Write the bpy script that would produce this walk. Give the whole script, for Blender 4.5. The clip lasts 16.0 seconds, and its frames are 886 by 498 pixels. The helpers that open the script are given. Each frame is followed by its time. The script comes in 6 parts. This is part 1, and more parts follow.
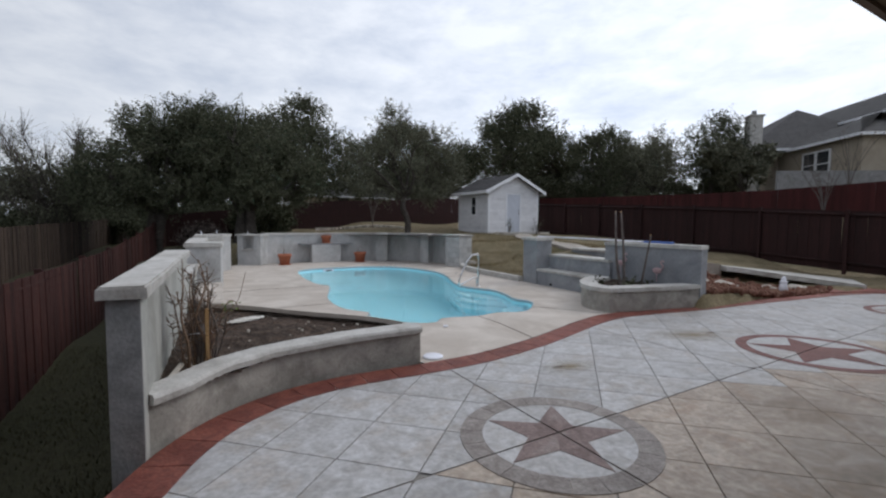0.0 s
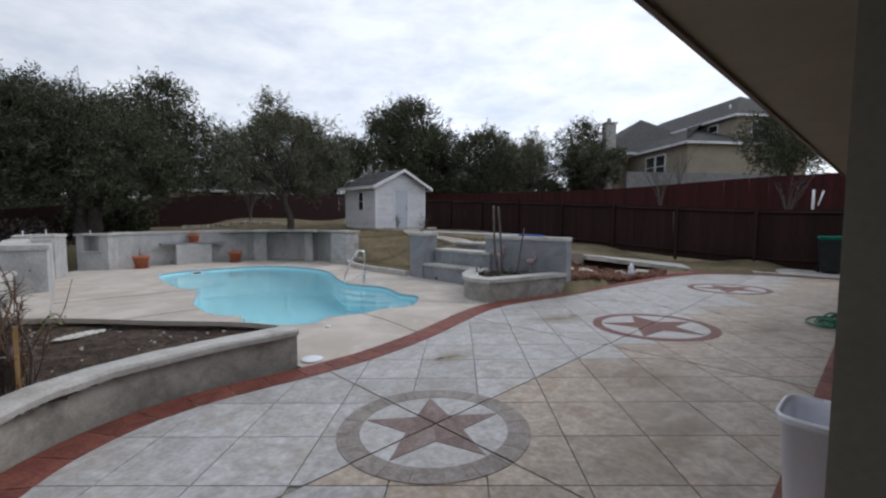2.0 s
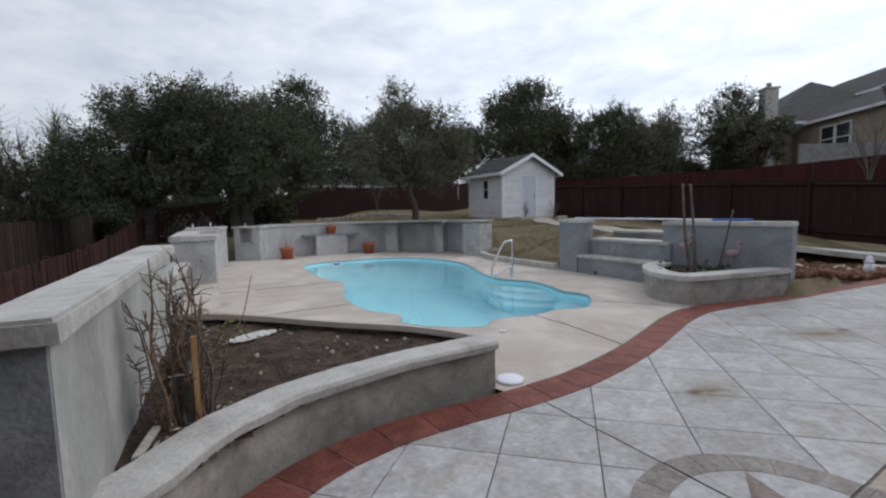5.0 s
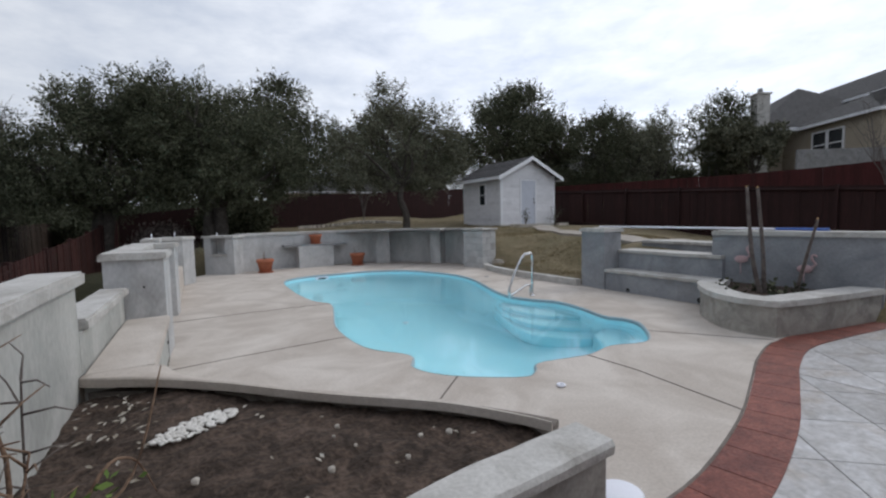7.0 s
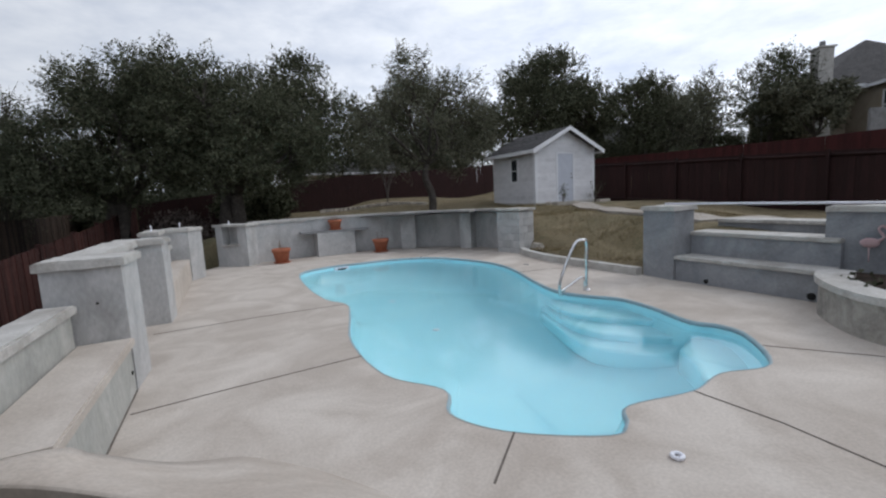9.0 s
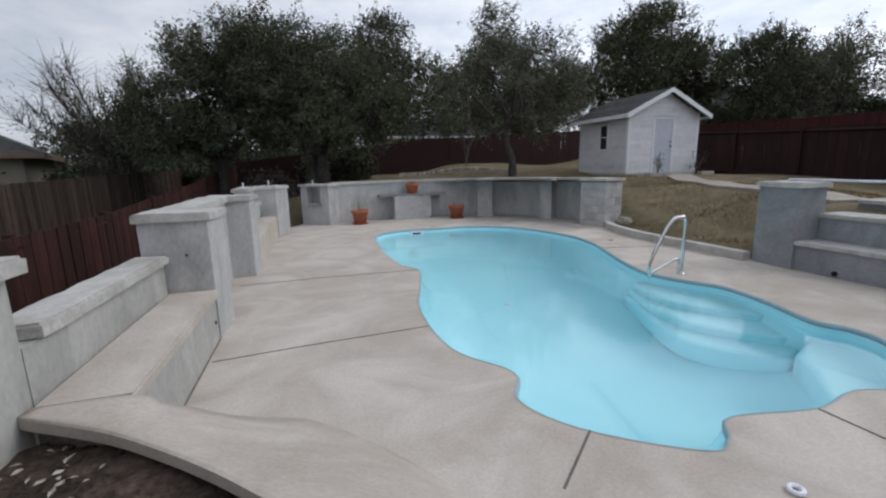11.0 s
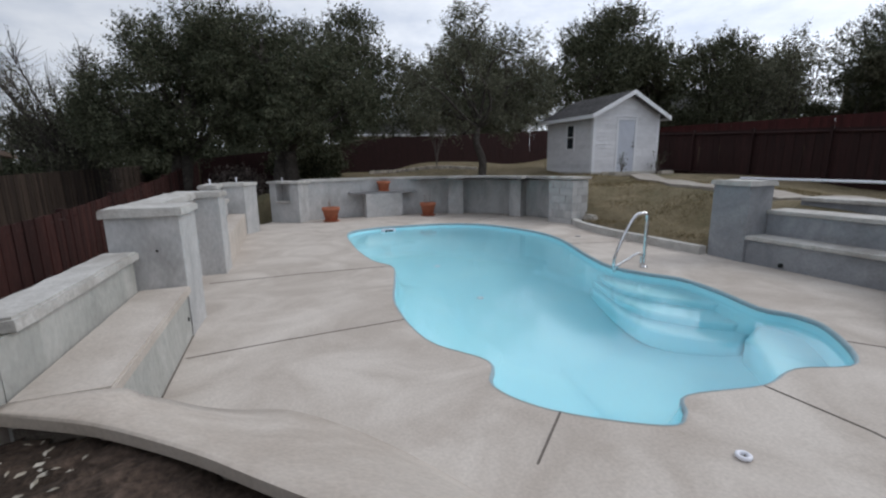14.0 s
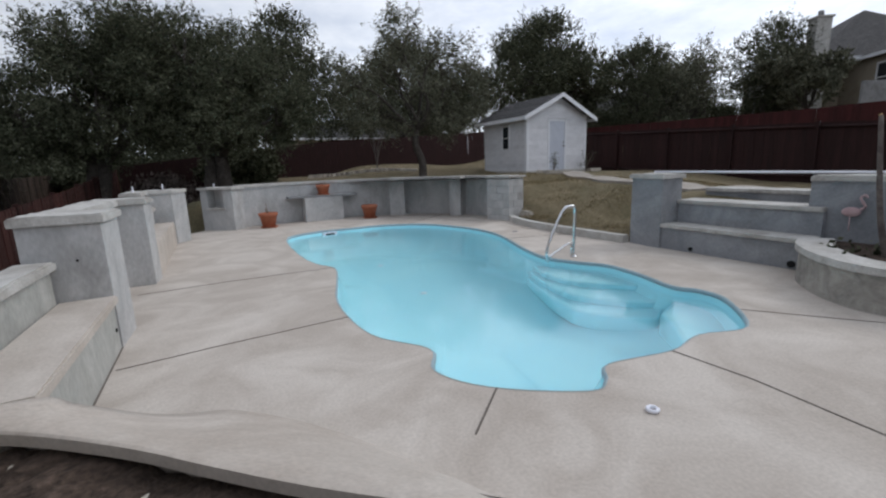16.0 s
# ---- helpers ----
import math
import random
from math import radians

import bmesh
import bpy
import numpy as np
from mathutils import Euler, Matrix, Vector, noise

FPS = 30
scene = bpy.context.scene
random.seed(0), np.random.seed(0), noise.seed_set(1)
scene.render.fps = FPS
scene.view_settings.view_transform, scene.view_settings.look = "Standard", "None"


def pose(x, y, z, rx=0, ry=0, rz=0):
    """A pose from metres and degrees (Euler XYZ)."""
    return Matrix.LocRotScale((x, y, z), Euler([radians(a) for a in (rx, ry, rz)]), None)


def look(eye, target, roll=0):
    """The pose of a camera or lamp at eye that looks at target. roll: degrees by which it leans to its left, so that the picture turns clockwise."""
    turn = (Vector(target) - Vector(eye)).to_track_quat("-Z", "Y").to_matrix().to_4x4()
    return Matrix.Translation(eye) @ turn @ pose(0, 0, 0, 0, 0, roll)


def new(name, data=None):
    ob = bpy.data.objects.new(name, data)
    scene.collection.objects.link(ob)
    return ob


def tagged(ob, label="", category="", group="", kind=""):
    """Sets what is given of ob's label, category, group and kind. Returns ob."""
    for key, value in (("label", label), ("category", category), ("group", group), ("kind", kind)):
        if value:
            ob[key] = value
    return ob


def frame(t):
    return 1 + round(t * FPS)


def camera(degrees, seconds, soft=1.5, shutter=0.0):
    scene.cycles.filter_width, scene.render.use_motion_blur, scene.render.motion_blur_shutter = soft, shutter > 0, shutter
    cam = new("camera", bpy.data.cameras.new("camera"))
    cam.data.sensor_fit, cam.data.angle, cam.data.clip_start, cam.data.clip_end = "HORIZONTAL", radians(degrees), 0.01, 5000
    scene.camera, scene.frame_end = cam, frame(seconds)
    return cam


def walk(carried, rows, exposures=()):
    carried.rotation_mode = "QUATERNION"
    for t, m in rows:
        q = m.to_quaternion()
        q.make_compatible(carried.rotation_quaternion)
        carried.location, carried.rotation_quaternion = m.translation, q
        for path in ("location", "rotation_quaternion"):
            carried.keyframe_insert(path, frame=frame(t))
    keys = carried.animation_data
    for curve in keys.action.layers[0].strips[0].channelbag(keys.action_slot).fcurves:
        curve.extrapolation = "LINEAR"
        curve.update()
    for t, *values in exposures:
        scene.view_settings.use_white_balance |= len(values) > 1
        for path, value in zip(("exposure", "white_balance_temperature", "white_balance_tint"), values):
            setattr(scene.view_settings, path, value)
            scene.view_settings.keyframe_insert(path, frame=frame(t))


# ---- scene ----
cam = camera(91.8, 16.0, soft=2.3)
PATH = [
    (0, (-0.051, -0.018, 1.646), (0.899, 1.738, 1.521), 0.5),
    (0.5, (-0.012, -0.032, 1.642), (1.009, 1.683, 1.529), 0.3),
    (1, (0.038, -0.043, 1.64), (1.192, 1.587, 1.535), -0.3),
    (1.5, (0.076, -0.048, 1.634), (1.359, 1.482, 1.512), -0.3),
    (2, (0.092, -0.051, 1.646), (1.449, 1.411, 1.503), 0.1),
    (2.5, (0.112, 0.0, 1.658), (1.494, 1.436, 1.483), -0.1),
    (3, (0.147, 0.147, 1.657), (1.453, 1.648, 1.456), -0.4),
    (3.5, (0.119, 0.396, 1.593), (1.327, 1.975, 1.369), -0.4),
    (4, (0.079, 0.74, 1.536), (1.338, 2.28, 1.335), -2.6),
    (4.5, (0.052, 1.14, 1.527), (1.193, 2.771, 1.336), -0.6),
    (5, (0.001, 1.571, 1.528), (0.961, 3.317, 1.35), -1.2),
    (5.2, (-0.009, 1.721, 1.529), (0.911, 3.487, 1.342), -1.3),
    (7.3, (0.431, 3.342, 1.572), (1.485, 5.034, 1.418), -1.9),
    (7.5, (0.511, 3.489, 1.59), (1.568, 5.176, 1.397), -2.3),
    (8, (0.694, 3.81, 1.596), (1.734, 5.505, 1.385), -2.0),
    (8.5, (0.817, 4.093, 1.609), (1.788, 5.831, 1.418), -2.6),
    (9, (0.899, 4.325, 1.612), (1.812, 6.088, 1.368), -2.9),
    (9.5, (0.964, 4.475, 1.609), (1.778, 6.276, 1.302), -2.1),
    (10, (0.997, 4.549, 1.608), (1.7, 6.384, 1.232), -1.7),
    (10.2, (1.004, 4.563, 1.609), (1.662, 6.412, 1.224), -1.7),
    (12.3, (1.015, 4.584, 1.596), (1.567, 6.468, 1.216), -1.1),
    (12.5, (0.978, 4.572, 1.607), (1.548, 6.452, 1.228), -0.8),
    (13, (0.969, 4.554, 1.597), (1.573, 6.421, 1.209), -0.8),
    (13.5, (0.948, 4.526, 1.595), (1.598, 6.375, 1.194), -1.0),
    (14, (0.933, 4.492, 1.586), (1.641, 6.321, 1.192), -0.8),
    (14.5, (0.923, 4.456, 1.579), (1.664, 6.272, 1.188), -0.5),
    (15, (0.915, 4.428, 1.569), (1.713, 6.214, 1.152), -0.5),
    (15.5, (0.911, 4.386, 1.566), (1.755, 6.157, 1.178), -0.9),
    (16, (0.923, 4.317, 1.537), (1.861, 6.041, 1.15), -2.0),
]
walk(cam, [(t, look(eye, target, roll)) for t, eye, target, roll in PATH])

# ---- light ----
world = bpy.data.worlds.new("overcast_sky")
scene.world = world
world.use_nodes = True
wn, wl = world.node_tree.nodes, world.node_tree.links
wn.clear()
SUN_ELEV, SUN_AZ = 40.0, 98.0
sky = wn.new("ShaderNodeTexSky")
sky.sky_type, sky.sun_disc = "NISHITA", False
sky.sun_elevation, sky.sun_rotation = radians(SUN_ELEV), radians(SUN_AZ)
sky_dim = wn.new("ShaderNodeVectorMath")
sky_dim.operation = "SCALE"
sky_dim.inputs["Scale"].default_value = 0.12
wl.new(sky.outputs["Color"], sky_dim.inputs[0])
co = wn.new("ShaderNodeTexCoord")
flat = wn.new("ShaderNodeMapping")
flat.inputs["Scale"].default_value = (1.0, 1.0, 2.6)
wl.new(co.outputs["Generated"], flat.inputs["Vector"])
cl = wn.new("ShaderNodeTexNoise")
cl.inputs["Scale"].default_value, cl.inputs["Detail"].default_value, cl.inputs["Roughness"].default_value = 5.5, 10.0, 0.60
cl.inputs["Distortion"].default_value = 0.15
wl.new(flat.outputs["Vector"], cl.inputs["Vector"])
cr = wn.new("ShaderNodeValToRGB")
cr.color_ramp.elements[0].position, cr.color_ramp.elements[0].color = 0.30, (0.76, 0.84, 1.0, 1)
cr.color_ramp.elements[1].position, cr.color_ramp.elements[1].color = 0.62, (1.10, 1.155, 1.26, 1)
wl.new(cl.outputs["Fac"], cr.inputs["Fac"])
mx = wn.new("ShaderNodeMix")
mx.data_type = "RGBA"
mx.inputs["Factor"].default_value = 0.88
wl.new(sky_dim.outputs["Vector"], mx.inputs["A"])
wl.new(cr.outputs["Color"], mx.inputs["B"])
sep = wn.new("ShaderNodeSeparateXYZ")
wl.new(co.outputs["Generated"], sep.inputs["Vector"])
side_light = wn.new("ShaderNodeMapRange")
side_light.inputs["From Min"].default_value, side_light.inputs["From Max"].default_value = -0.9, 0.7
side_light.inputs["To Min"].default_value, side_light.inputs["To Max"].default_value = 0.50, 1.06
wl.new(sep.outputs["X"], side_light.inputs["Value"])
lit = wn.new("ShaderNodeVectorMath")
lit.operation = "SCALE"
wl.new(mx.outputs["Result"], lit.inputs[0])
wl.new(side_light.outputs["Result"], lit.inputs["Scale"])
bg = wn.new("ShaderNodeBackground")
bg.inputs["Strength"].default_value = 0.95
wl.new(lit.outputs["Vector"], bg.inputs["Color"])
wo = wn.new("ShaderNodeOutputWorld")
wl.new(bg.outputs["Background"], wo.inputs["Surface"])

sun_data = bpy.data.lights.new("sun", "SUN")
sun_data.energy, sun_data.angle, sun_data.color = 0.75, radians(25), (1.0, 0.97, 0.93)
sun = new("sun", sun_data)
az = radians(SUN_AZ)
sun.matrix_world = look((40 * math.sin(az), 40 * math.cos(az), 40 * math.tan(radians(SUN_ELEV))), (0, 0, 0))


# ---- materials ----
def mat(name, a, b, rough=0.8, scale=3.0, fine=60.0, bump=0.25, metal=0.0, c=None, contrast=0.25, per_object=0.0, stretch=None, spec=0.3, island=0.0):
    """Two colours mixed by broad noise, fine grain over both, stains c, and a bump."""
    m = bpy.data.materials.new(name)
    m.use_nodes = True
    n, l = m.node_tree.nodes, m.node_tree.links
    p = n["Principled BSDF"]
    tc = n.new("ShaderNodeTexCoord")
    src = tc.outputs["Object"]
    if stretch:
        mp = n.new("ShaderNodeMapping")
        mp.inputs["Scale"].default_value = stretch
        l.new(src, mp.inputs["Vector"])
        src = mp.outputs["Vector"]
    oi = n.new("ShaderNodeObjectInfo")
    add = n.new("ShaderNodeVectorMath")
    add.operation = "MULTIPLY_ADD"
    add.inputs[1].default_value = (1, 1, 1)
    sc = n.new("ShaderNodeMath")
    sc.operation = "MULTIPLY"
    sc.inputs[1].default_value = 37.0
    l.new(oi.outputs["Random"], sc.inputs[0])
    l.new(src, add.inputs[0])
    l.new(sc.outputs[0], add.inputs[2])
    n1 = n.new("ShaderNodeTexNoise")
    n1.inputs["Scale"].default_value, n1.inputs["Detail"].default_value, n1.inputs["Roughness"].default_value = scale, 8.0, 0.62
    n1.inputs["Distortion"].default_value = 0.9
    n2 = n.new("ShaderNodeTexNoise")
    n2.inputs["Scale"].default_value, n2.inputs["Detail"].default_value = fine, 4.0
    for q in (n1, n2):
        l.new(add.outputs[0], q.inputs["Vector"])
    r1 = n.new("ShaderNodeValToRGB")
    r1.color_ramp.elements[0].position, r1.color_ramp.elements[0].color = 0.36, (*a, 1)
    r1.color_ramp.elements[1].position, r1.color_ramp.elements[1].color = 0.64, (*b, 1)
    l.new(n1.outputs["Fac"], r1.inputs["Fac"])
    col = r1.outputs["Color"]
    if c:
        n3 = n.new("ShaderNodeTexNoise")
        n3.inputs["Scale"].default_value, n3.inputs["Detail"].default_value, n3.inputs["Roughness"].default_value = scale * 0.45, 8.0, 0.7
        l.new(add.outputs[0], n3.inputs["Vector"])
        r3 = n.new("ShaderNodeValToRGB")
        r3.color_ramp.elements[0].position, r3.color_ramp.elements[0].color = 0.52, (0, 0, 0, 1)
        r3.color_ramp.elements[1].position, r3.color_ramp.elements[1].color = 0.72, (0.85, 0.85, 0.85, 1)
        l.new(n3.outputs["Fac"], r3.inputs["Fac"])
        m3 = n.new("ShaderNodeMix")
        m3.data_type = "RGBA"
        l.new(r3.outputs["Color"], m3.inputs["Factor"])
        l.new(col, m3.inputs["A"])
        m3.inputs["B"].default_value = (*c, 1)
        col = m3.outputs["Result"]
    v = n.new("ShaderNodeMapRange")
    v.inputs["From Min"].default_value, v.inputs["From Max"].default_value = 0.3, 0.7
    v.inputs["To Min"].default_value, v.inputs["To Max"].default_value = 1 - contrast, 1 + contrast
    l.new(n2.outputs["Fac"], v.inputs["Value"])
    val = v.outputs["Result"]
    if per_object:
        w = n.new("ShaderNodeMapRange")
        w.inputs["To Min"].default_value, w.inputs["To Max"].default_value = 1 - per_object, 1 + per_object
        l.new(oi.outputs["Random"], w.inputs["Value"])
        mu = n.new("ShaderNodeMath")
        mu.operation = "MULTIPLY"
        l.new(val, mu.inputs[0])
        l.new(w.outputs["Result"], mu.inputs[1])
        val = mu.outputs[0]
    if island:
        ge = n.new("ShaderNodeNewGeometry")
        iw = n.new("ShaderNodeMapRange")
        iw.inputs["To Min"].default_value, iw.inputs["To Max"].default_value = 1 - island, 1 + island
        l.new(ge.outputs["Random Per Island"], iw.inputs["Value"])
        im = n.new("ShaderNodeMath")
        im.operation = "MULTIPLY"
        l.new(val, im.inputs[0])
        l.new(iw.outputs["Result"], im.inputs[1])
        val = im.outputs[0]
    sc2 = n.new("ShaderNodeVectorMath")
    sc2.operation = "SCALE"
    l.new(col, sc2.inputs[0])
    l.new(val, sc2.inputs["Scale"])
    l.new(sc2.outputs["Vector"], p.inputs["Base Color"])
    p.inputs["Roughness"].default_value, p.inputs["Metallic"].default_value = rough, metal
    p.inputs["Specular IOR Level"].default_value = spec
    if bump:
        bp = n.new("ShaderNodeBump")
        bp.inputs["Strength"].default_value, bp.inputs["Distance"].default_value = bump, 0.02
        l.new(n2.outputs["Fac"], bp.inputs["Height"])
        l.new(bp.outputs["Normal"], p.inputs["Normal"])
    return m


def leaf_mat(name, a, b):
    m = bpy.data.materials.new(name)
    m.use_nodes = True
    n, l = m.node_tree.nodes, m.node_tree.links
    p = n["Principled BSDF"]
    g = n.new("ShaderNodeNewGeometry")
    r = n.new("ShaderNodeValToRGB")
    r.color_ramp.elements[0].color, r.color_ramp.elements[1].color = (*a, 1), (*b, 1)
    l.new(g.outputs["Random Per Island"], r.inputs["Fac"])
    l.new(r.outputs["Color"], p.inputs["Base Color"])
    p.inputs["Roughness"].default_value = 0.85
    p.inputs["Specular IOR Level"].default_value = 0.08
    return m


M_DECK = mat("broom_finished_concrete", (0.46, 0.405, 0.355), (0.60, 0.545, 0.49), 0.8, 1.2, 45, 0.12, c=(0.39, 0.33, 0.28), contrast=0.08)
M_TILE = mat("stamped_concrete_tile", (0.34, 0.325, 0.315), (0.50, 0.495, 0.50), 0.42, 4.6, 24, 0.25, c=(0.33, 0.275, 0.225), contrast=0.16, per_object=0.08, spec=0.45)
M_TILE_TAN = mat("stamped_concrete_tile_tan", (0.275, 0.215, 0.165), (0.44, 0.37, 0.305), 0.42, 4.6, 24, 0.25, c=(0.31, 0.205, 0.13), contrast=0.18, per_object=0.10, spec=0.45)
M_SLAB = mat("grey_grout", (0.24, 0.225, 0.21), (0.31, 0.29, 0.27), 0.9, 8, 80)
M_JOINT = mat("dark_joint", (0.14, 0.12, 0.105), (0.20, 0.175, 0.155), 0.9, 8, 80)
M_BAND = mat("red_stained_concrete", (0.15, 0.044, 0.034), (0.245, 0.082, 0.06), 0.55, 5, 45, 0.35, c=(0.095, 0.034, 0.030), contrast=0.26, per_object=0.14)
M_STAR = mat("brown_stained_inlay", (0.15, 0.10, 0.092), (0.25, 0.185, 0.17), 0.5, 8, 45, 0.3, c=(0.34, 0.29, 0.27), contrast=0.2)
M_RING = mat("grey_stained_inlay", (0.20, 0.172, 0.158), (0.31, 0.275, 0.255), 0.5, 8, 45, 0.3, c=(0.36, 0.33, 0.30), contrast=0.2, per_object=0.08)
M_STAR_RED = mat("red_stained_inlay", (0.14, 0.055, 0.048), (0.20, 0.085, 0.075), 0.6, 4, 45, 0.3, contrast=0.2, per_object=0.08)
M_WALL = mat("grey_stucco", (0.39, 0.39, 0.39), (0.53, 0.525, 0.52), 0.9, 2.2, 30, 0.25, c=(0.27, 0.26, 0.245), contrast=0.09, stretch=(1, 1, 0.55))
M_BARE = mat("bare_grey_block", (0.20, 0.20, 0.205), (0.29, 0.29, 0.295), 0.95, 3.0, 40, 0.35, c=(0.20, 0.195, 0.185), contrast=0.11)
M_PLANTER = mat("stained_planter_block", (0.285, 0.27, 0.245), (0.43, 0.41, 0.375), 0.95, 4.6, 40, 0.25, c=(0.15, 0.14, 0.13), contrast=0.06)
# Bluer, dirtier stucco; shade on the step walls is put into its colour.
M_STEPWALL = mat("shade_darkened_weathered_stucco", (0.225, 0.235, 0.255), (0.33, 0.34, 0.358), 0.9, 1.5, 30, 0.2, c=(0.17, 0.17, 0.172), contrast=0.09)
M_PATH = mat("worn_path_concrete", (0.32, 0.285, 0.25), (0.42, 0.38, 0.335), 0.9, 2.5, 45, 0.2, c=(0.26, 0.225, 0.19), contrast=0.10)
M_PALE = mat("pale_green_stucco", (0.35, 0.352, 0.33), (0.49, 0.487, 0.46), 0.9, 2.0, 30, 0.25, c=(0.27, 0.268, 0.24), contrast=0.08, stretch=(1, 1, 0.6))
M_CAP = mat("limestone_coping", (0.43, 0.415, 0.39), (0.57, 0.555, 0.53), 0.85, 3.5, 45, 0.3, c=(0.28, 0.25, 0.22), contrast=0.10)
M_SOIL = mat("garden_soil", (0.035, 0.025, 0.019), (0.095, 0.067, 0.052), 1.0, 6, 35, 1.0, contrast=0.4)
M_GRASS = mat("winter_lawn", (0.135, 0.11, 0.062), (0.225, 0.18, 0.112), 1.0, 1.3, 40, 1.0, c=(0.085, 0.088, 0.042), contrast=0.5)
M_FENCE = mat("red_brown_stained_wood", (0.023, 0.0088, 0.0085), (0.037, 0.0132, 0.0125), 0.75, 3, 40, 0.4, c=(0.02, 0.009, 0.009), contrast=0.25, per_object=0.22, stretch=(6, 6, 0.7))
M_SIDEFENCE = mat("red_brown_weathered_wood", (0.036, 0.013, 0.011), (0.062, 0.022, 0.018), 0.8, 3, 40, 0.4, c=(0.028, 0.012, 0.011), contrast=0.25, per_object=0.42, stretch=(6, 6, 0.7))
M_OLDFENCE = mat("weathered_grey_wood", (0.042, 0.029, 0.022), (0.068, 0.048, 0.037), 0.9, 3, 40, 0.4, c=(0.03, 0.02, 0.015), contrast=0.3, island=0.5, stretch=(6, 6, 0.7))
M_REDFENCE = mat("red_stained_wood", (0.045, 0.0088, 0.009), (0.064, 0.0135, 0.013), 0.75, 3, 40, 0.4, contrast=0.25, island=0.25, stretch=(6, 6, 0.7))
M_SIDING = mat("white_painted_siding", (0.66, 0.66, 0.685), (0.75, 0.75, 0.775), 0.6, 2, 60, 0.1, c=(0.52, 0.52, 0.53), contrast=0.05, per_object=0.05)
M_TRIM = mat("white_painted_trim", (0.74, 0.75, 0.78), (0.80, 0.81, 0.84), 0.5, 2, 60, 0.05, contrast=0.04)
M_SHINGLE = mat("grey_asphalt_shingle", (0.05, 0.049, 0.051), (0.088, 0.085, 0.086), 0.95, 5, 70, 0.8, contrast=0.3, per_object=0.15)
M_BASIN = mat("blue_gelcoat", (0.46, 0.85, 0.95), (0.50, 0.88, 0.96), 0.25, 0.8, 30, 0.0, contrast=0.02)
M_CHROME = mat("stainless_tube", (0.66, 0.66, 0.67), (0.75, 0.75, 0.76), 0.18, 5, 60, 0.0, metal=1.0, contrast=0.04)
M_CLAY = mat("terracotta", (0.36, 0.12, 0.065), (0.45, 0.17, 0.10), 0.85, 7, 60, 0.3, c=(0.30, 0.11, 0.07), contrast=0.12)
M_BARK = mat("oak_bark", (0.05, 0.043, 0.038), (0.10, 0.088, 0.078), 0.95, 6, 25, 1.0, contrast=0.3)
M_TWIG = mat("bare_twig_bark", (0.13, 0.075, 0.05), (0.26, 0.175, 0.12), 0.9, 12, 60, 0.5, contrast=0.25)
M_LEAF = leaf_mat("live_oak_leaf", (0.036, 0.042, 0.026), (0.15, 0.158, 0.105))
M_LEAF2 = leaf_mat("grey_green_leaf", (0.065, 0.069, 0.048), (0.23, 0.228, 0.165))
M_DRYLEAF = leaf_mat("grey_pink_dry_leaf", (0.07, 0.055, 0.05), (0.20, 0.165, 0.15))
M_LEAF3 = leaf_mat("fresh_green_leaf", (0.06, 0.11, 0.03), (0.16, 0.22, 0.06))
M_BEIGE = mat("beige_stucco", (0.33, 0.285, 0.225), (0.39, 0.34, 0.27), 0.9, 1.0, 40, 0.3, contrast=0.06)
M_SOFFIT = mat("tan_painted_soffit", (0.25, 0.205, 0.15), (0.29, 0.24, 0.18), 0.7, 1.2, 50, 0.05, contrast=0.05)
M_FASCIA = mat("brown_painted_fascia", (0.12, 0.085, 0.06), (0.16, 0.11, 0.08), 0.6, 3, 50, 0.1, contrast=0.08)
M_HOUSE = mat("olive_painted_siding", (0.21, 0.19, 0.145), (0.25, 0.225, 0.175), 0.75, 2, 50, 0.1, contrast=0.06)
M_PLASTIC = mat("white_plastic", (0.82, 0.83, 0.90), (0.85, 0.86, 0.93), 0.35, 3, 60, 0.0, contrast=0.02)
M_HOSE = mat("green_hose_rubber", (0.01, 0.13, 0.075), (0.02, 0.18, 0.10), 0.4, 6, 60, 0.0, contrast=0.08)
M_CART = mat("dark_cart_plastic", (0.018, 0.020, 0.022), (0.03, 0.032, 0.034), 0.5, 3, 60, 0.05, contrast=0.05)
M_LID = mat("green_cart_lid", (0.0, 0.16, 0.11), (0.01, 0.21, 0.15), 0.45, 3, 60, 0.05, contrast=0.05)
M_ROCK = mat("red_landscape_rock", (0.20, 0.085, 0.06), (0.31, 0.17, 0.12), 0.95, 4, 40, 0.5, contrast=0.25, per_object=0.4)
M_PALEROCK = mat("pale_limestone", (0.42, 0.38, 0.33), (0.56, 0.52, 0.46), 0.95, 5, 40, 0.6, contrast=0.2, per_object=0.25)
M_PINK = mat("flamingo_pink", (0.50, 0.34, 0.35), (0.57, 0.41, 0.42), 0.5, 5, 60, 0.0, contrast=0.05)
M_BLACK = mat("black_void", (0.012, 0.012, 0.012), (0.02, 0.02, 0.02), 0.9, 5, 60, 0.0)
M_BLUE = mat("blue_plastic", (0.05, 0.12, 0.42), (0.06, 0.15, 0.48), 0.4, 5, 60, 0.0)
M_STAKE = mat("new_wood_stake", (0.45, 0.27, 0.12), (0.55, 0.35, 0.17), 0.8, 8, 60, 0.2, stretch=(5, 5, 0.6))
M_BRASS = mat("door_hardware", (0.10, 0.09, 0.08), (0.14, 0.13, 0.12), 0.35, 5, 60, 0.0, metal=0.8)


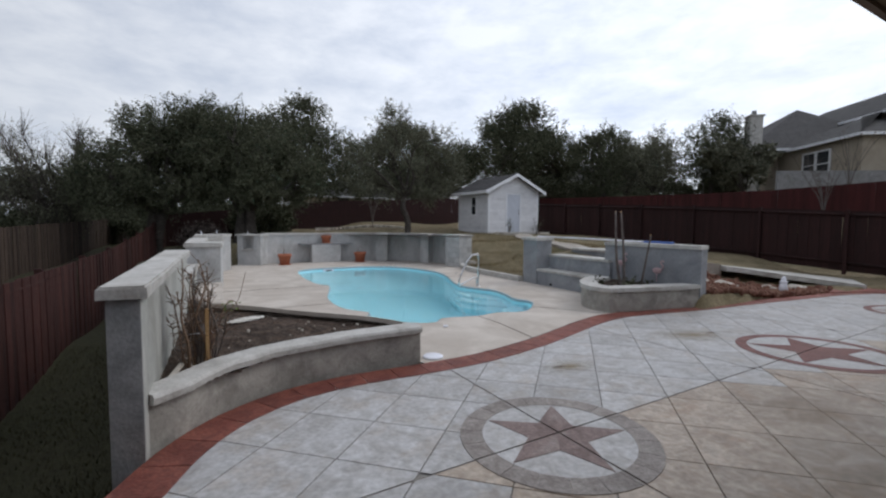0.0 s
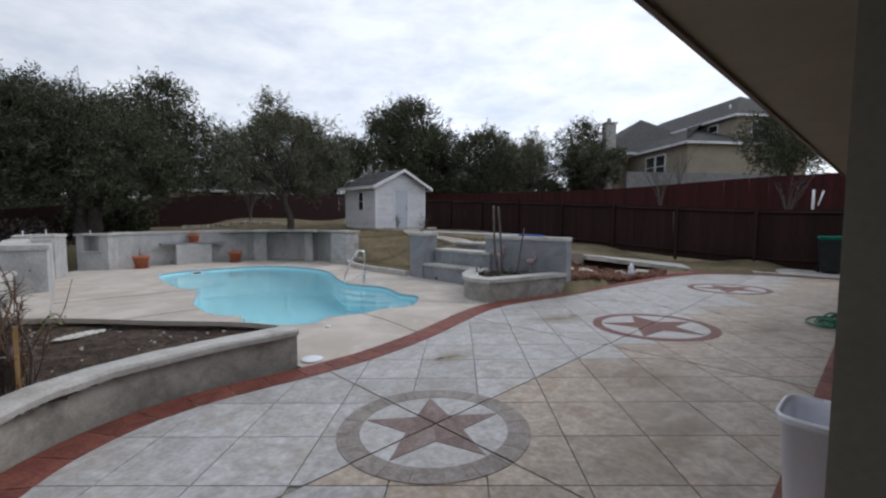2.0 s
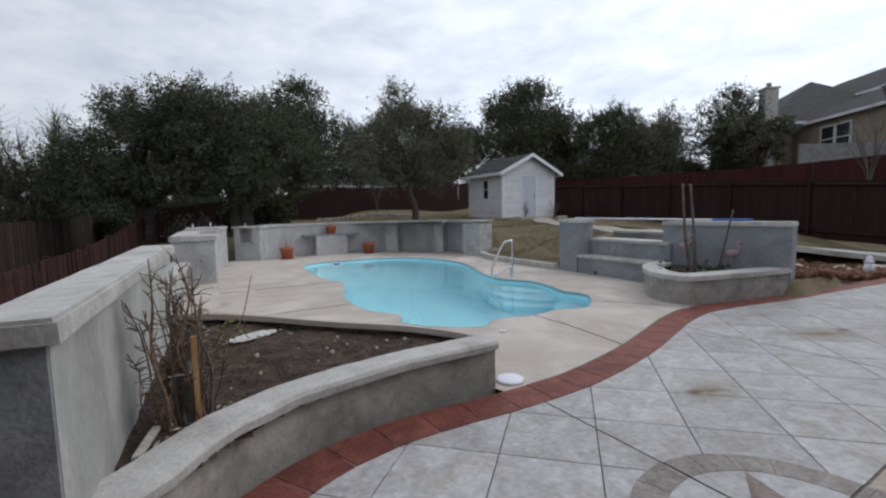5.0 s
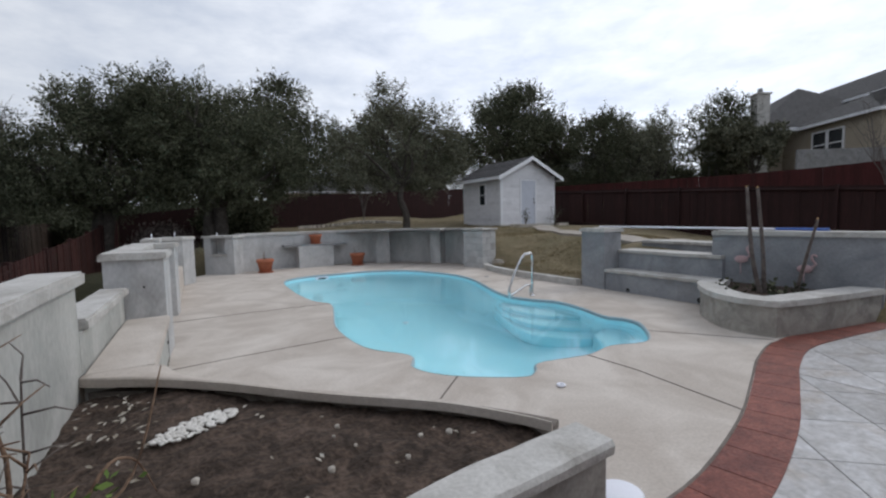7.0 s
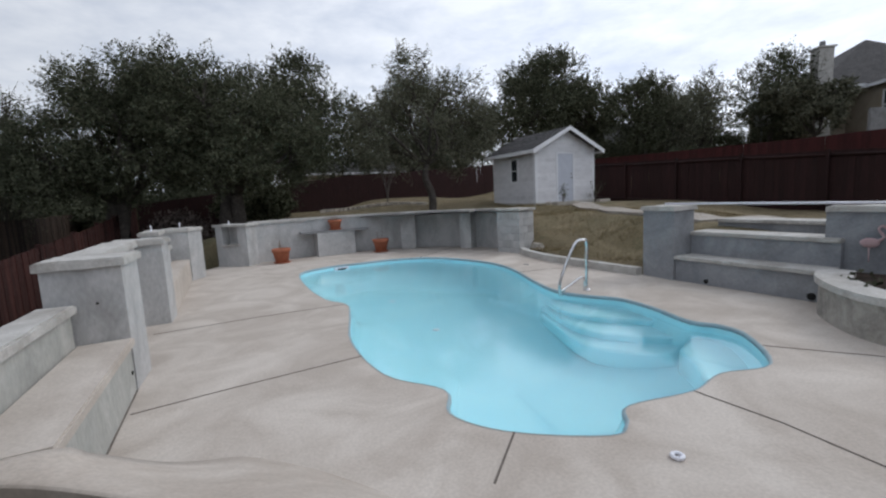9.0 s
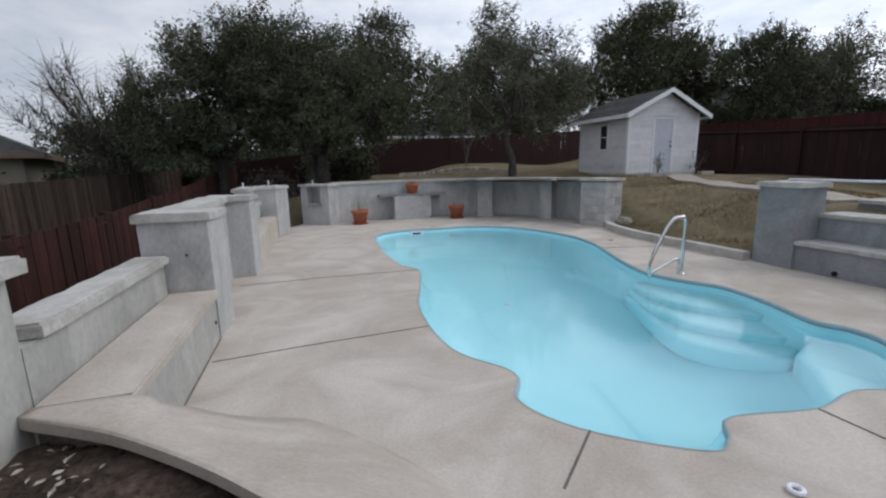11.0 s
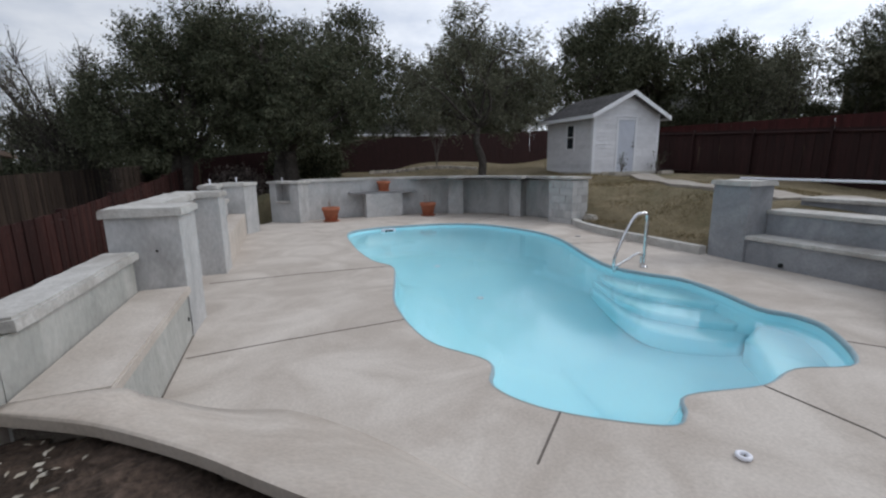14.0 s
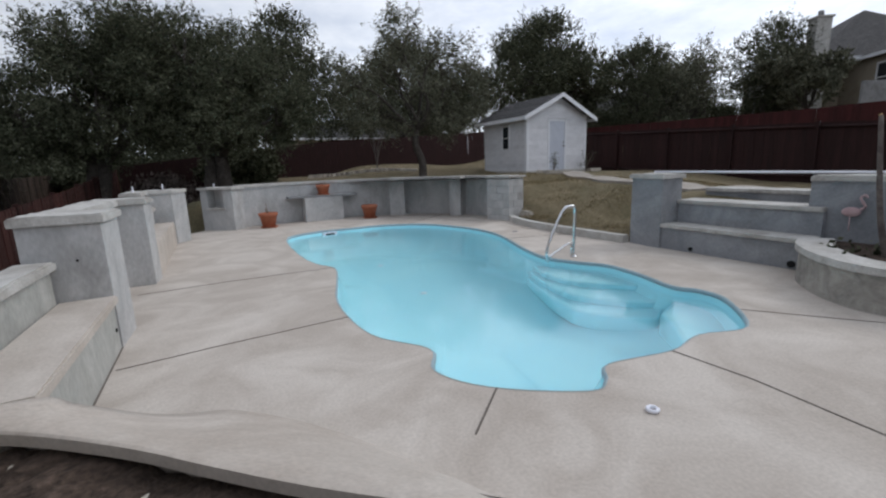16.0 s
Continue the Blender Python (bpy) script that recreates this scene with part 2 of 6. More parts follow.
def glass_mat(name, tint, rough, ior):
    m = bpy.data.materials.new(name)
    m.use_nodes = True
    p = m.node_tree.nodes["Principled BSDF"]
    p.inputs["Base Color"].default_value = (*tint, 1)
    p.inputs["Transmission Weight"].default_value = 1.0
    p.inputs["Roughness"].default_value, p.inputs["IOR"].default_value = rough, ior
    return m


gt = M_GRASS.node_tree
g_bsdf = gt.nodes["Principled BSDF"]
g_old = g_bsdf.inputs["Base Color"].links[0].from_socket
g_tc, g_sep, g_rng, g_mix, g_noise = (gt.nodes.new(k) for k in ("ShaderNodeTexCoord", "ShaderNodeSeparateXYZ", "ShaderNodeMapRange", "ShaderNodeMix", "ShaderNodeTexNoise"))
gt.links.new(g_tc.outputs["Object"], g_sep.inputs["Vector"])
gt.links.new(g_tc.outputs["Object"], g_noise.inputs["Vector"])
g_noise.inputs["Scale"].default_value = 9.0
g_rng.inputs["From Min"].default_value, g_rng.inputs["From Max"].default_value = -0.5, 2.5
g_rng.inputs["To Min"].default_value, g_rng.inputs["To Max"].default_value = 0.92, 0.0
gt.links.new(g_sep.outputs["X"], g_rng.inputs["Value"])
# Side lawn towards -x: greener, and darkened to carry the shade between wall and fence.
g_shaded_green = gt.nodes.new("ShaderNodeValToRGB")
g_shaded_green.color_ramp.elements[0].color, g_shaded_green.color_ramp.elements[1].color = (0.012, 0.014, 0.007, 1), (0.045, 0.046, 0.022, 1)
gt.links.new(g_noise.outputs["Fac"], g_shaded_green.inputs["Fac"])
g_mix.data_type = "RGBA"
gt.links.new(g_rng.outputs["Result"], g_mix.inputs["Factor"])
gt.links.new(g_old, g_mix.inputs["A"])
gt.links.new(g_shaded_green.outputs["Color"], g_mix.inputs["B"])
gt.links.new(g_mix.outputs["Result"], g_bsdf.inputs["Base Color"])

def stain_mat(name, colour, strength):
    """A soft-edged stain lying on the slab: transparent towards its rim."""
    m = bpy.data.materials.new(name)
    m.use_nodes = True
    n, l = m.node_tree.nodes, m.node_tree.links
    bs = n["Principled BSDF"]
    bs.inputs["Base Color"].default_value, bs.inputs["Roughness"].default_value = (*colour, 1), 0.7
    tc2, gr, no, mu = n.new("ShaderNodeTexCoord"), n.new("ShaderNodeTexGradient"), n.new("ShaderNodeTexNoise"), n.new("ShaderNodeMath")
    gr.gradient_type = "QUADRATIC_SPHERE"
    no.inputs["Scale"].default_value, no.inputs["Detail"].default_value = 5.0, 6.0
    l.new(tc2.outputs["Object"], gr.inputs["Vector"])
    l.new(tc2.outputs["Object"], no.inputs["Vector"])
    mu.operation = "MULTIPLY"
    l.new(gr.outputs["Fac"], mu.inputs[0])
    l.new(no.outputs["Fac"], mu.inputs[1])
    m2 = n.new("ShaderNodeMath")
    m2.operation, m2.use_clamp = "MULTIPLY", True
    m2.inputs[1].default_value = strength
    l.new(mu.outputs[0], m2.inputs[0])
    l.new(m2.outputs[0], bs.inputs["Alpha"])
    return m


M_WATER = glass_mat("pool_water", (0.95, 0.99, 1.0), 0.05, 1.33)
wt = M_WATER.node_tree
w_noise = wt.nodes.new("ShaderNodeTexNoise")
w_noise.inputs["Scale"].default_value, w_noise.inputs["Detail"].default_value = 2.2, 2.0
w_bump = wt.nodes.new("ShaderNodeBump")
w_bump.inputs["Strength"].default_value, w_bump.inputs["Distance"].default_value = 0.07, 0.03
wt.links.new(wt.nodes.new("ShaderNodeTexCoord").outputs["Object"], w_noise.inputs["Vector"])
wt.links.new(w_noise.outputs["Fac"], w_bump.inputs["Height"])
wt.links.new(w_bump.outputs["Normal"], wt.nodes["Principled BSDF"].inputs["Normal"])

M_PANE = bpy.data.materials.new("dark_window_glass")
M_PANE.use_nodes = True
pp = M_PANE.node_tree.nodes["Principled BSDF"]
pp.inputs["Base Color"].default_value = (0.03, 0.035, 0.04, 1)
pp.inputs["Roughness"].default_value = 0.05


# ---- building helpers ----
def part(name, bm, material, parent=None, label=""):
    me = bpy.data.meshes.new(name)
    bm.to_mesh(me)
    bm.free()
    me.materials.append(material)
    ob = new(name, me)
    if parent is not None:
        ob.parent = parent
    if label:
        ob["label"] = label
    return ob


def thing(name, label, category, group="", kind="", at=(0, 0, 0), turn=0.0):
    ob = new(name)
    ob.empty_display_size = 0.1
    ob.matrix_basis = pose(*at, 0, 0, turn)
    return tagged(ob, label, category, group, kind)


def box(x0, x1, y0, y1, z0, z1, bevel=0.0, bm=None, m=None):
    out = bm or bmesh.new()
    r = bmesh.ops.create_cube(out, size=1.0)
    t = Matrix.Translation(((x0 + x1) / 2, (y0 + y1) / 2, (z0 + z1) / 2)) @ Matrix.Diagonal((x1 - x0, y1 - y0, z1 - z0, 1))
    bmesh.ops.transform(out, matrix=(m @ t) if m else t, verts=r["verts"])
    if bevel:
        es = list({e for v in r["verts"] for e in v.link_edges})
        bmesh.ops.bevel(out, geom=es, offset=bevel, segments=2, affect="EDGES")
    return out


def prism(poly, z0, z1, bevel=0.0, bm=None):
    """An upright prism over a plan polygon (counter-clockwise). z0, z1: numbers or functions of x, y."""
    out = bm or bmesh.new()
    f0 = z0 if callable(z0) else (lambda x, y: z0)
    f1 = z1 if callable(z1) else (lambda x, y: z1)
    lo = [out.verts.new((x, y, f0(x, y))) for x, y in poly]
    hi = [out.verts.new((x, y, f1(x, y))) for x, y in poly]
    n = len(poly)
    top = out.faces.new(hi)
    out.faces.new(lo[::-1])
    for i in range(n):
        out.faces.new((lo[i], lo[(i + 1) % n], hi[(i + 1) % n], hi[i]))
    if bevel:
        bmesh.ops.bevel(out, geom=list(top.edges), offset=bevel, segments=2, affect="EDGES")
    bmesh.ops.triangulate(out, faces=[f for f in out.faces if len(f.verts) > 4])
    return out


def spline(pts, per=6, closed=False):
    """Catmull-Rom through plan points."""
    n, out = len(pts), []
    for i in range(n if closed else n - 1):
        a, b, c, d = (pts[(i + k) % n] if closed else pts[min(max(i + k, 0), n - 1)] for k in (-1, 0, 1, 2))
        for s in range(per):
            t = s / per
            out.append(tuple(0.5 * (2 * b[j] + (c[j] - a[j]) * t + (2 * a[j] - 5 * b[j] + 4 * c[j] - d[j]) * t * t + (3 * b[j] - a[j] - 3 * c[j] + d[j]) * t ** 3) for j in range(len(b))))
    if not closed:
        out.append(tuple(pts[-1]))
    return out


def offset_line(line, d):
    """A plan line moved d metres to its left."""
    out = []
    for i, p in enumerate(line):
        a, b = line[max(i - 1, 0)], line[min(i + 1, len(line) - 1)]
        v = Vector((b[0] - a[0], b[1] - a[1])).normalized()
        out.append((p[0] - v.y * d, p[1] + v.x * d))
    return out


def strip(line, left, right):
    """A closed plan polygon along a line, from left metres on its left to right metres on its right."""
    return offset_line(line, -right) + offset_line(line, left)[::-1]


def tube(pts, r0, r1=None, sides=8, bm=None):
    """A tapered round tube along points."""
    out = bm or bmesh.new()
    r1 = r0 if r1 is None else r1
    pts = [Vector(p) for p in pts]
    rings = []
    for i, p in enumerate(pts):
        d = (pts[min(i + 1, len(pts) - 1)] - pts[max(i - 1, 0)]).normalized()
        u = d.cross(Vector((0.31, 0.17, 0.93)) if abs(d.z) < 0.9 else Vector((1, 0.2, 0))).normalized()
        w = d.cross(u)
        r = r0 + (r1 - r0) * i / (len(pts) - 1)
        rings.append([out.verts.new(p + r * (math.cos(2 * math.pi * k / sides) * u + math.sin(2 * math.pi * k / sides) * w)) for k in range(sides)])
    for a, b in zip(rings, rings[1:]):
        for k in range(sides):
            out.faces.new((a[k], a[(k + 1) % sides], b[(k + 1) % sides], b[k])).smooth = True
    out.faces.new(rings[0][::-1])
    out.faces.new(rings[-1])
    return out


def lathe(profile, sides=28, bm=None, at=(0, 0, 0)):
    out = bm or bmesh.new()
    rings = [[out.verts.new((at[0] + r * math.cos(2 * math.pi * k / sides), at[1] + r * math.sin(2 * math.pi * k / sides), at[2] + z)) for k in range(sides)] for r, z in profile]
    for a, b in zip(rings, rings[1:]):
        for k in range(sides):
            out.faces.new((a[k], a[(k + 1) % sides], b[(k + 1) % sides], b[k])).smooth = True
    out.faces.new(rings[0][::-1])
    out.faces.new(rings[-1])
    return out


def rough(bm, amount, scale=6.0):
    """Worn, uneven stone: shifts each vertex a little by noise."""
    for v in bm.verts:
        v.co += amount * noise.noise_vector(v.co * scale)
    return bm


def cut(poly, p, n):
    """The part of a convex plan polygon on the side of the line through p to which n points."""
    out = []
    d = [(q[0] - p[0]) * n[0] + (q[1] - p[1]) * n[1] for q in poly]
    for i in range(len(poly)):
        j = (i + 1) % len(poly)
        if d[i] >= 0:
            out.append(poly[i])
        if (d[i] >= 0) != (d[j] >= 0):
            t = d[i] / (d[i] - d[j])
            out.append((poly[i][0] + t * (poly[j][0] - poly[i][0]), poly[i][1] + t * (poly[j][1] - poly[i][1])))
    return out


def area(poly):
    return 0.5 * sum(a[0] * b[1] - b[0] * a[1] for a, b in zip(poly, poly[1:] + poly[:1]))


# ---- the plan ----
POOL = [(2.47, 14.6), (2.30, 12.9), (2.36, 11.5), (2.56, 10.9), (2.38, 10.1), (2.12, 9.1), (2.12, 8.0), (2.44, 7.40), (2.29, 7.02),
        (2.50, 6.60), (3.03, 6.20), (3.25, 6.24), (3.46, 6.40), (4.07, 6.29), (4.55, 6.36), (5.10, 6.24), (5.72, 6.75), (5.84, 7.10),
        (5.74, 7.40), (5.93, 8.0), (6.0, 8.6), (5.78, 9.05), (5.66, 9.55), (5.85, 10.3), (6.42, 11.9), (6.48, 13.1), (5.98, 14.5), (5.03, 15.1), (4.09, 15.16), (3.22, 15.15)]
BAND = [(-1.5, 0.3), (-1.05, 1.6), (-0.64, 2.55), (-0.46, 2.97), (-0.25, 3.41), (0.06, 3.79), (0.52, 4.08), (1.04, 4.21), (1.5, 4.225), (2.1, 4.21), (2.9, 4.26), (3.9, 4.49), (4.75, 4.78), (5.5, 5.04),
        (6.3, 5.20), (7.2, 5.12), (8.4, 4.93), (9.5, 4.86), (11.0, 4.70), (13.0, 4.48), (14.2, 4.15), (15.0, 3.3), (15.3, 2.0), (15.3, 0.4)]
BACK_WALL = [(1.7, 17.35), (2.4, 17.6), (3.4, 17.72), (4.8, 17.7), (6.1, 17.35), (7.1, 16.75), (7.85, 15.8), (8.2, 14.8), (8.35, 13.75)]
PLANTER_FRONT = [(-0.46, 3.53), (-0.24, 3.72), (0.0, 4.01), (0.31, 4.22), (0.58, 4.33), (1.2, 4.46), (1.7, 4.49), (2.10, 4.50)]
LEDGE_BACK = [(-0.36, 6.90), (0.06, 6.66), (0.35, 6.44), (0.59, 6.23), (0.80, 6.02), (1.11, 5.72), (1.59, 5.29), (1.86, 4.95), (1.98, 4.76)]


def patio_z(x, y):
    return 0.02 * (4.7 - y)


HEIGHTS = [(-1.2, 2, -0.35), (-2.2, 6, -0.66), (-2.2, 12, -0.6), (-2.2, 20, -0.2), (-2.2, 27, 0.2), (-5, 12, -0.3), (-5, 20, -0.05), (-8, 35, 0.2), (-20, 20, -0.5), (-1.0, 18, 0.25), (1.5, 19, 0.75), (-2, -10, -0.5),
           (5, 18.6, 0.95), (5, 27, 1.15), (10, 27, 1.65), (8.6, 17.6, 0.8), (8.3, 12.8, 0.12), (8.3, 10.5, 0.13), (9.5, 13, 0.5), (10.5, 15.5, 0.85), (11.9, 14.2, 0.93), (11.1, 12.4, 0.9), (10.6, 11.0, 0.9), (12, 17.5, 1.08), (15, 17.5, 1.05), (13, 22, 1.35),
           (9.4, 9, 0.87), (9.6, 7.4, 0.85), (11, 11.5, 0.9), (17.2, 18, 1.0), (17.2, 10, 0.58), (17.2, 5.5, 0.1), (17.2, 1, -0.02), (12, 8.2, 0.55), (14, 8.5, 0.42), (9.6, 6.1, 0.15), (11.3, 5.8, -0.02), (12.8, 5.6, -0.08), (15.5, 5.5, 0.05),
           (20, 4, 1.6), (22, 12, 1.8), (24, 8, 2.0), (24, 20, 2.4), (36, 10, 3.6), (45, 15, 4.6), (60, 20, 5.5), (20, 30, 2.2), (40, 40, 4.0), (5, 45, 2.0), (17, -10, -0.2), (30, -15, 1.0)]
H_XY = np.array([h[:2] for h in HEIGHTS])
H_Z = np.array([h[2] for h in HEIGHTS])


def ground_z(x, y):
    w = 1.0 / (((H_XY - (x, y)) ** 2).sum(1) + 0.15) ** 1.7
    return float((w * H_Z).sum() / w.sum())


HARD = [(-0.75, 2.4), (-0.5, 6.0), (-0.45, 16.0), (0.7, 17.95), (2.0, 18.1), (3.4, 18.2), (4.9, 18.2), (6.4, 17.9), (7.6, 17.2), (8.3, 16.0), (8.55, 14.6), (8.1, 13.0), (7.8, 11.2), (8.0, 9.4), (8.4, 8.9), (8.4, 5.0), (14.9, 4.1), (15.2, 0.0), (15.2, -6), (-1.9, -6), (-1.9, 0.3)]


def inside(x, y, poly):
    hit = False
    for (x0, y0), (x1, y1) in zip(poly, poly[1:] + poly[:1]):
        if (y0 > y) != (y1 > y) and x < (x1 - x0) * (y - y0) / (y1 - y0) + x0:
            hit = not hit
    return hit


# ---- ground, one sheet to the horizon ----
def ground():
    xs = np.concatenate([np.arange(-400, -24, 47), np.arange(-24, -4, 2.0), np.arange(-4, 18, 0.5), np.arange(18, 66, 2.0), np.arange(66, 500, 45)])
    ys = np.concatenate([np.arange(-300, -12, 48), np.arange(-12, 0, 2.0), np.arange(0, 20, 0.5), np.arange(20, 60, 2.0), np.arange(60, 500, 40)])
    bm = bmesh.new()
    grid = []
    for y in ys:
        row = []
        for x in xs:
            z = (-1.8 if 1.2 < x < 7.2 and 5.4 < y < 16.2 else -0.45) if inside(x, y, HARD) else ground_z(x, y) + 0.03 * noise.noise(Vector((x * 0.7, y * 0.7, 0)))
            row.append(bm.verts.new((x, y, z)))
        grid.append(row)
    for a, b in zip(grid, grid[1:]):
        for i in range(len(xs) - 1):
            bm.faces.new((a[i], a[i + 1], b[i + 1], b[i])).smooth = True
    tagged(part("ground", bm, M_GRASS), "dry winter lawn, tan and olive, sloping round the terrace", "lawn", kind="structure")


ground()


# ---- pool deck with the pool's opening ----
pool_edge = spline(POOL, 5, True)
band_line = spline(BAND, 8)
deck_outer = spline(LEDGE_BACK, 4)[::-1] + [(-0.3, 8.9), (-0.3, 15.9), (0.9, 17.7)] + offset_line(spline(BACK_WALL, 3), -0.05)[2:] + [(8.15, 13.6), (7.86, 12.9), (7.66, 11.4), (7.72, 9.6), (8.3, 9.3), (8.4, 5.1)]
deck_outer = deck_outer + [p for p in band_line[::-1] if 2.1 < p[0] < 8.3]


def deck():
    bm = bmesh.new()
    for loop, z in ((deck_outer, 0.0), (pool_edge, 0.0)):
        vs = [bm.verts.new((x, y, z)) for x, y in loop]
        for i in range(len(vs)):
            bm.edges.new((vs[i], vs[(i + 1) % len(vs)]))
    bmesh.ops.triangle_fill(bm, use_beauty=True, edges=list(bm.edges))
    bmesh.ops.recalc_face_normals(bm, faces=list(bm.faces))
    if sum(f.normal.z for f in bm.faces) < 0:
        bmesh.ops.reverse_faces(bm, faces=list(bm.faces))
    ob = tagged(part("pool_deck", bm, M_DECK), "pale beige concrete deck round the pool", "deck", kind="structure")
    lip = bmesh.new()
    ins = [(p[0], p[1]) for p in pool_edge]
    n = len(ins)
    loops = [[lip.verts.new((x, y, z)) for x, y in offset_closed(ins, d)] for d, z in ((-0.012, 0.003), (0.0, 0.002), (0.014, -0.012), (0.012, -0.045), (0.0, -0.05), (0.0, -0.16))]
    for a, b in zip(loops, loops[1:]):
        for i in range(n):
            lip.faces.new((a[i], a[(i + 1) % n], b[(i + 1) % n], b[i])).smooth = True
    bmesh.ops.recalc_face_normals(lip, faces=list(lip.faces))
    part("pool_lip", lip, M_LIP, ob, "grey-blue rim of the pool")
    for line in ([(0.0, 10.96), (1.11, 11.0), (2.56, 10.94)], [(0.12, 8.41), (0.87, 8.49), (2.08, 8.57)], [(2.53, 6.56), (2.12, 6.2)], [(4.06, 6.28), (4.09, 5.7), (3.98, 4.68)], [(5.50, 6.5), (5.82, 6.05), (6.3, 5.4)], [(6.2, 11.3), (7.7, 10.9)], [(5.6, 14.85), (7.5, 16.2)]):
        part("joint", prism(strip(line, 0.007, 0.007), 0.001, 0.004), M_JOINT, ob)
    return ob


def offset_closed(loop, d):
    n, out = len(loop), []
    for i in range(n):
        a, b = loop[i - 1], loop[(i + 1) % n]
        v = Vector((b[0] - a[0], b[1] - a[1])).normalized()
        out.append((loop[i][0] - v.y * d, loop[i][1] + v.x * d))
    return out


M_LIP = mat("pool_rim_gelcoat", (0.30, 0.40, 0.44), (0.36, 0.46, 0.50), 0.5, 5, 60, 0.05, contrast=0.05)
deck()


# ---- the pool ----
def soft_prism(poly, z0, z1, r=0.07):
    """A prism with a rounded rim, as moulded gelcoat has it."""
    bm = bmesh.new()
    rings = [[(x, y, z0) for x, y in poly]]
    for k in range(6):
        a = k / 5 * math.pi / 2
        d = r * (1 - math.cos(a))
        rings.append([(x, y, z1 - r + r * math.sin(a)) for x, y in offset_closed(poly, d)])
    vs = [[bm.verts.new(c) for c in ring] for ring in rings]
    n = len(poly)
    for a, b in zip(vs, vs[1:]):
        for i in range(n):
            bm.faces.new((a[i], a[(i + 1) % n], b[(i + 1) % n], b[i])).smooth = True
    f = bm.faces.new(vs[-1])
    bmesh.ops.triangulate(bm, faces=[f])
    return bm


STEP_1 = [(5.48, 9.62), (5.30, 9.15), (5.30, 8.75), (5.42, 8.44), (5.62, 8.19), (5.80, 7.95)]
STEP_2 = [(5.36, 9.58), (5.12, 8.95), (5.03, 8.46), (5.10, 8.14), (5.28, 7.87), (5.56, 7.57)]
STEP_3 = [(5.25, 9.50), (4.91, 8.60), (4.80, 8.10), (4.87, 7.85), (5.03, 7.62), (5.36, 7.30)]


def pool():
    ob = thing("swimming_pool", "free-form pale blue fibreglass pool full of clear water", "pool")
    bm = bmesh.new()
    n = len(pool_edge)
    cx, cy = 4.05, 10.6
    levels = ((0.0, -0.02), (0.03, -0.35), (0.10, -0.9), (0.30, -1.15), (0.62, -1.25))
    rings = []
    for s, z in levels:
        rings.append([bm.verts.new((x + (3.9 + (x - 3.9) * 0.1 - x) * s, y + (cy + (y - cy) * 0.35 - y) * s, z)) for x, y in pool_edge])
    for a, b in zip(rings, rings[1:]):
        for i in range(n):
            bm.faces.new((a[i], b[i], b[(i + 1) % n], a[(i + 1) % n])).smooth = True
    f = bm.faces.new(rings[-1])
    bmesh.ops.triangulate(bm, faces=[f])
    bmesh.ops.recalc_face_normals(bm, faces=list(bm.faces))
    part("basin", bm, M_BASIN, ob)
    # curved entry steps along the bay, with soft moulded edges
    for k, far in enumerate((STEP_1, STEP_2, STEP_3)):
        poly = spline(far, 6) + ([(5.80, 7.45)] if k else []) + [(6.02, 7.85), (6.08, 8.6), (5.90, 9.3)]
        if area(poly) < 0:
            poly = poly[::-1]
        part("entry_step", soft_prism(poly, -1.2, -0.30 - 0.22 * k), M_BASIN, ob)
    seat_poly = [(5.26, 7.20), (5.06, 6.91), (4.80, 6.66), (4.64, 6.48), (4.62, 6.38), (5.1, 6.26), (5.72, 6.77), (5.83, 7.1), (5.74, 7.38)]
    part("corner_seat", soft_prism(seat_poly[::-1] if area(seat_poly) < 0 else seat_poly, -1.2, -0.42), M_BASIN, ob)
    wm = bmesh.new()
    vs = [wm.verts.new((x, y, -0.085)) for x, y in offset_closed(pool_edge, -0.015)]
    wm.faces.new(vs)
    bmesh.ops.triangulate(wm, faces=list(wm.faces))
    bmesh.ops.recalc_face_normals(wm, faces=list(wm.faces))
    if wm.faces[:][0].normal.z < 0:
        bmesh.ops.reverse_faces(wm, faces=list(wm.faces))
    water = part("water", wm, M_WATER, ob, "clear still water")
    water.visible_shadow = False
    sk = box(3.35, 3.72, 14.98, 15.05, -0.16, -0.03, 0.01)
    part("skimmer_mouth", sk, M_PLASTIC, ob, "white skimmer opening")
    part("skimmer_flap", box(3.43, 3.64, 14.965, 14.985, -0.13, -0.06, 0.004), M_BLACK, ob)
    for x, y in ((3.1, 10.9), (3.75, 10.2), (3.75, 12.1), (2.75, 10.6)):
        lf = lathe([(0.001, 0), (0.055, 0.003), (0.05, 0.01), (0.001, 0.012)], 10, at=(x, y, -1.235))
        part("floor_drain", lf, M_PLASTIC, ob, "dull green-white floor fitting")
    return ob


pool()


# ---- stamped patio: slab, tiles, red border, star medallions ----
JOINTS = [((0, 2.28), (-0.034, 1.0)), ((2.25, 0), (1, 0.0)), ((5.24, 0), (1, 0.0)), ((8.4, 0), (1, 0.0)), ((11.5, 0), (1, 0.0))]
STARS = [(2.21, 2.33, 0.73, 0.56, M_RING, M_STAR, 0), (6.70, 2.44, 0.86, 0.73, M_STAR_RED, M_STAR_RED, 1), (11.55, 2.65, 0.82, 0.70, M_STAR_RED, M_STAR_RED, 2)]


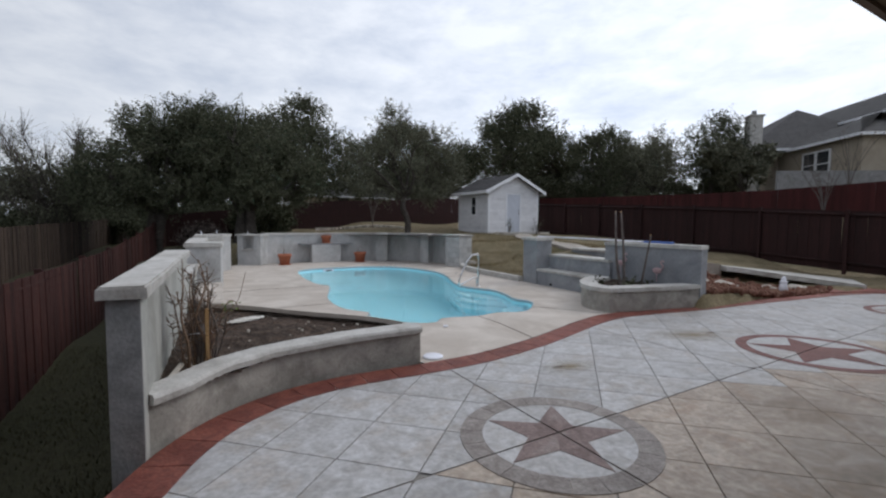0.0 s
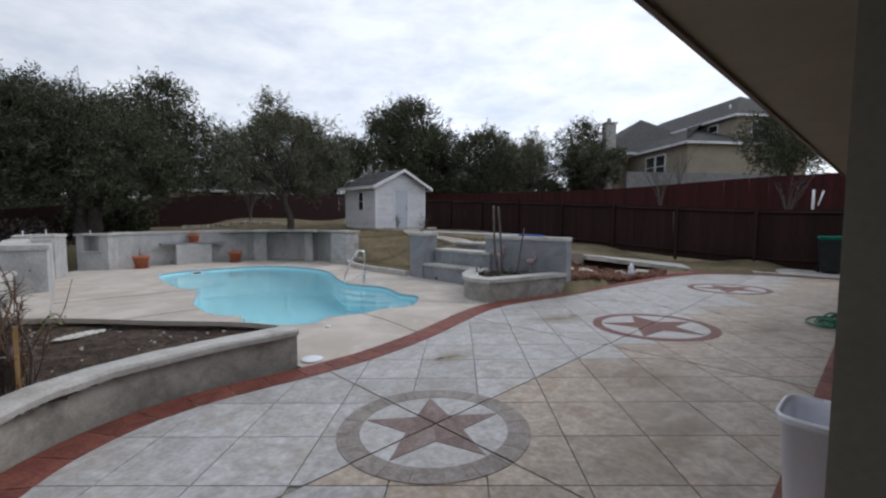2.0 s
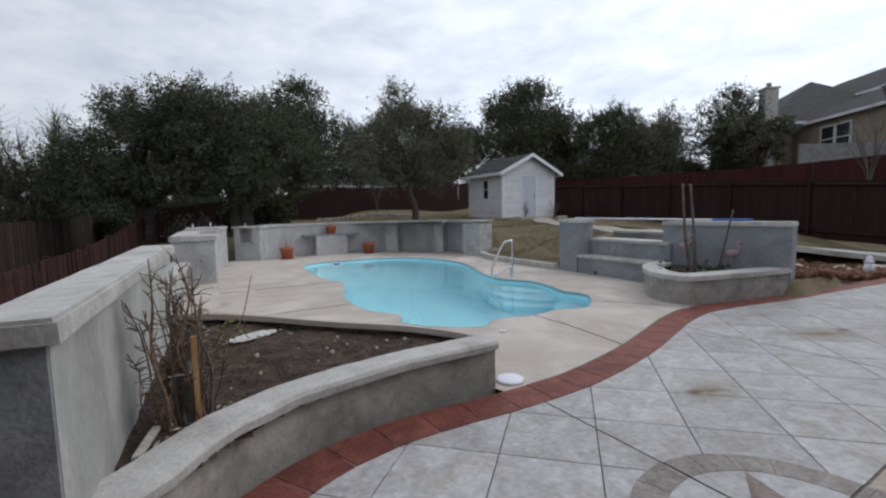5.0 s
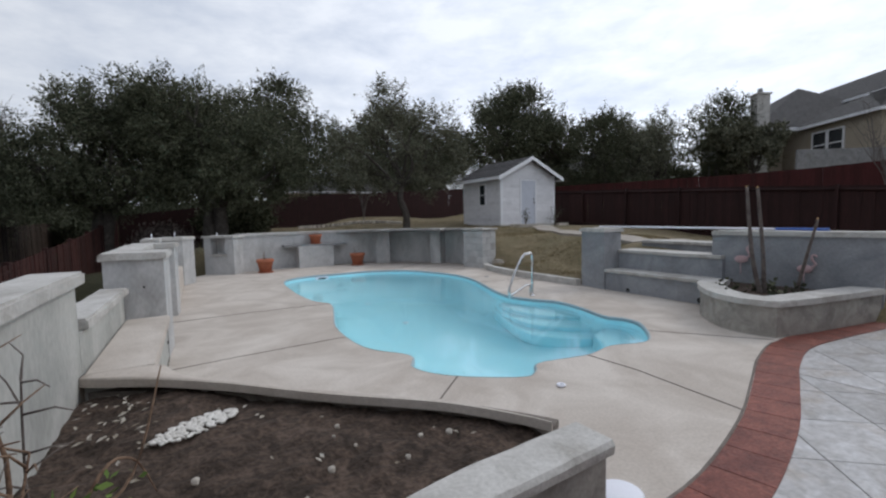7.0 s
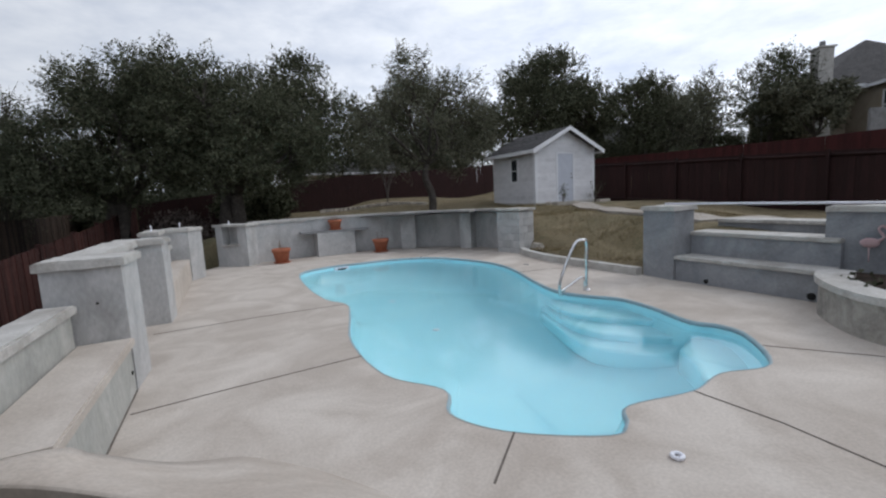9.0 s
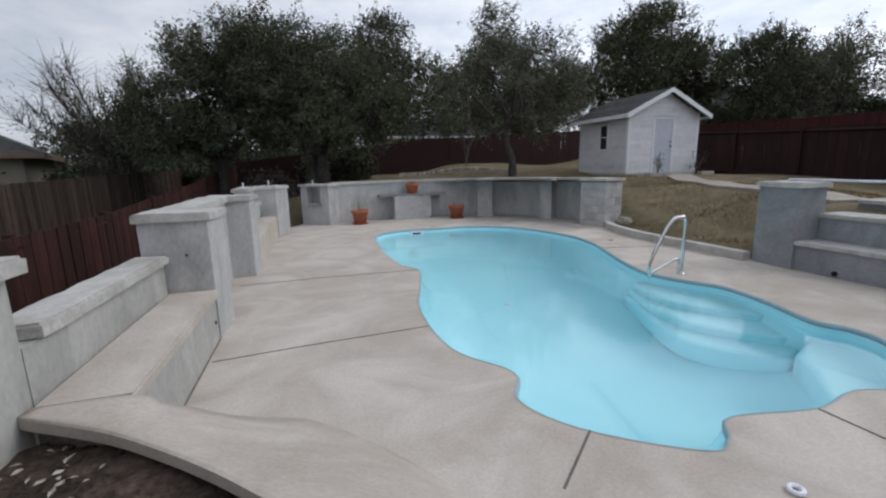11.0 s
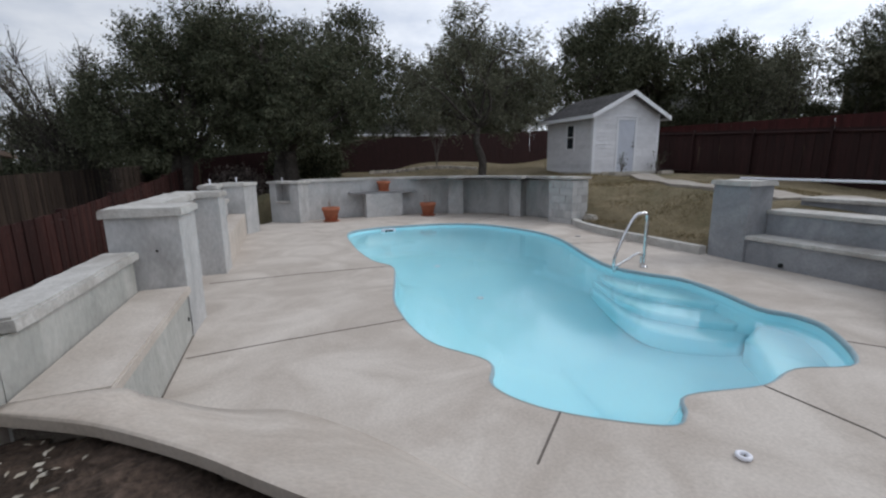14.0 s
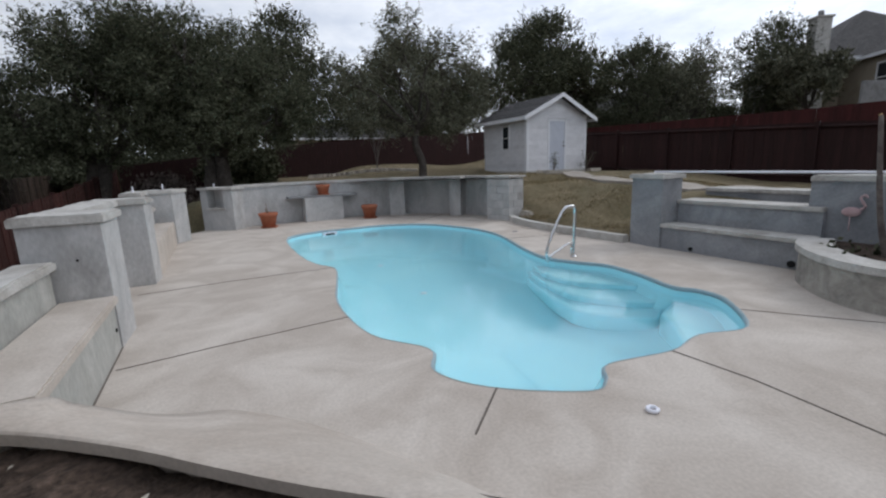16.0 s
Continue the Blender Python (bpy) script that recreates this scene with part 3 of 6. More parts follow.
def split(polys, width=0.008):
    for p, n in JOINTS:
        out = []
        k = math.hypot(*n)
        n = (n[0] / k, n[1] / k)
        for q in polys:
            d = [(v[0] - p[0]) * n[0] + (v[1] - p[1]) * n[1] for v in q]
            if min(d) > width or max(d) < -width:
                out.append(q)
                continue
            out.append(cut(q, (p[0] + n[0] * width, p[1] + n[1] * width), n))
            out.append(cut(q, (p[0] - n[0] * width, p[1] - n[1] * width), (-n[0], -n[1])))
        polys = [q for q in out if len(q) > 2 and abs(area(q)) > 1e-4]
    return polys


def wall_y(x):
    return -0.005 + 0.023 * x


slab_poly = [p for p in band_line] + [(15.3, -1.5), (15.3, -6), (-1.6, -6)]
if area(slab_poly) < 0:
    slab_poly = slab_poly[::-1]
patio = tagged(part("patio", prism(slab_poly, -0.5, lambda x, y: patio_z(x, y) - 0.014), M_SLAB), "stamped concrete patio, grey and tan diagonal tiles", "patio", kind="structure")


def star_medallion(x, y, r, ri, m_ring, m_star, k):
    ob = thing("star_medallion", ("grey ringed brown five-point star stained into the patio", "red ringed five-point star stained into the patio", "faded red ringed star stained into the patio")[k], "floor inlay", "stars in the patio", "structure")

    def lay(name, polys, up, m):
        bm = bmesh.new()
        for q in split(polys):
            if area(q) < 0:
                q = q[::-1]
            prism(q, lambda a, b: patio_z(a, b) - 0.01, lambda a, b: patio_z(a, b) + up, bm=bm)
        return part(name, bm, m, ob)

    def at(rad, ang):
        return (x + rad * math.cos(ang), y + rad * math.sin(ang))

    n = 40
    lay("field", [[at(0, 0), at(ri + 0.02, 2 * math.pi * i / n), at(ri + 0.02, 2 * math.pi * (i + 1) / n)] for i in range(n)], 0.0025, M_TILE)
    per = 20 if k == 0 else 40
    for s in range(0, 40, 40 // per):
        step = 40 // per
        gap = 0.006 if k == 0 else 0.0
        qs = [[at(ri, 2 * math.pi * (s + i) / 40 + (gap if i == 0 else 0)), at(r, 2 * math.pi * (s + i) / 40 + (gap if i == 0 else 0)), at(r, 2 * math.pi * (s + i + 1) / 40), at(ri, 2 * math.pi * (s + i + 1) / 40)] for i in range(step)]
        lay("ring_stone", qs, 0.005, m_ring)
    turn = radians(52 if k == 0 else 48)
    tip, waist = ri * 0.98, ri * 0.40
    for i in range(5):
        a = turn + 2 * math.pi * i / 5
        lay("star_point", [[(x, y), at(waist, a - math.pi / 5), at(tip, a)], [(x, y), at(tip, a), at(waist, a + math.pi / 5)]], 0.006, m_star)


for s in STARS:
    star_medallion(*s)



# ---- masonry round the terrace ----
def coping(name, poly, z, parent, thick=0.075, m=None):
    bm = prism(poly, z - thick, z, 0.015)
    if len(poly) == 4:
        long_edges = [e for e in bm.edges if e.calc_length() > 0.3]
        bmesh.ops.subdivide_edges(bm, edges=long_edges, cuts=9, use_grid_fill=True)
    return part(name, rough(bm, 0.009 if len(poly) == 4 else 0.004, 6.0), m or M_CAP, parent, "pale worn stone coping")


def oriented(p0, p1, depth):
    """Plan rectangle with its front edge p0-p1 and its depth to the left of that way."""
    v = Vector((p1[0] - p0[0], p1[1] - p0[1])).normalized()
    n = (-v.y * depth, v.x * depth)
    return [p0, p1, (p1[0] + n[0], p1[1] + n[1]), (p0[0] + n[0], p0[1] + n[1])]


def grow(poly, d):
    return offset_closed(poly, -d)


def masonry_block(name, poly, z0, z1, label, m=None, over=0.05):
    ob = thing(name, label, "wall", kind="structure")
    part("body", prism(poly, z0, z1 - 0.07), m or M_WALL, ob)
    coping("coping", grow(poly, over), z1, ob)
    return ob


# tall side wall at the planter
side = thing("wall_side", "tall plastered garden wall with stone coping and a bare grey end", "wall", kind="structure")
side_poly = [(-0.465, 3.37), (-0.36, 7.02), (-0.58, 7.02), (-0.65, 3.37)]
part("body", prism(side_poly, -0.9, 1.15), M_PALE, side)
part("end_block", prism([(-0.467, 3.345), (-0.467, 3.368), (-0.648, 3.368), (-0.648, 3.345)], -0.9, 1.149), M_BARE, side, "bare grey block end")
coping("coping", [(-0.42, 3.29), (-0.315, 7.12), (-0.63, 7.12), (-0.69, 3.31)], 1.22, side, 0.08)

# bench between the side wall and the first pillar
bench = thing("bench_low", "built-in concrete bench with a low coped backrest", "bench", kind="structure")
part("base", prism([(-0.34, 6.95), (0.06, 6.95), (0.09, 8.95), (-0.30, 8.95)], 0.0, 0.43), M_PALE, bench)
part("seat", prism([(-0.35, 6.97), (0.085, 6.97), (0.125, 8.96), (-0.285, 8.96)], 0.43, 0.494, 0.012), M_DECK, bench, "smooth pale concrete seat")
part("backrest", prism([(-0.36, 7.03), (-0.29, 8.95), (-0.46, 8.95), (-0.56, 7.03)], -0.9, 0.78), M_PALE, bench)
coping("coping", [(-0.32, 7.14), (-0.24, 8.94), (-0.50, 8.94), (-0.60, 7.14)], 0.86, bench)
# Thin dark strip laid along the seat's foot.
part("foot_gap", prism([(0.055, 6.97), (0.072, 6.97), (0.103, 8.95), (0.088, 8.95)], 0.0, 0.006), M_JOINT, bench, "narrow dark strip along the foot")
part("weep_hole", tube([(0.08, 8.86, 0.2), (0.10, 8.86, 0.2)], 0.018), M_BLACK, bench)

masonry_block("pillar_1", [(-0.46, 8.97), (0.10, 8.97), (0.14, 9.52), (-0.46, 9.52)], -0.9, 1.23, "plastered pillar with uneven flagstone coping")
part("weep_hole", tube([(-0.10, 8.962, 0.84), (-0.10, 8.98, 0.84)], 0.011), M_BLACK, bench)
masonry_block("wall_recess", [(-0.45, 9.52), (-0.2, 9.52), (-0.16, 11.5), (-0.45, 11.5)], -0.9, 1.22, "plastered wall with flagstone coping")
masonry_block("pillar_2", [(-0.42, 11.5), (0.16, 11.5), (0.20, 11.95), (-0.42, 11.95)], -0.9, 1.22, "plastered pillar with stone coping")
bench2 = thing("bench_far", "built-in concrete bench with a low coped backrest", "bench", kind="structure")
part("seat", prism([(-0.1, 11.95), (0.18, 11.95), (0.25, 15.4), (-0.1, 15.4)], 0.0, 0.50, 0.015), M_DECK, bench2)
part("backrest", prism([(-0.1, 11.95), (-0.1, 15.4), (-0.38, 15.4), (-0.38, 11.95)], -0.9, 0.78), M_WALL, bench2)
coping("coping", [(-0.05, 11.96), (-0.05, 15.4), (-0.43, 15.4), (-0.43, 11.96)], 0.86, bench2)
masonry_block("pillar_3", [(-0.25, 15.45), (0.27, 15.45), (0.52, 15.85), (-0.05, 15.95)], -0.9, 1.2, "plastered pillar with stone coping")
masonry_block("wall_corner", [(-0.45, 14.3), (-0.2, 14.3), (-0.2, 15.5), (-0.45, 15.5)], -0.9, 1.2, "plastered wall with stone coping")

# block with a niche
nf0, nf1 = Vector((0.80, 17.52)), Vector((1.53, 16.94))
niche = thing("niche_block", "plastered block with an open niche and sill", "wall", kind="structure")
nv = (nf1 - nf0).normalized()
nm = Matrix.Translation((nf0.x, nf0.y, 0)) @ Matrix.Rotation(math.atan2(nv.y, nv.x), 4, "Z")
nw = (nf1 - nf0).length
bm = bmesh.new()
for b in ((0, 0.20, 0, 0.45, -0.4, 1.08), (0.66, nw, 0, 0.45, -0.4, 1.08), (0.20, 0.66, 0, 0.45, -0.4, 0.55), (0.20, 0.66, 0.30, 0.45, 0.55, 1.08)):
    box(*b, bm=bm, m=nm)
part("body", bm, M_WALL, niche)
part("sill", box(0.15, 0.71, -0.05, 0.3, 0.55, 0.60, 0.01, m=nm), M_CAP, niche)
coping("coping", [tuple((nm @ Vector(p)).xy) for p in ((-0.05, -0.05, 0), (nw + 0.05, -0.05, 0), (nw + 0.05, 0.5, 0), (-0.05, 0.5, 0))], 1.14, niche, 0.06)

# curved wall along the back
bl = spline(BACK_WALL, 5)
back = thing("wall_back", "curved plastered retaining wall with thin coping", "wall", kind="structure")
part("body", prism(strip(bl, 0.22, 0.0), -0.4, 1.10), M_WALL, back)
coping("coping", strip(bl, 0.26, 0.05), 1.17, back, 0.07)
for k, (a, b) in enumerate((((6.0, 17.02), (6.42, 16.84)), ((7.42, 15.72), (7.62, 15.42)))):
    masonry_block("pillar_back", oriented(a, b, 0.5), -0.3, 1.175, "plastered pier on the curved wall", over=0.035)
# end pier of coursed blocks
pier = thing("pillar_end", "pier of coursed grey blocks with coping", "wall", kind="structure")
pv = Vector((8.55 - 7.92, 13.62 - 13.45)).normalized()
pm = Matrix.Translation((7.92, 13.45, 0)) @ Matrix.Rotation(math.atan2(pv.y, pv.x), 4, "Z")
part("core", box(0.012, 0.638, 0.012, 0.738, -0.3, 1.1, m=pm), M_BARE, pier)
for c in range(6):
    z0 = 0.195 * c - 0.06
    for x0, x1, y0, y1 in (((0, 0.40, 0, 0.2), (0.405, 0.65, 0, 0.4), (0, 0.2, 0.205, 0.6), (0, 0.2, 0.605, 0.75)) if c % 2 else ((0, 0.2, 0, 0.4), (0.205, 0.65, 0, 0.2), (0, 0.2, 0.405, 0.75), (0.45, 0.65, 0.205, 0.6))):
        part("block", box(x0, x1, y0, y1, z0, z0 + 0.188, 0.006, m=pm), M_WALL, pier)
coping("coping", [tuple((pm @ Vector(p)).xy) for p in ((-0.05, -0.05, 0), (0.70, -0.05, 0), (0.70, 0.8, 0), (-0.05, 0.8, 0))], 1.19, pier, 0.06)

# shelf on the back wall
shelf = thing("wall_shelf", "plastered base with a grey slab counter against the wall", "shelf", kind="structure")
part("base", prism([(3.45, 17.28), (4.6, 17.36), (4.6, 17.75), (3.45, 17.75)], -0.1, 0.70), M_WALL, shelf)
part("counter", prism([(3.0, 17.30), (5.05, 17.32), (5.1, 17.72), (3.0, 17.70)], 0.70, 0.76, 0.01), M_BARE, shelf, "thin grey stone slab")

# low kerb along the lawn
kerb_line = spline([(8.15, 13.5), (7.85, 12.8), (7.68, 11.5), (7.70, 9.55)], 6)
kerb = tagged(part("kerb", rough(prism(strip(kerb_line, 0.0, 0.16)[::-1] if area(strip(kerb_line, 0.0, 0.16)) < 0 else strip(kerb_line, 0.0, 0.16), -0.3, 0.14, 0.015), 0.008), M_CAP), "low concrete kerb between deck and lawn", "kerb", kind="structure")

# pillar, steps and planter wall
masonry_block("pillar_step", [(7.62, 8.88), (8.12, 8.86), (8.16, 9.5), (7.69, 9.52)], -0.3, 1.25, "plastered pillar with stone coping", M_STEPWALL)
steps = thing("garden_steps", "three plastered steps with stone treads up to the lawn", "steps", kind="structure")
for k, (x0, x1, z) in enumerate(((7.66, 8.1, 0.42), (8.06, 8.55, 0.80), (8.9, 9.3, 0.96))):
    y0, y1 = 6.85, 8.9
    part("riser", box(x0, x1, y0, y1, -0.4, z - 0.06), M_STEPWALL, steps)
    part("tread", rough(box(x0 - 0.04, x1 + 0.02, y0, y1 - 0.01, z - 0.06, z, 0.012), 0.004), M_CAP, steps, "stone tread")
part("weep_hole", tube([(7.64, 8.35, 0.06), (7.70, 8.35, 0.06)], 0.035), M_BLACK, steps)
part("weep_hole", tube([(7.64, 6.98, 0.07), (7.70, 6.98, 0.07)], 0.05), M_BLACK, steps)
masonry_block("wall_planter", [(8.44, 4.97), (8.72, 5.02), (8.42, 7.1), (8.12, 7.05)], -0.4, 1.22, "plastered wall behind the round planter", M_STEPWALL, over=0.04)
rim_line = spline([(7.70, 6.88), (7.15, 6.72), (6.68, 6.38), (6.40, 6.02), (6.34, 5.70), (6.40, 5.42)], 5) + [(6.98, 5.27), (7.7, 5.13), (8.44, 4.99)]
planter = thing("round_planter", "curved grey block planter with pale stone rim", "planter", kind="structure")
rp = strip(rim_line, 0.26, 0.0)
part("body", prism(rp if area(rp) > 0 else rp[::-1], -0.3, 0.38), M_PLANTER, planter)
rp = strip(rim_line, 0.30, 0.04)
coping("rim", rp if area(rp) > 0 else rp[::-1], 0.455, planter)
sp = offset_line(rim_line, 0.2) + [(8.4, 6.9)]
part("soil", rough(prism(sp if area(sp) > 0 else sp[::-1], 0.1, 0.36), 0.02, 3), M_SOIL, planter, "dark soil")

# front planter beside the patio
def sweep(line, profile):
    """A solid along a plan line. profile: (metres to the left, height), counter-clockwise seen along the line."""
    bm = bmesh.new()
    cols = [(offset_line(line, d), z) for d, z in profile]
    rows = [[bm.verts.new((*c[i], z)) for c, z in cols] for i in range(len(line))]
    n = len(profile)
    for a, b in zip(rows, rows[1:]):
        for k in range(n):
            bm.faces.new((a[k], a[(k + 1) % n], b[(k + 1) % n], b[k]))
    bm.faces.new(rows[0])
    bm.faces.new(rows[-1][::-1])
    bmesh.ops.recalc_face_normals(bm, faces=list(bm.faces))
    return bm


front = spline(PLANTER_FRONT, 6)
fp = thing("front_planter", "curved grey block planter with pale concrete coping", "planter", kind="structure")
part("front_wall", sweep(front, [(0.0, -0.3), (0.0, 0.36), (0.17, 0.36), (0.17, -0.3)]), M_PLANTER, fp)
part("front_coping", rough(sweep(spline(PLANTER_FRONT, 14), [(-0.05, 0.352), (-0.056, 0.40), (-0.04, 0.425), (0.19, 0.425), (0.205, 0.41), (0.205, 0.352)]), 0.006, 6), M_CAP, fp, "pale worn concrete coping")
led = spline(LEDGE_BACK, 5)


LEDGE_FOOT = [(-0.35, 6.975, 0.494), (0.085, 6.965, 0.49), (0.20, 7.03, 0.39), (0.30, 7.13, 0.28), (0.43, 7.25, 0.14), (0.62, 7.31, 0.04), (0.95, 7.22, 0.003), (1.4, 6.7, 0.003), (1.8, 6.0, 0.003), (2.03, 5.3, 0.003), (2.09, 4.80, 0.003)]


def ledge():
    """The seat's slab runs on round the planter and ramps down to the deck on the pool's side."""
    bm = bmesh.new()
    inner = spline(LEDGE_BACK, 8)
    foot = spline(LEDGE_FOOT, 8)
    n = 48

    def along(line, t):
        k = t * (len(line) - 1)
        i = min(int(k), len(line) - 2)
        return [a + (b - a) * (k - i) for a, b in zip(line[i], line[i + 1])]

    rows = []
    for i in range(n + 1):
        t = i / n
        p, q = along(inner, t), along(foot, t)
        zi = 0.494 - 0.06 * t
        row = [(p[0], p[1], zi - 0.065), (p[0], p[1], zi - 0.010)]
        for f in (0.03, 0.2, 0.4, 0.6, 0.8, 1.0):
            e = zi + (q[2] - zi) * f ** 1.15
            row.append((p[0] + (q[0] - p[0]) * f, p[1] + (q[1] - p[1]) * f, e))
        row.append((q[0], q[1], -0.3))
        rows.append([bm.verts.new(c) for c in row])
    for a, b in zip(rows, rows[1:]):
        for k in range(len(a) - 1):
            bm.faces.new((a[k], a[k + 1], b[k + 1], b[k])).smooth = 1 < k < 7
    for e in (rows[0], rows[-1]):
        bm.faces.new(e)
    bmesh.ops.recalc_face_normals(bm, faces=list(bm.faces))
    return bm


part("ledge", ledge(), M_DECK, fp, "smooth concrete ledge")
# Footing in a dark material, painting in the shade under the ledge's overhang.
under = strip(offset_line(led, 0.06), 0.1, 0.0)
part("ledge_footing", prism(under if area(under) > 0 else under[::-1], -0.2, 0.37), M_JOINT, fp, "footing coloured dark for the recess's shade")
soil_poly = [(-0.44, 3.62), (-0.2, 3.86), (0.05, 4.12), (0.5, 4.38), (1.05, 4.54), (1.6, 4.66), (2.0, 4.66), (1.9, 4.95), (1.6, 5.32), (1.12, 5.75), (0.78, 6.07), (0.27, 6.52), (-0.40, 6.98)]


def soil_patch():
    bm = bmesh.new()
    xs, ys = np.arange(-0.5, 2.2, 0.06), np.arange(3.5, 7.1, 0.06)
    made = {}
    for j, y in enumerate(ys):
        for i, x in enumerate(xs):
            z = 0.335 + 0.04 * noise.noise(Vector((x * 2, y * 2, 0))) + 0.035 * noise.noise(Vector((x * 9, y * 9, 3))) + 0.03 * (1 - min(1, abs(x - 0.5)))
            made[i, j] = bm.verts.new((x, y, z))
    for j in range(len(ys) - 1):
        for i in range(len(xs) - 1):
            if inside(xs[i] + 0.03, ys[j] + 0.03, grow(soil_poly, 0.09)):
                bm.faces.new((made[i, j], made[i + 1, j], made[i + 1, j + 1], made[i, j + 1]))
    bmesh.ops.delete(bm, geom=[v for v in bm.verts if not v.link_faces], context="VERTS")
    return bm


part("soil", soil_patch(), M_SOIL, fp, "loose dark soil")


# ---- walkway to the shed, bridge over the rock bed ----
def ribbon(pts, half, thick, hug=False):
    line = spline(pts, 6)
    flat2 = [(p[0], p[1]) for p in line]
    l, r = offset_line(flat2, half), offset_line(flat2, -half)
    bm = bmesh.new()
    rows = []
    for (x0, y0), (x1, y1), p in zip(l, r, line):
        if hug:
            p = (p[0], p[1], max(ground_z(*c) for c in ((x0, y0), (x1, y1), (p[0], p[1]))) + 0.05)
        rows.append([bm.verts.new(c) for c in ((x0, y0, p[2]), (x1, y1, p[2]), (x1, y1, p[2] - thick), (x0, y0, p[2] - thick))])
    for a, b in zip(rows, rows[1:]):
        for k in range(4):
            bm.faces.new((a[k], b[k], b[(k + 1) % 4], a[(k + 1) % 4]))
    bm.faces.new(rows[0])
    bm.faces.new(rows[-1][::-1])
    bmesh.ops.recalc_face_normals(bm, faces=list(bm.faces))
    return bm


tagged(part("walkway", ribbon([(13.75, 17.5, 1.14), (12.75, 15.6, 1.02), (11.85, 13.9, 0.95), (11.1, 12.3, 0.95), (10.55, 10.9, 0.95), (10.25, 9.5, 0.96), (10.5, 8.3, 0.90), (11.6, 7.5, 0.68), (12.6, 7.2, 0.50)], 0.42, 0.3, True), M_PATH), "pale concrete path to the shed", "path", kind="structure")
tagged(part("bridge_slab", ribbon([(12.6, 7.2, 0.50), (13.6, 6.8, 0.38), (14.6, 5.9, 0.24), (15.3, 4.75, 0.12)], 0.66, 0.13), M_CAP), "concrete slab bridging the rock bed", "path", kind="structure")
tagged(part("apron", prism([(15.35, 0.4), (17.0, 0.4), (17.0, 2.4), (15.6, 3.2), (15.2, 3.1)], -0.3, 0.10), M_CAP), "pale concrete apron beside the patio", "pavement", kind="structure")


# ---- fences ----
def picket_mesh(w, h, m):
    me = bpy.data.meshes.new("picket")
    bm = box(-w / 2, w / 2, -0.009, 0.009, 0, h, 0.003)
    bm.to_mesh(me)
    bm.free()
    me.materials.append(m)
    return me


def fence(name, label, line, top, m, height=1.83, pitch=0.145, rails=True, solid=False, seed=1, post_every=2.4, face=1):
    """A board fence along a plan line. top: height of the boards' tops as a function of the distance."""
    rnd = random.Random(seed)
    ob = thing(name, label, "fence", kind="structure")
    mesh = picket_mesh(pitch + 0.006, height, m)
    (x0, y0), (x1, y1) = line
    length = math.hypot(x1 - x0, y1 - y0)
    ux, uy = (x1 - x0) / length, (y1 - y0) / length
    ang = math.degrees(math.atan2(uy, ux))
    n = int(length / pitch)
    rest = bmesh.new()
    for i in range(n):
        s = (i + 0.5) * pitch
        z = top(s) - height + rnd.uniform(-0.008, 0.008)
        lap = 0.011 * (i % 2)
        mtx = pose(x0 + ux * s - uy * lap, y0 + uy * s + ux * lap, z, rnd.uniform(-0.4, 0.4), rnd.uniform(-0.3, 0.3), ang)
        if solid:
            tmp = box(-pitch / 2 - 0.004, pitch / 2 + 0.004, -0.005, 0.005, 0, height, m=mtx, bm=rest)
        else:
            p = new("picket", mesh)
            p.parent = ob
            p.matrix_basis = mtx
    if solid:
        tagged(part("pickets", rest, m, ob), kind="stuff")
    else:
        rest.free()
    if rails:
        nx, ny = -uy * 0.03 * face, ux * 0.03 * face
        s = 0.0
        while s < length - 0.1:
            e = min(s + post_every, length)
            part("post", box(-0.045, 0.045, -0.045, 0.045, -0.1, height + 0.04, 0.004, m=pose(x0 + ux * s + 1.8 * nx, y0 + uy * s + 1.8 * ny, top(s) - height, 0, 0, ang)), m, ob)
            for h in (0.25, height - 0.12):
                part("rail", tube([(x0 + ux * s + nx, y0 + uy * s + ny, top(s) - height + h), (x0 + ux * e + nx, y0 + uy * e + ny, top(e) - height + h)], 0.04, sides=4), m, ob)
            s = e
    return ob


def steps_top(pairs, panel=2.4):
    def f(s):
        s = (math.floor(s / panel) + 0.5) * panel
        return float(np.interp(s, [p[0] for p in pairs], [p[1] for p in pairs]))
    return f


def smooth_top(pairs):
    return lambda s: float(np.interp(s, [p[0] for p in pairs], [p[1] for p in pairs]))


fence("fence_right", "dark red-brown stained board fence", ((17.2, 22.5), (17.2, -6.0)), smooth_top([(0, 3.0), (4.5, 2.72), (10, 2.48), (12.5, 2.36), (16.8, 2.1), (20, 1.93), (28, 1.9)]), M_FENCE, 1.86, seed=2, face=-1)
fence("fence_left", "red-brown stained board fence, weathered", ((-2.2, 1.0), (-2.2, 27.0)), smooth_top([(0, 0.86), (8, 0.88), (12, 0.92), (18, 1.22), (26, 1.80)]), M_SIDEFENCE, 1.6, seed=3, face=1)
fence("fence_neighbour", "weathered grey-brown board fence of the neighbour", ((-5.0, 4.0), (-5.0, 36.0)), smooth_top([(0, 1.25), (12, 1.4), (26, 1.65), (32, 1.7)]), M_OLDFENCE, 1.6, rails=False, solid=True, seed=4)
fence("fence_back", "dark red stained board fence behind the trees", ((-2.2, 27.4), (17.2, 27.4)), smooth_top([(0, 1.9), (9.5, 2.97), (12, 3.05), (16, 3.28), (20, 3.5)]), M_FENCE, 1.85, rails=False, solid=True, seed=5)
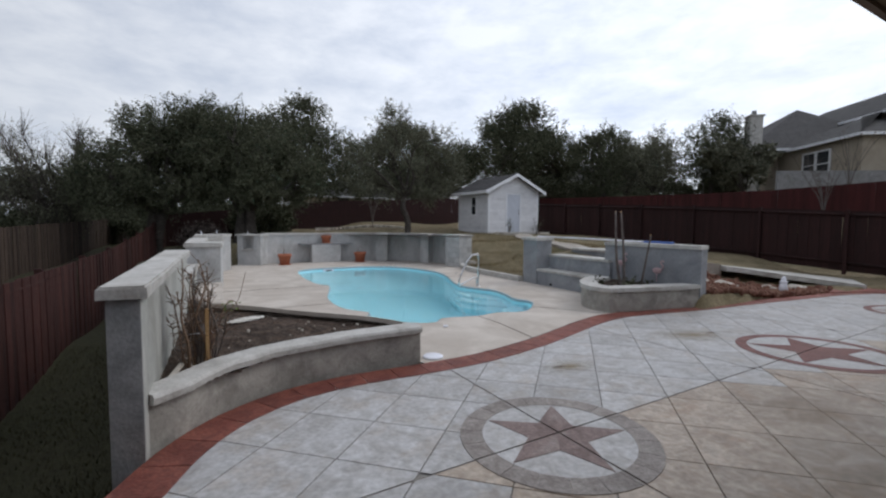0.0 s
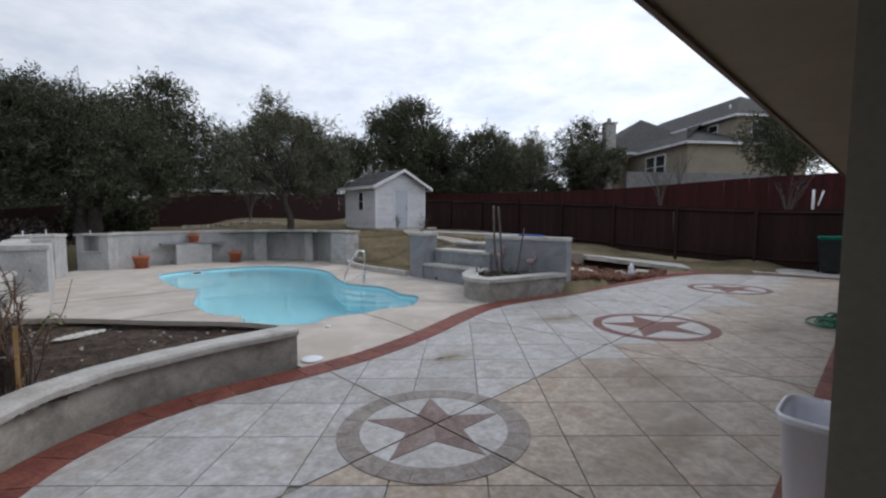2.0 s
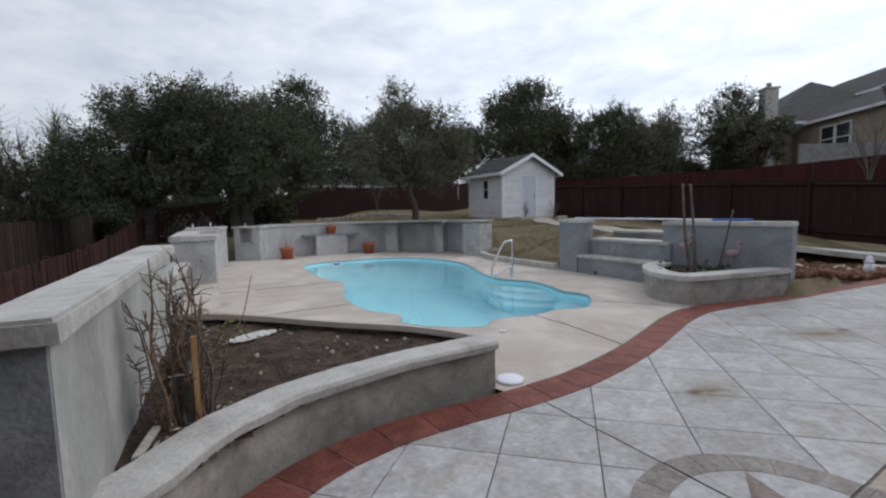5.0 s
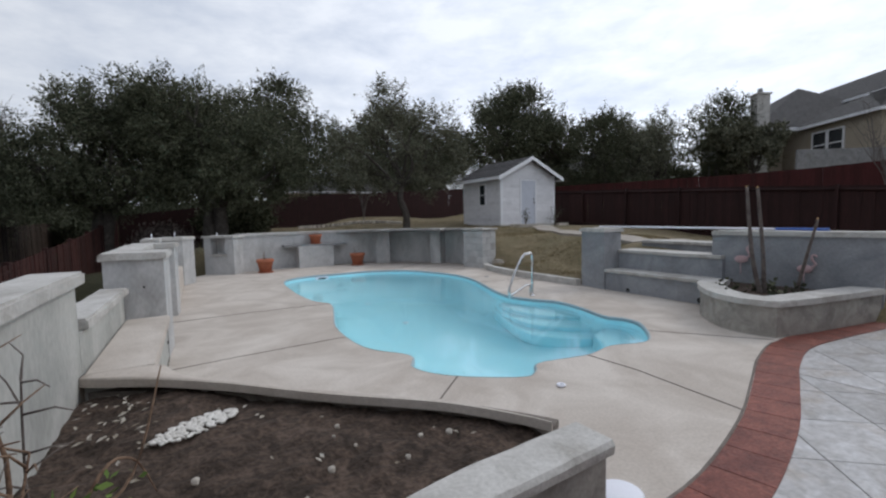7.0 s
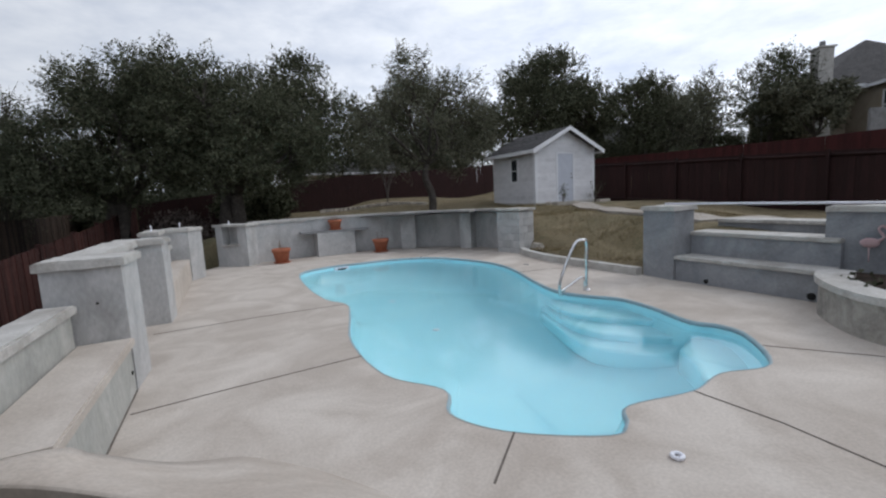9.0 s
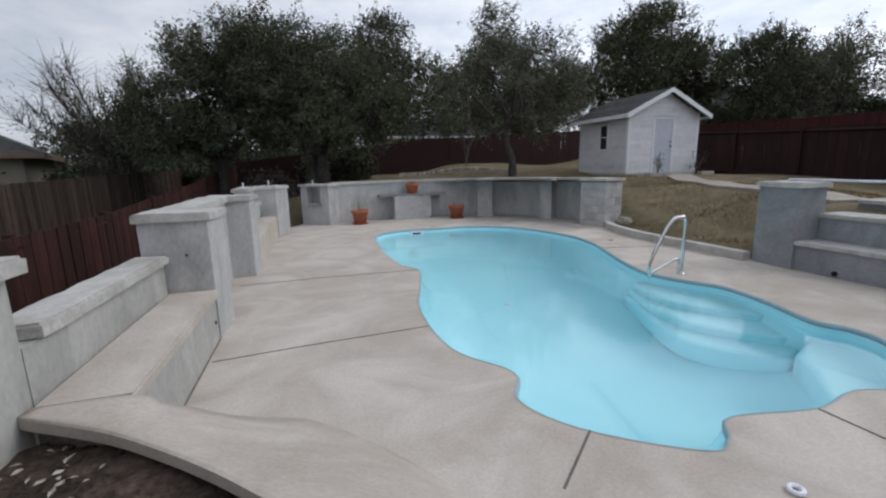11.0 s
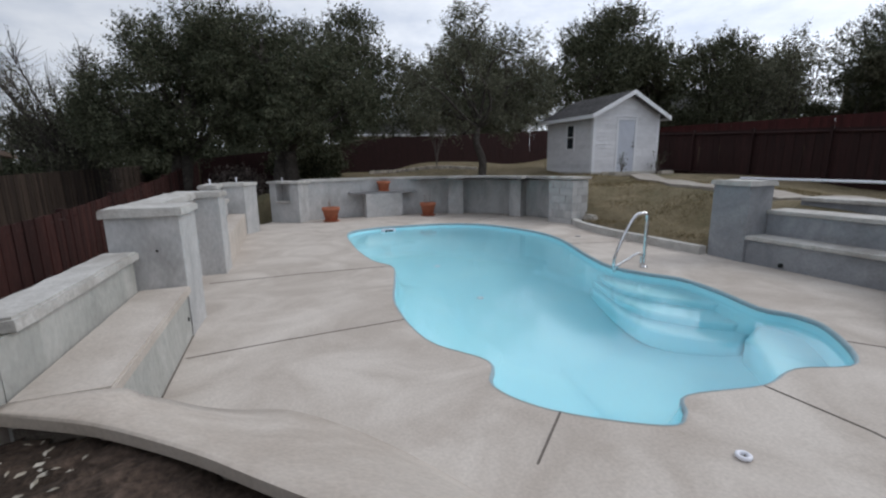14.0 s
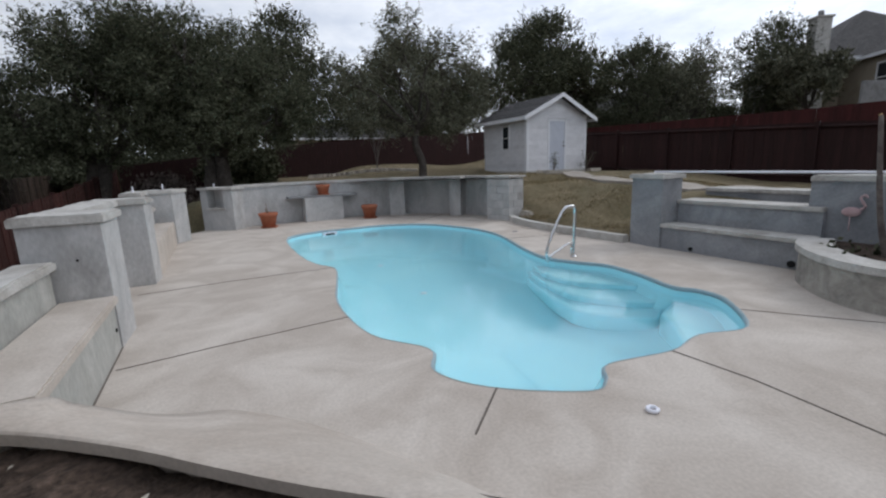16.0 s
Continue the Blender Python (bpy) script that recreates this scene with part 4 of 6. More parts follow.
fence("fence_hill", "red stained board fence higher up the hill", ((24.0, 36.0), (24.0, -4.0)), smooth_top([(0, 3.9), (10, 3.62), (16, 3.46), (22, 3.34), (25, 3.34), (28, 3.42), (31, 3.52), (40, 3.56)]), M_REDFENCE, 1.9, rails=False, solid=True, seed=6)


# ---- own house: eave, wall, porch ----
house = thing("house_wall", "olive painted house wall with a deep tan soffit", "house", kind="structure")
part("wall", prism([(1.35, wall_y(1.35) - 0.25), (14.2, wall_y(14.2) - 0.25), (14.2, wall_y(14.2)), (1.35, wall_y(1.35))], -0.2, 2.62), M_HOUSE, house)
part("corner_trim", box(1.30, 1.36, wall_y(1.35) - 0.26, wall_y(1.35) + 0.012, -0.2, 2.62, 0.004), M_HOUSE, house)
part("porch_side", box(1.35, 1.6, -3.0, wall_y(1.35) - 0.25, -0.2, 2.62), M_HOUSE, house)
part("porch_back", box(-4.0, 1.6, -3.2, -3.0, -0.2, 2.62), M_HOUSE, house)
part("porch_end", box(-4.2, -4.0, -3.2, -0.3, -0.9, 2.62), M_HOUSE, house)
ey = lambda x: 0.735 + 0.014 * x
part("soffit", prism([(-4.4, -3.2), (15.0, -3.2), (15.0, ey(15)), (-4.4, ey(-4.4))], 2.60, 2.64), M_SOFFIT, house, "tan painted soffit")
part("fascia", prism([(-4.4, ey(-4.4)), (15.0, ey(15)), (15.0, ey(15) + 0.03), (-4.4, ey(-4.4) + 0.03)], 2.575, 2.78), M_FASCIA, house, "brown painted fascia board")
rb = bmesh.new()
rv = [rb.verts.new(c) for c in ((-4.5, ey(-4.4) + 0.06, 2.76), (15.1, ey(15) + 0.06, 2.76), (15.1, -5.0, 4.6), (-4.5, -5.0, 4.6))]
rb.faces.new(rv)
bmesh.ops.solidify(rb, geom=list(rb.faces), thickness=0.06)
part("roof", rb, M_SHINGLE, house)
gut = spline([(15.02, ey(15) + 0.08, 2.62), (15.1, 0.75, 2.5), (15.1, 0.5, 2.35), (15.0, 0.38, 2.3)], 4)
part("downspout", tube([(*p,) for p in gut] + [(15.0, 0.38, 0.1)], 0.04), M_FASCIA, house)
part("wall_end", box(14.2, 14.45, -3.2, wall_y(14.2), -0.2, 2.62), M_HOUSE, house)


# ---- shed ----
def shed():
    ob = thing("garden_shed", "small white clapboard shed with grey shingle gable roof", "shed", at=(12.09, 17.75, 1.06))
    w, d, h, ap = 3.15, 2.85, 2.26, 3.02
    part("foundation", box(-0.03, w + 0.03, -0.03, d + 0.03, -0.5, 0.1), M_CAP, ob)
    front = bmesh.new()
    pts = [(0, h), (w / 2, ap - 0.02), (w, h), (w, 0.1), (0, 0.1)]
    for y in (0.02, d - 0.02):
        front.faces.new([front.verts.new((x, y, z)) for x, z in pts])
    box(0.02, 0.06, 0.02, d - 0.02, 0.1, h, bm=front)
    box(w - 0.06, w - 0.02, 0.02, d - 0.02, 0.1, h, bm=front)
    part("body", front, M_SIDING, ob)
    board = 0.145
    k = 0
    while 0.1 + k * board < ap - 0.15:
        z0 = 0.1 + k * board
        z1 = min(z0 + board + 0.012, ap)
        half = w / 2 if z1 <= h else max(0.05, w / 2 * (ap - z1) / (ap - h))
        segs = [(w / 2 - half, w / 2 + half)]
        if z0 < 2.08:
            segs = [(0.0, 1.08), (2.02, w)]
        for x0, x1 in segs:
            bm = bmesh.new()
            vs = [bm.verts.new(c) for c in ((x0, -0.031, z0), (x1, -0.031, z0), (x1, -0.004, z1), (x0, -0.004, z1), (x0, 0.02, z0), (x1, 0.02, z0), (x1, 0.02, z1), (x0, 0.02, z1))]
            for f in ((0, 1, 2, 3), (4, 7, 6, 5), (0, 4, 5, 1), (3, 2, 6, 7), (0, 3, 7, 4), (1, 5, 6, 2)):
                bm.faces.new([vs[i] for i in f])
            part("siding_board", bm, M_SIDING, ob)
        if z1 <= h + 0.02:
            for y0, y1 in ([(0.0, 1.05), (1.55, d)] if 0.85 < z0 < 1.95 else [(0.0, d)]):
                bm = bmesh.new()
                vs = [bm.verts.new(c) for c in ((-0.031, y0, z0), (-0.031, y1, z0), (-0.004, y1, z1), (-0.004, y0, z1), (0.02, y0, z0), (0.02, y1, z0), (0.02, y1, z1), (0.02, y0, z1))]
                for f in ((3, 2, 1, 0), (5, 6, 7, 4), (1, 5, 4, 0), (7, 6, 2, 3), (4, 7, 3, 0), (2, 6, 5, 1)):
                    bm.faces.new([vs[i] for i in f])
                part("siding_board", bm, M_SIDING, ob)
        k += 1
    for x0, x1, y0, y1 in ((-0.03, 0.09, -0.034, -0.02), (w - 0.09, w + 0.03, -0.034, -0.02), (-0.034, -0.02, -0.03, 0.09)):
        part("corner_board", box(x0, x1, y0, y1, 0.1, h + 0.02), M_TRIM, ob)
    door = part("door", box(1.14, 1.96, -0.02, 0.02, 0.1, 2.02, 0.006), M_DOOR, ob, "plain pale grey-blue door")
    part("knob", tube([(1.88, -0.02, 1.05), (1.88, -0.085, 1.05)], 0.03, 0.03), M_BRASS, door)
    part("deadbolt", tube([(1.88, -0.02, 1.2), (1.88, -0.05, 1.2)], 0.03), M_BRASS, door)
    for b in ((1.06, 1.15, 0.1, 2.1), (1.95, 2.04, 0.1, 2.1), (1.15, 1.95, 2.02, 2.1)):
        part("door_trim", box(b[0], b[1], -0.04, 0.0, b[2], b[3], 0.004), M_TRIM, ob)
    win = part("window", box(-0.012, 0.01, 1.1, 1.5, 1.0, 1.88), M_PANE, ob, "dark four-pane window")
    for y0, y1, z0, z1 in ((1.03, 1.1, 0.93, 1.95), (1.5, 1.57, 0.93, 1.95), (1.1, 1.5, 1.88, 1.95), (1.1, 1.5, 0.93, 1.0), (1.1, 1.5, 1.425, 1.455)):
        part("window_frame", box(-0.04, -0.01, y0, y1, z0, z1), M_TRIM, win)
    ov, oy = 0.42, 0.30
    slope = (ap - h) / (w / 2)
    for s in (-1, 1):
        bm = bmesh.new()
        e = (w / 2 + s * (w / 2 + ov * 0.75), h - slope * ov * 0.75)
        r = (w / 2, ap)
        vs = [bm.verts.new(c) for c in ((e[0], -oy, e[1] + 0.05), (r[0], -oy, r[1] + 0.05), (r[0], d + oy, r[1] + 0.05), (e[0], d + oy, e[1] + 0.05), (e[0], -oy, e[1]), (r[0], -oy, r[1]), (r[0], d + oy, r[1]), (e[0], d + oy, e[1]))]
        for f in ((0, 1, 2, 3), (4, 7, 6, 5), (0, 4, 5, 1), (3, 2, 6, 7), (0, 3, 7, 4), (1, 5, 6, 2)):
            bm.faces.new([vs[i] for i in f])
        bmesh.ops.recalc_face_normals(bm, faces=list(bm.faces))
        roof = part("roof", bm, M_SHINGLE, ob, "dark grey asphalt shingles")
        for c in range(12):
            t0, t1 = c / 12, (c + 1.15) / 12
            p0 = (e[0] + (r[0] - e[0]) * t0, e[1] + (r[1] - e[1]) * t0 + 0.066)
            p1 = (e[0] + (r[0] - e[0]) * min(t1, 1), e[1] + (r[1] - e[1]) * min(t1, 1) + 0.054)
            sm = bmesh.new()
            q = [sm.verts.new(v) for v in ((p0[0], -oy - 0.02, p0[1]), (p1[0], -oy - 0.02, p1[1]), (p1[0], d + oy, p1[1]), (p0[0], d + oy, p0[1]), (p0[0], -oy - 0.02, p0[1] - 0.014), (p0[0], d + oy, p0[1] - 0.014))]
            sm.faces.new(q[:4])
            sm.faces.new((q[0], q[3], q[5], q[4]))
            bmesh.ops.recalc_face_normals(sm, faces=list(sm.faces))
            part("shingle_course", sm, M_SHINGLE, roof)
        fb = bmesh.new()
        for y in (-oy - 0.03,):
            q = [fb.verts.new(c) for c in ((e[0], y, e[1] - 0.10), (r[0], y, r[1] - 0.10), (r[0], y, r[1] + 0.06), (e[0], y, e[1] + 0.06), (e[0], y + 0.03, e[1] - 0.10), (r[0], y + 0.03, r[1] - 0.10), (r[0], y + 0.03, r[1] + 0.06), (e[0], y + 0.03, e[1] + 0.06))]
            for f in ((0, 1, 2, 3), (4, 7, 6, 5), (0, 4, 5, 1), (3, 2, 6, 7), (0, 3, 7, 4), (1, 5, 6, 2)):
                fb.faces.new([q[i] for i in f])
        bmesh.ops.recalc_face_normals(fb, faces=list(fb.faces))
        part("barge_board", fb, M_TRIM, ob)
        part("eave_board", box(e[0] - 0.02, e[0] + 0.02, -oy, d + oy, e[1] - 0.08, e[1] + 0.05), M_TRIM, ob)
    return ob


M_DOOR = mat("grey_blue_painted_door", (0.50, 0.53, 0.60), (0.55, 0.58, 0.65), 0.5, 2, 60, 0.05, contrast=0.04)
shed()


# ---- neighbouring houses ----
def hip_roof(x0, x1, y0, y1, z, zr, over=0.5, inset=None):
    """A hip roof over a plan rectangle, ridge along the longer side."""
    bm = bmesh.new()
    x0, x1, y0, y1 = x0 - over, x1 + over, y0 - over, y1 + over
    e = [bm.verts.new(c) for c in ((x0, y0, z), (x1, y0, z), (x1, y1, z), (x0, y1, z))]
    if x1 - x0 > y1 - y0:
        k = inset if inset is not None else (y1 - y0) / 2
        a, b = bm.verts.new((x0 + k, (y0 + y1) / 2, zr)), bm.verts.new((x1 - k, (y0 + y1) / 2, zr))
        fs = ((e[0], e[1], b, a), (e[1], e[2], b), (e[2], e[3], a, b), (e[3], e[0], a))
    else:
        k = inset if inset is not None else (x1 - x0) / 2
        a, b = bm.verts.new(((x0 + x1) / 2, y0 + k, zr)), bm.verts.new(((x0 + x1) / 2, y1 - k, zr))
        fs = ((e[0], e[1], a), (e[1], e[2], b, a), (e[2], e[3], b), (e[3], e[0], a, b))
    for f in fs:
        bm.faces.new(f)
    lo = [bm.verts.new((v.co.x, v.co.y, z - 0.06)) for v in e]
    bm.faces.new(lo[::-1])
    for i in range(4):
        bm.faces.new((lo[i], lo[(i + 1) % 4], e[(i + 1) % 4], e[i]))
    bmesh.ops.recalc_face_normals(bm, faces=list(bm.faces))
    return bm


def fascia(x0, x1, y0, y1, z, over=0.5):
    bm = bmesh.new()
    x0, x1, y0, y1 = x0 - over, x1 + over, y0 - over, y1 + over
    for b in ((x0 - 0.03, x1 + 0.03, y0 - 0.03, y0, z - 0.2, z), (x0 - 0.03, x1 + 0.03, y1, y1 + 0.03, z - 0.2, z), (x0 - 0.03, x0, y0, y1, z - 0.2, z), (x1, x1 + 0.03, y0, y1, z - 0.2, z)):
        box(*b, bm=bm)
    return bm


def house_window(parent, x, y, z, w, h, ang=90):
    m = pose(x, y, z, 0, 0, ang)
    win = part("window", box(-w / 2, w / 2, -0.02, 0.03, 0, h, m=m), M_PANE, parent)
    for b in ((-w / 2 - 0.12, -w / 2, -0.12, h + 0.12), (w / 2, w / 2 + 0.12, -0.12, h + 0.12), (-w / 2, w / 2, h, h + 0.12), (-w / 2, w / 2, -0.12, 0), (-w / 2, w / 2, h / 2 - 0.04, h / 2 + 0.04)):
        part("window_frame", box(b[0], b[1], -0.03, 0.08, b[2], b[3], m=m), M_TRIM, win)


def hill_house():
    """Local x runs along the street front, local y back from it."""
    ob = thing("hill_house", "two-storey beige stucco house with grey hip roofs on the hill", "house", at=(39.39, 12.67, 0.0), turn=-34.98)
    part("wall", box(0.5, 12.0, 0.5, 9.5, 2.5, 8.05), M_BEIGE, ob)
    part("wall", box(-2.6, -1.35, 8.0, 17.0, 2.5, 8.2), M_BEIGE, ob)
    part("wall", box(-1.35, 0.5, 9.5, 17.0, 2.5, 8.2), M_BEIGE, ob)
    part("wall", box(6.7, 15.4, 2.5, 23.0, 8.0, 10.95), M_BEIGE, ob)
    part("roof", hip_roof(0.5, 11.5, 0.5, 13.5, 8.1, 10.9, inset=8.0), M_SHINGLE, ob)
    part("fascia", fascia(0.5, 11.5, 0.5, 13.5, 8.1), M_TRIM, ob, "white eave board")
    part("roof", hip_roof(-2.6, 10.8, 8.0, 18.0, 8.25, 12.75, inset=7.1), M_SHINGLE, ob)
    part("fascia", fascia(-2.6, 10.8, 8.02, 18.0, 8.25), M_TRIM, ob, "white eave board")
    part("roof", hip_roof(6.7, 15.4, 2.5, 24.0, 11.0, 14.0, inset=5.0), M_SHINGLE, ob)
    part("fascia", fascia(6.7, 15.4, 2.5, 24.0, 11.0), M_TRIM, ob, "white eave board")
    ch = part("chimney", box(-3.3, -2.3, 7.0, 7.96, 2.5, 10.9, 0.02), M_CAP, ob, "pale beige chimney")
    part("chimney_cap", box(-3.4, -2.2, 6.9, 8.06, 10.9, 11.02), M_CAP, ch)
    part("flue", tube([(-2.8, 7.5, 11.0), (-2.8, 7.5, 11.45)], 0.18), M_BARE, ch)
    part("vent_pipe", tube([(8.2, 5.0, 11.3), (8.2, 5.0, 12.6)], 0.07), M_TRIM, ob)
    for x, y, z, w, h, ang in ((0.48, 5.5, 5.5, 1.25, 1.9, 90), (0.48, 4.0, 5.5, 1.25, 1.9, 90), (6.68, 5.2, 9.3, 1.1, 1.2, 90), (9.0, 2.48, 9.1, 1.4, 1.3, 180)):
        house_window(ob, x, y, z, w, h, ang)
    part("garden_wall", box(-6.0, 9.0, -1.4, -1.2, 2.0, 5.3), M_BARE, ob, "pale grey low wall")


hill_house()


def far_house(name, label, at, turn, w, d, h, zr, wall_m, eave_m=M_TRIM):
    ob = thing(name, label, "house", at=at, turn=turn)
    part("wall", box(-w / 2, w / 2, -d / 2, d / 2, -2.5, h), wall_m, ob)
    part("roof", hip_roof(-w / 2, w / 2, -d / 2, d / 2, h, zr, 0.6), M_SHINGLE, ob)
    part("fascia", fascia(-w / 2, w / 2, -d / 2, d / 2, h + 0.02, 0.6), eave_m, ob)
    for x in (-w / 4, 0.0, w / 4):
        m = pose(x, -d / 2 - 0.02, 0.9, 0, 0, 0)
        win = part("window", box(-0.6, 0.6, -0.02, 0.03, 0, 1.4, m=m), M_PANE, ob)
        part("window_frame", box(-0.7, 0.7, -0.01, 0.02, 1.4, 1.5, m=m), M_TRIM, win)


far_house("side_house", "single-storey house with a grey shingle hip roof", (-16.6, 27, -0.1), 20, 13, 12, 2.4, 5.9, M_HOUSE, M_FASCIA)
far_house("distant_house", "beige house far behind the trees", (46, 44, 2.6), -35, 16, 9, 4.2, 7.0, M_BEIGE)
far_house("distant_house", "pale house far behind the back fence", (17, 52, 2.0), 0, 16, 9, 2.4, 4.6, M_BEIGE)


# ---- trees ----
def leaves_mesh(name, centres, per, spread, size, rnd, m):
    """Many small leaves in clumps round the given centres."""
    c = np.repeat(np.array(centres), per, axis=0)
    n = len(c)
    p = c + rnd.normal(0, 1, (n, 3)) * spread
    a = rnd.normal(0, 1, (n, 3))
    a /= np.linalg.norm(a, axis=1, keepdims=True)
    b = np.cross(a, rnd.normal(0, 1, (n, 3)))
    b /= np.linalg.norm(b, axis=1, keepdims=True)
    s = size * rnd.uniform(0.6, 1.4, (n, 1))
    v = np.stack([p - a * s, p + b * s * 0.55, p + a * s, p - b * s * 0.55], 1).reshape(-1, 3)
    me = bpy.data.meshes.new(name)
    me.from_pydata(v.tolist(), [], np.arange(4 * n).reshape(-1, 4).tolist())
    me.materials.append(m)
    return me


def sprays_mesh(name, starts, ways, leaves, size, rnd, m):
    """Leafy shoots: leaves set along each shoot, closer and shorter towards its tip."""
    n = len(starts)
    k = np.linspace(0.05, 1.0, leaves)
    p = (starts[:, None, :] + ways[:, None, :] * k[None, :, None]).reshape(-1, 3)
    wide = (np.linalg.norm(ways, axis=1)[:, None] * 0.17 * (1.15 - 0.85 * k[None, :])).reshape(-1, 1)
    p = p + rnd.normal(0, 1, p.shape) * wide
    a = np.repeat(ways, leaves, axis=0)
    a = a / np.linalg.norm(a, axis=1, keepdims=True) + rnd.normal(0, 0.75, p.shape)
    a /= np.linalg.norm(a, axis=1, keepdims=True)
    b = np.cross(a, rnd.normal(0, 1, p.shape))
    b /= np.linalg.norm(b, axis=1, keepdims=True)
    s = size * rnd.uniform(0.55, 1.45, (len(p), 1))
    v = np.stack([p - a * s, p + b * s * 0.5, p + a * s, p - b * s * 0.5], 1).reshape(-1, 3)
    me = bpy.data.meshes.new(name)
    me.from_pydata(v.tolist(), [], np.arange(4 * len(p)).reshape(-1, 4).tolist())
    me.materials.append(m)
    return me


def stick(bm, pts, r0, r1):
    """A thin three-sided twig."""
    rings = []
    for i, p in enumerate(pts):
        r = r0 + (r1 - r0) * i / (len(pts) - 1)
        rings.append([bm.verts.new((p[0] + r * math.cos(k * 2.094), p[1] + r * math.sin(k * 2.094), p[2] + 0.4 * r * math.cos(k * 2.094 + 1))) for k in range(3)])
    for a, b in zip(rings, rings[1:]):
        for k in range(3):
            bm.faces.new((a[k], a[(k + 1) % 3], b[(k + 1) % 3], b[k]))


def tree(name, label, x, y, lobes, trunk, seed, m_leaf, density=1.0, size=0.036, trunks=1, gap=0.12, limbs=26, droop=0.0, bend=None, leafy=1.0):
    """lobes: ellipsoids (dx, dy, z, rx, ry, rz) of the crown. trunk: radius and height of the fork. bend: plan points of a crooked trunk."""
    rnd = np.random.RandomState(seed)
    zb = ground_z(x, y) - 0.1
    ob = thing(name, label, "tree", at=(x, y, zb))
    r, fork = trunk
    tops = []
    for k in range(trunks):
        a = rnd.uniform(0, 6.28)
        lean = 0.18 * fork * (1 if trunks > 1 else 0.6)
        b = (0.25 * math.cos(a + 2) * (trunks > 1), 0.25 * math.sin(a + 2) * (trunks > 1))
        pts = bend or [(b[0], b[1], -0.3), (b[0] + 0.4 * lean * math.cos(a), b[1] + 0.4 * lean * math.sin(a), fork * 0.45), (b[0] + lean * math.cos(a), b[1] + lean * math.sin(a), fork)]
        part("trunk", tube(spline(pts, 4), r * 1.2, r * 0.75, 9), M_BARK, ob)
        tops.append(Vector(pts[-1]))
    far = size > 0.08
    gap_r = (0.62 if far else 0.40) / math.sqrt(density)
    clumps, nodes = [], []
    vol = sum(l[3] * l[5] for l in lobes)
    for l in lobes:
        c0, rad = np.array(l[:3]), np.array(l[3:])
        # crooked limbs reaching into the lobe
        for k in range(max(2, int(0.22 * limbs * l[3] * l[5] / vol))):
            u = rnd.normal(0, 1, 3)
            u /= np.linalg.norm(u)
            u[2] = abs(u[2]) * 0.8 - 0.2
            q = Vector(c0 + u * rad * rnd.uniform(0.5, 0.85))
            t = min(tops, key=lambda o: (o - q).length)
            d = (q - t).length
            line = spline([tuple(t), tuple(t.lerp(q, 0.33) + Vector(rnd.normal(0, 0.10 * d, 3))), tuple(t.lerp(q, 0.68) + Vector(rnd.normal(0, 0.09 * d, 3))), tuple(q)], 4)
            part("limb", tube(line, r * rnd.uniform(0.34, 0.52), 0.02, 6), M_BARK, ob)
            nodes += [np.array(p) for p in line[4:]]
        # clumps, thinned where noise leaves gaps
        want = int(7.5 * density * (rad[0] * rad[2] + rad[0] * rad[1]) / gap_r ** 2)
        for k in range(want):
            u = rnd.normal(0, 1, 3)
            u /= np.linalg.norm(u)
            f = rnd.uniform(0.12, 1.0) ** 0.45
            f *= 1 + 0.26 * noise.noise(Vector(u * 2.3) + Vector((seed, l[0], 0))) + 0.20 * noise.noise(Vector(u * 6.0) + Vector((seed, l[0], 4)))
            q = c0 + u * rad * f
            if noise.noise(Vector(q * (0.55 if far else 0.9)) + Vector((seed * 3.1, 0, 0))) < gap - 0.40:
                continue
            clumps.append((q, u))
    nodes = np.array(nodes)
    wood = bmesh.new()
    starts, ways = [], []
    per = 7 if far else 10
    reach = 0.85 if far else 0.52
    for q, u in clumps:
        nd = nodes[np.argmin(((nodes - q) ** 2).sum(1))]
        if rnd.rand() < 0.6:
            mid = (nd + q) / 2 + rnd.normal(0, 0.12, 3)
            stick(wood, (nd, mid, q), 0.035 if far else 0.024, 0.012 if far else 0.007)
        for j in range(per):
            w = 0.75 * u + rnd.normal(0, 0.75, 3) + np.array((0, 0, 0.35 - droop))
            w *= reach * rnd.uniform(0.45, 1.15) / np.linalg.norm(w)
            s0 = q + rnd.normal(0, 0.13 if not far else 0.24, 3)
            if rnd.rand() < 0.22:
                stick(wood, (s0, s0 + w * 1.08), 0.008 if far else 0.005, 0.003)
            if rnd.rand() < leafy:
                starts.append(s0)
                ways.append(w)
    tagged(part("brushwood", wood, M_BARK, ob), kind="stuff")
    cw = new("crown", sprays_mesh("crown", np.array(starts), np.array(ways), 15 if far else 14, size * (0.80 if far else 1.05), rnd, m_leaf))
    cw.parent = ob
    return ob


OAK = "dark evergreen live oak with a broad ragged crown"
BENT = "slender live oak with a light open crown by the lawn"
tree("live_oak", OAK, -2.2, 23.0, [(0.3, 0, 4.2, 2.5, 2.8, 2.1), (-1.4, -0.5, 3.3, 1.6, 1.9, 1.4), (1.6, -1.0, 4.9, 2.1, 2.2, 1.7), (0.5, -0.6, 5.45, 1.4, 1.5, 1.25), (-2.2, 0, 3.2, 1.2, 1.3, 1.0)], (0.26, 2.0), 11, M_LEAF, 0.9, trunks=2, gap=0.23, limbs=70)
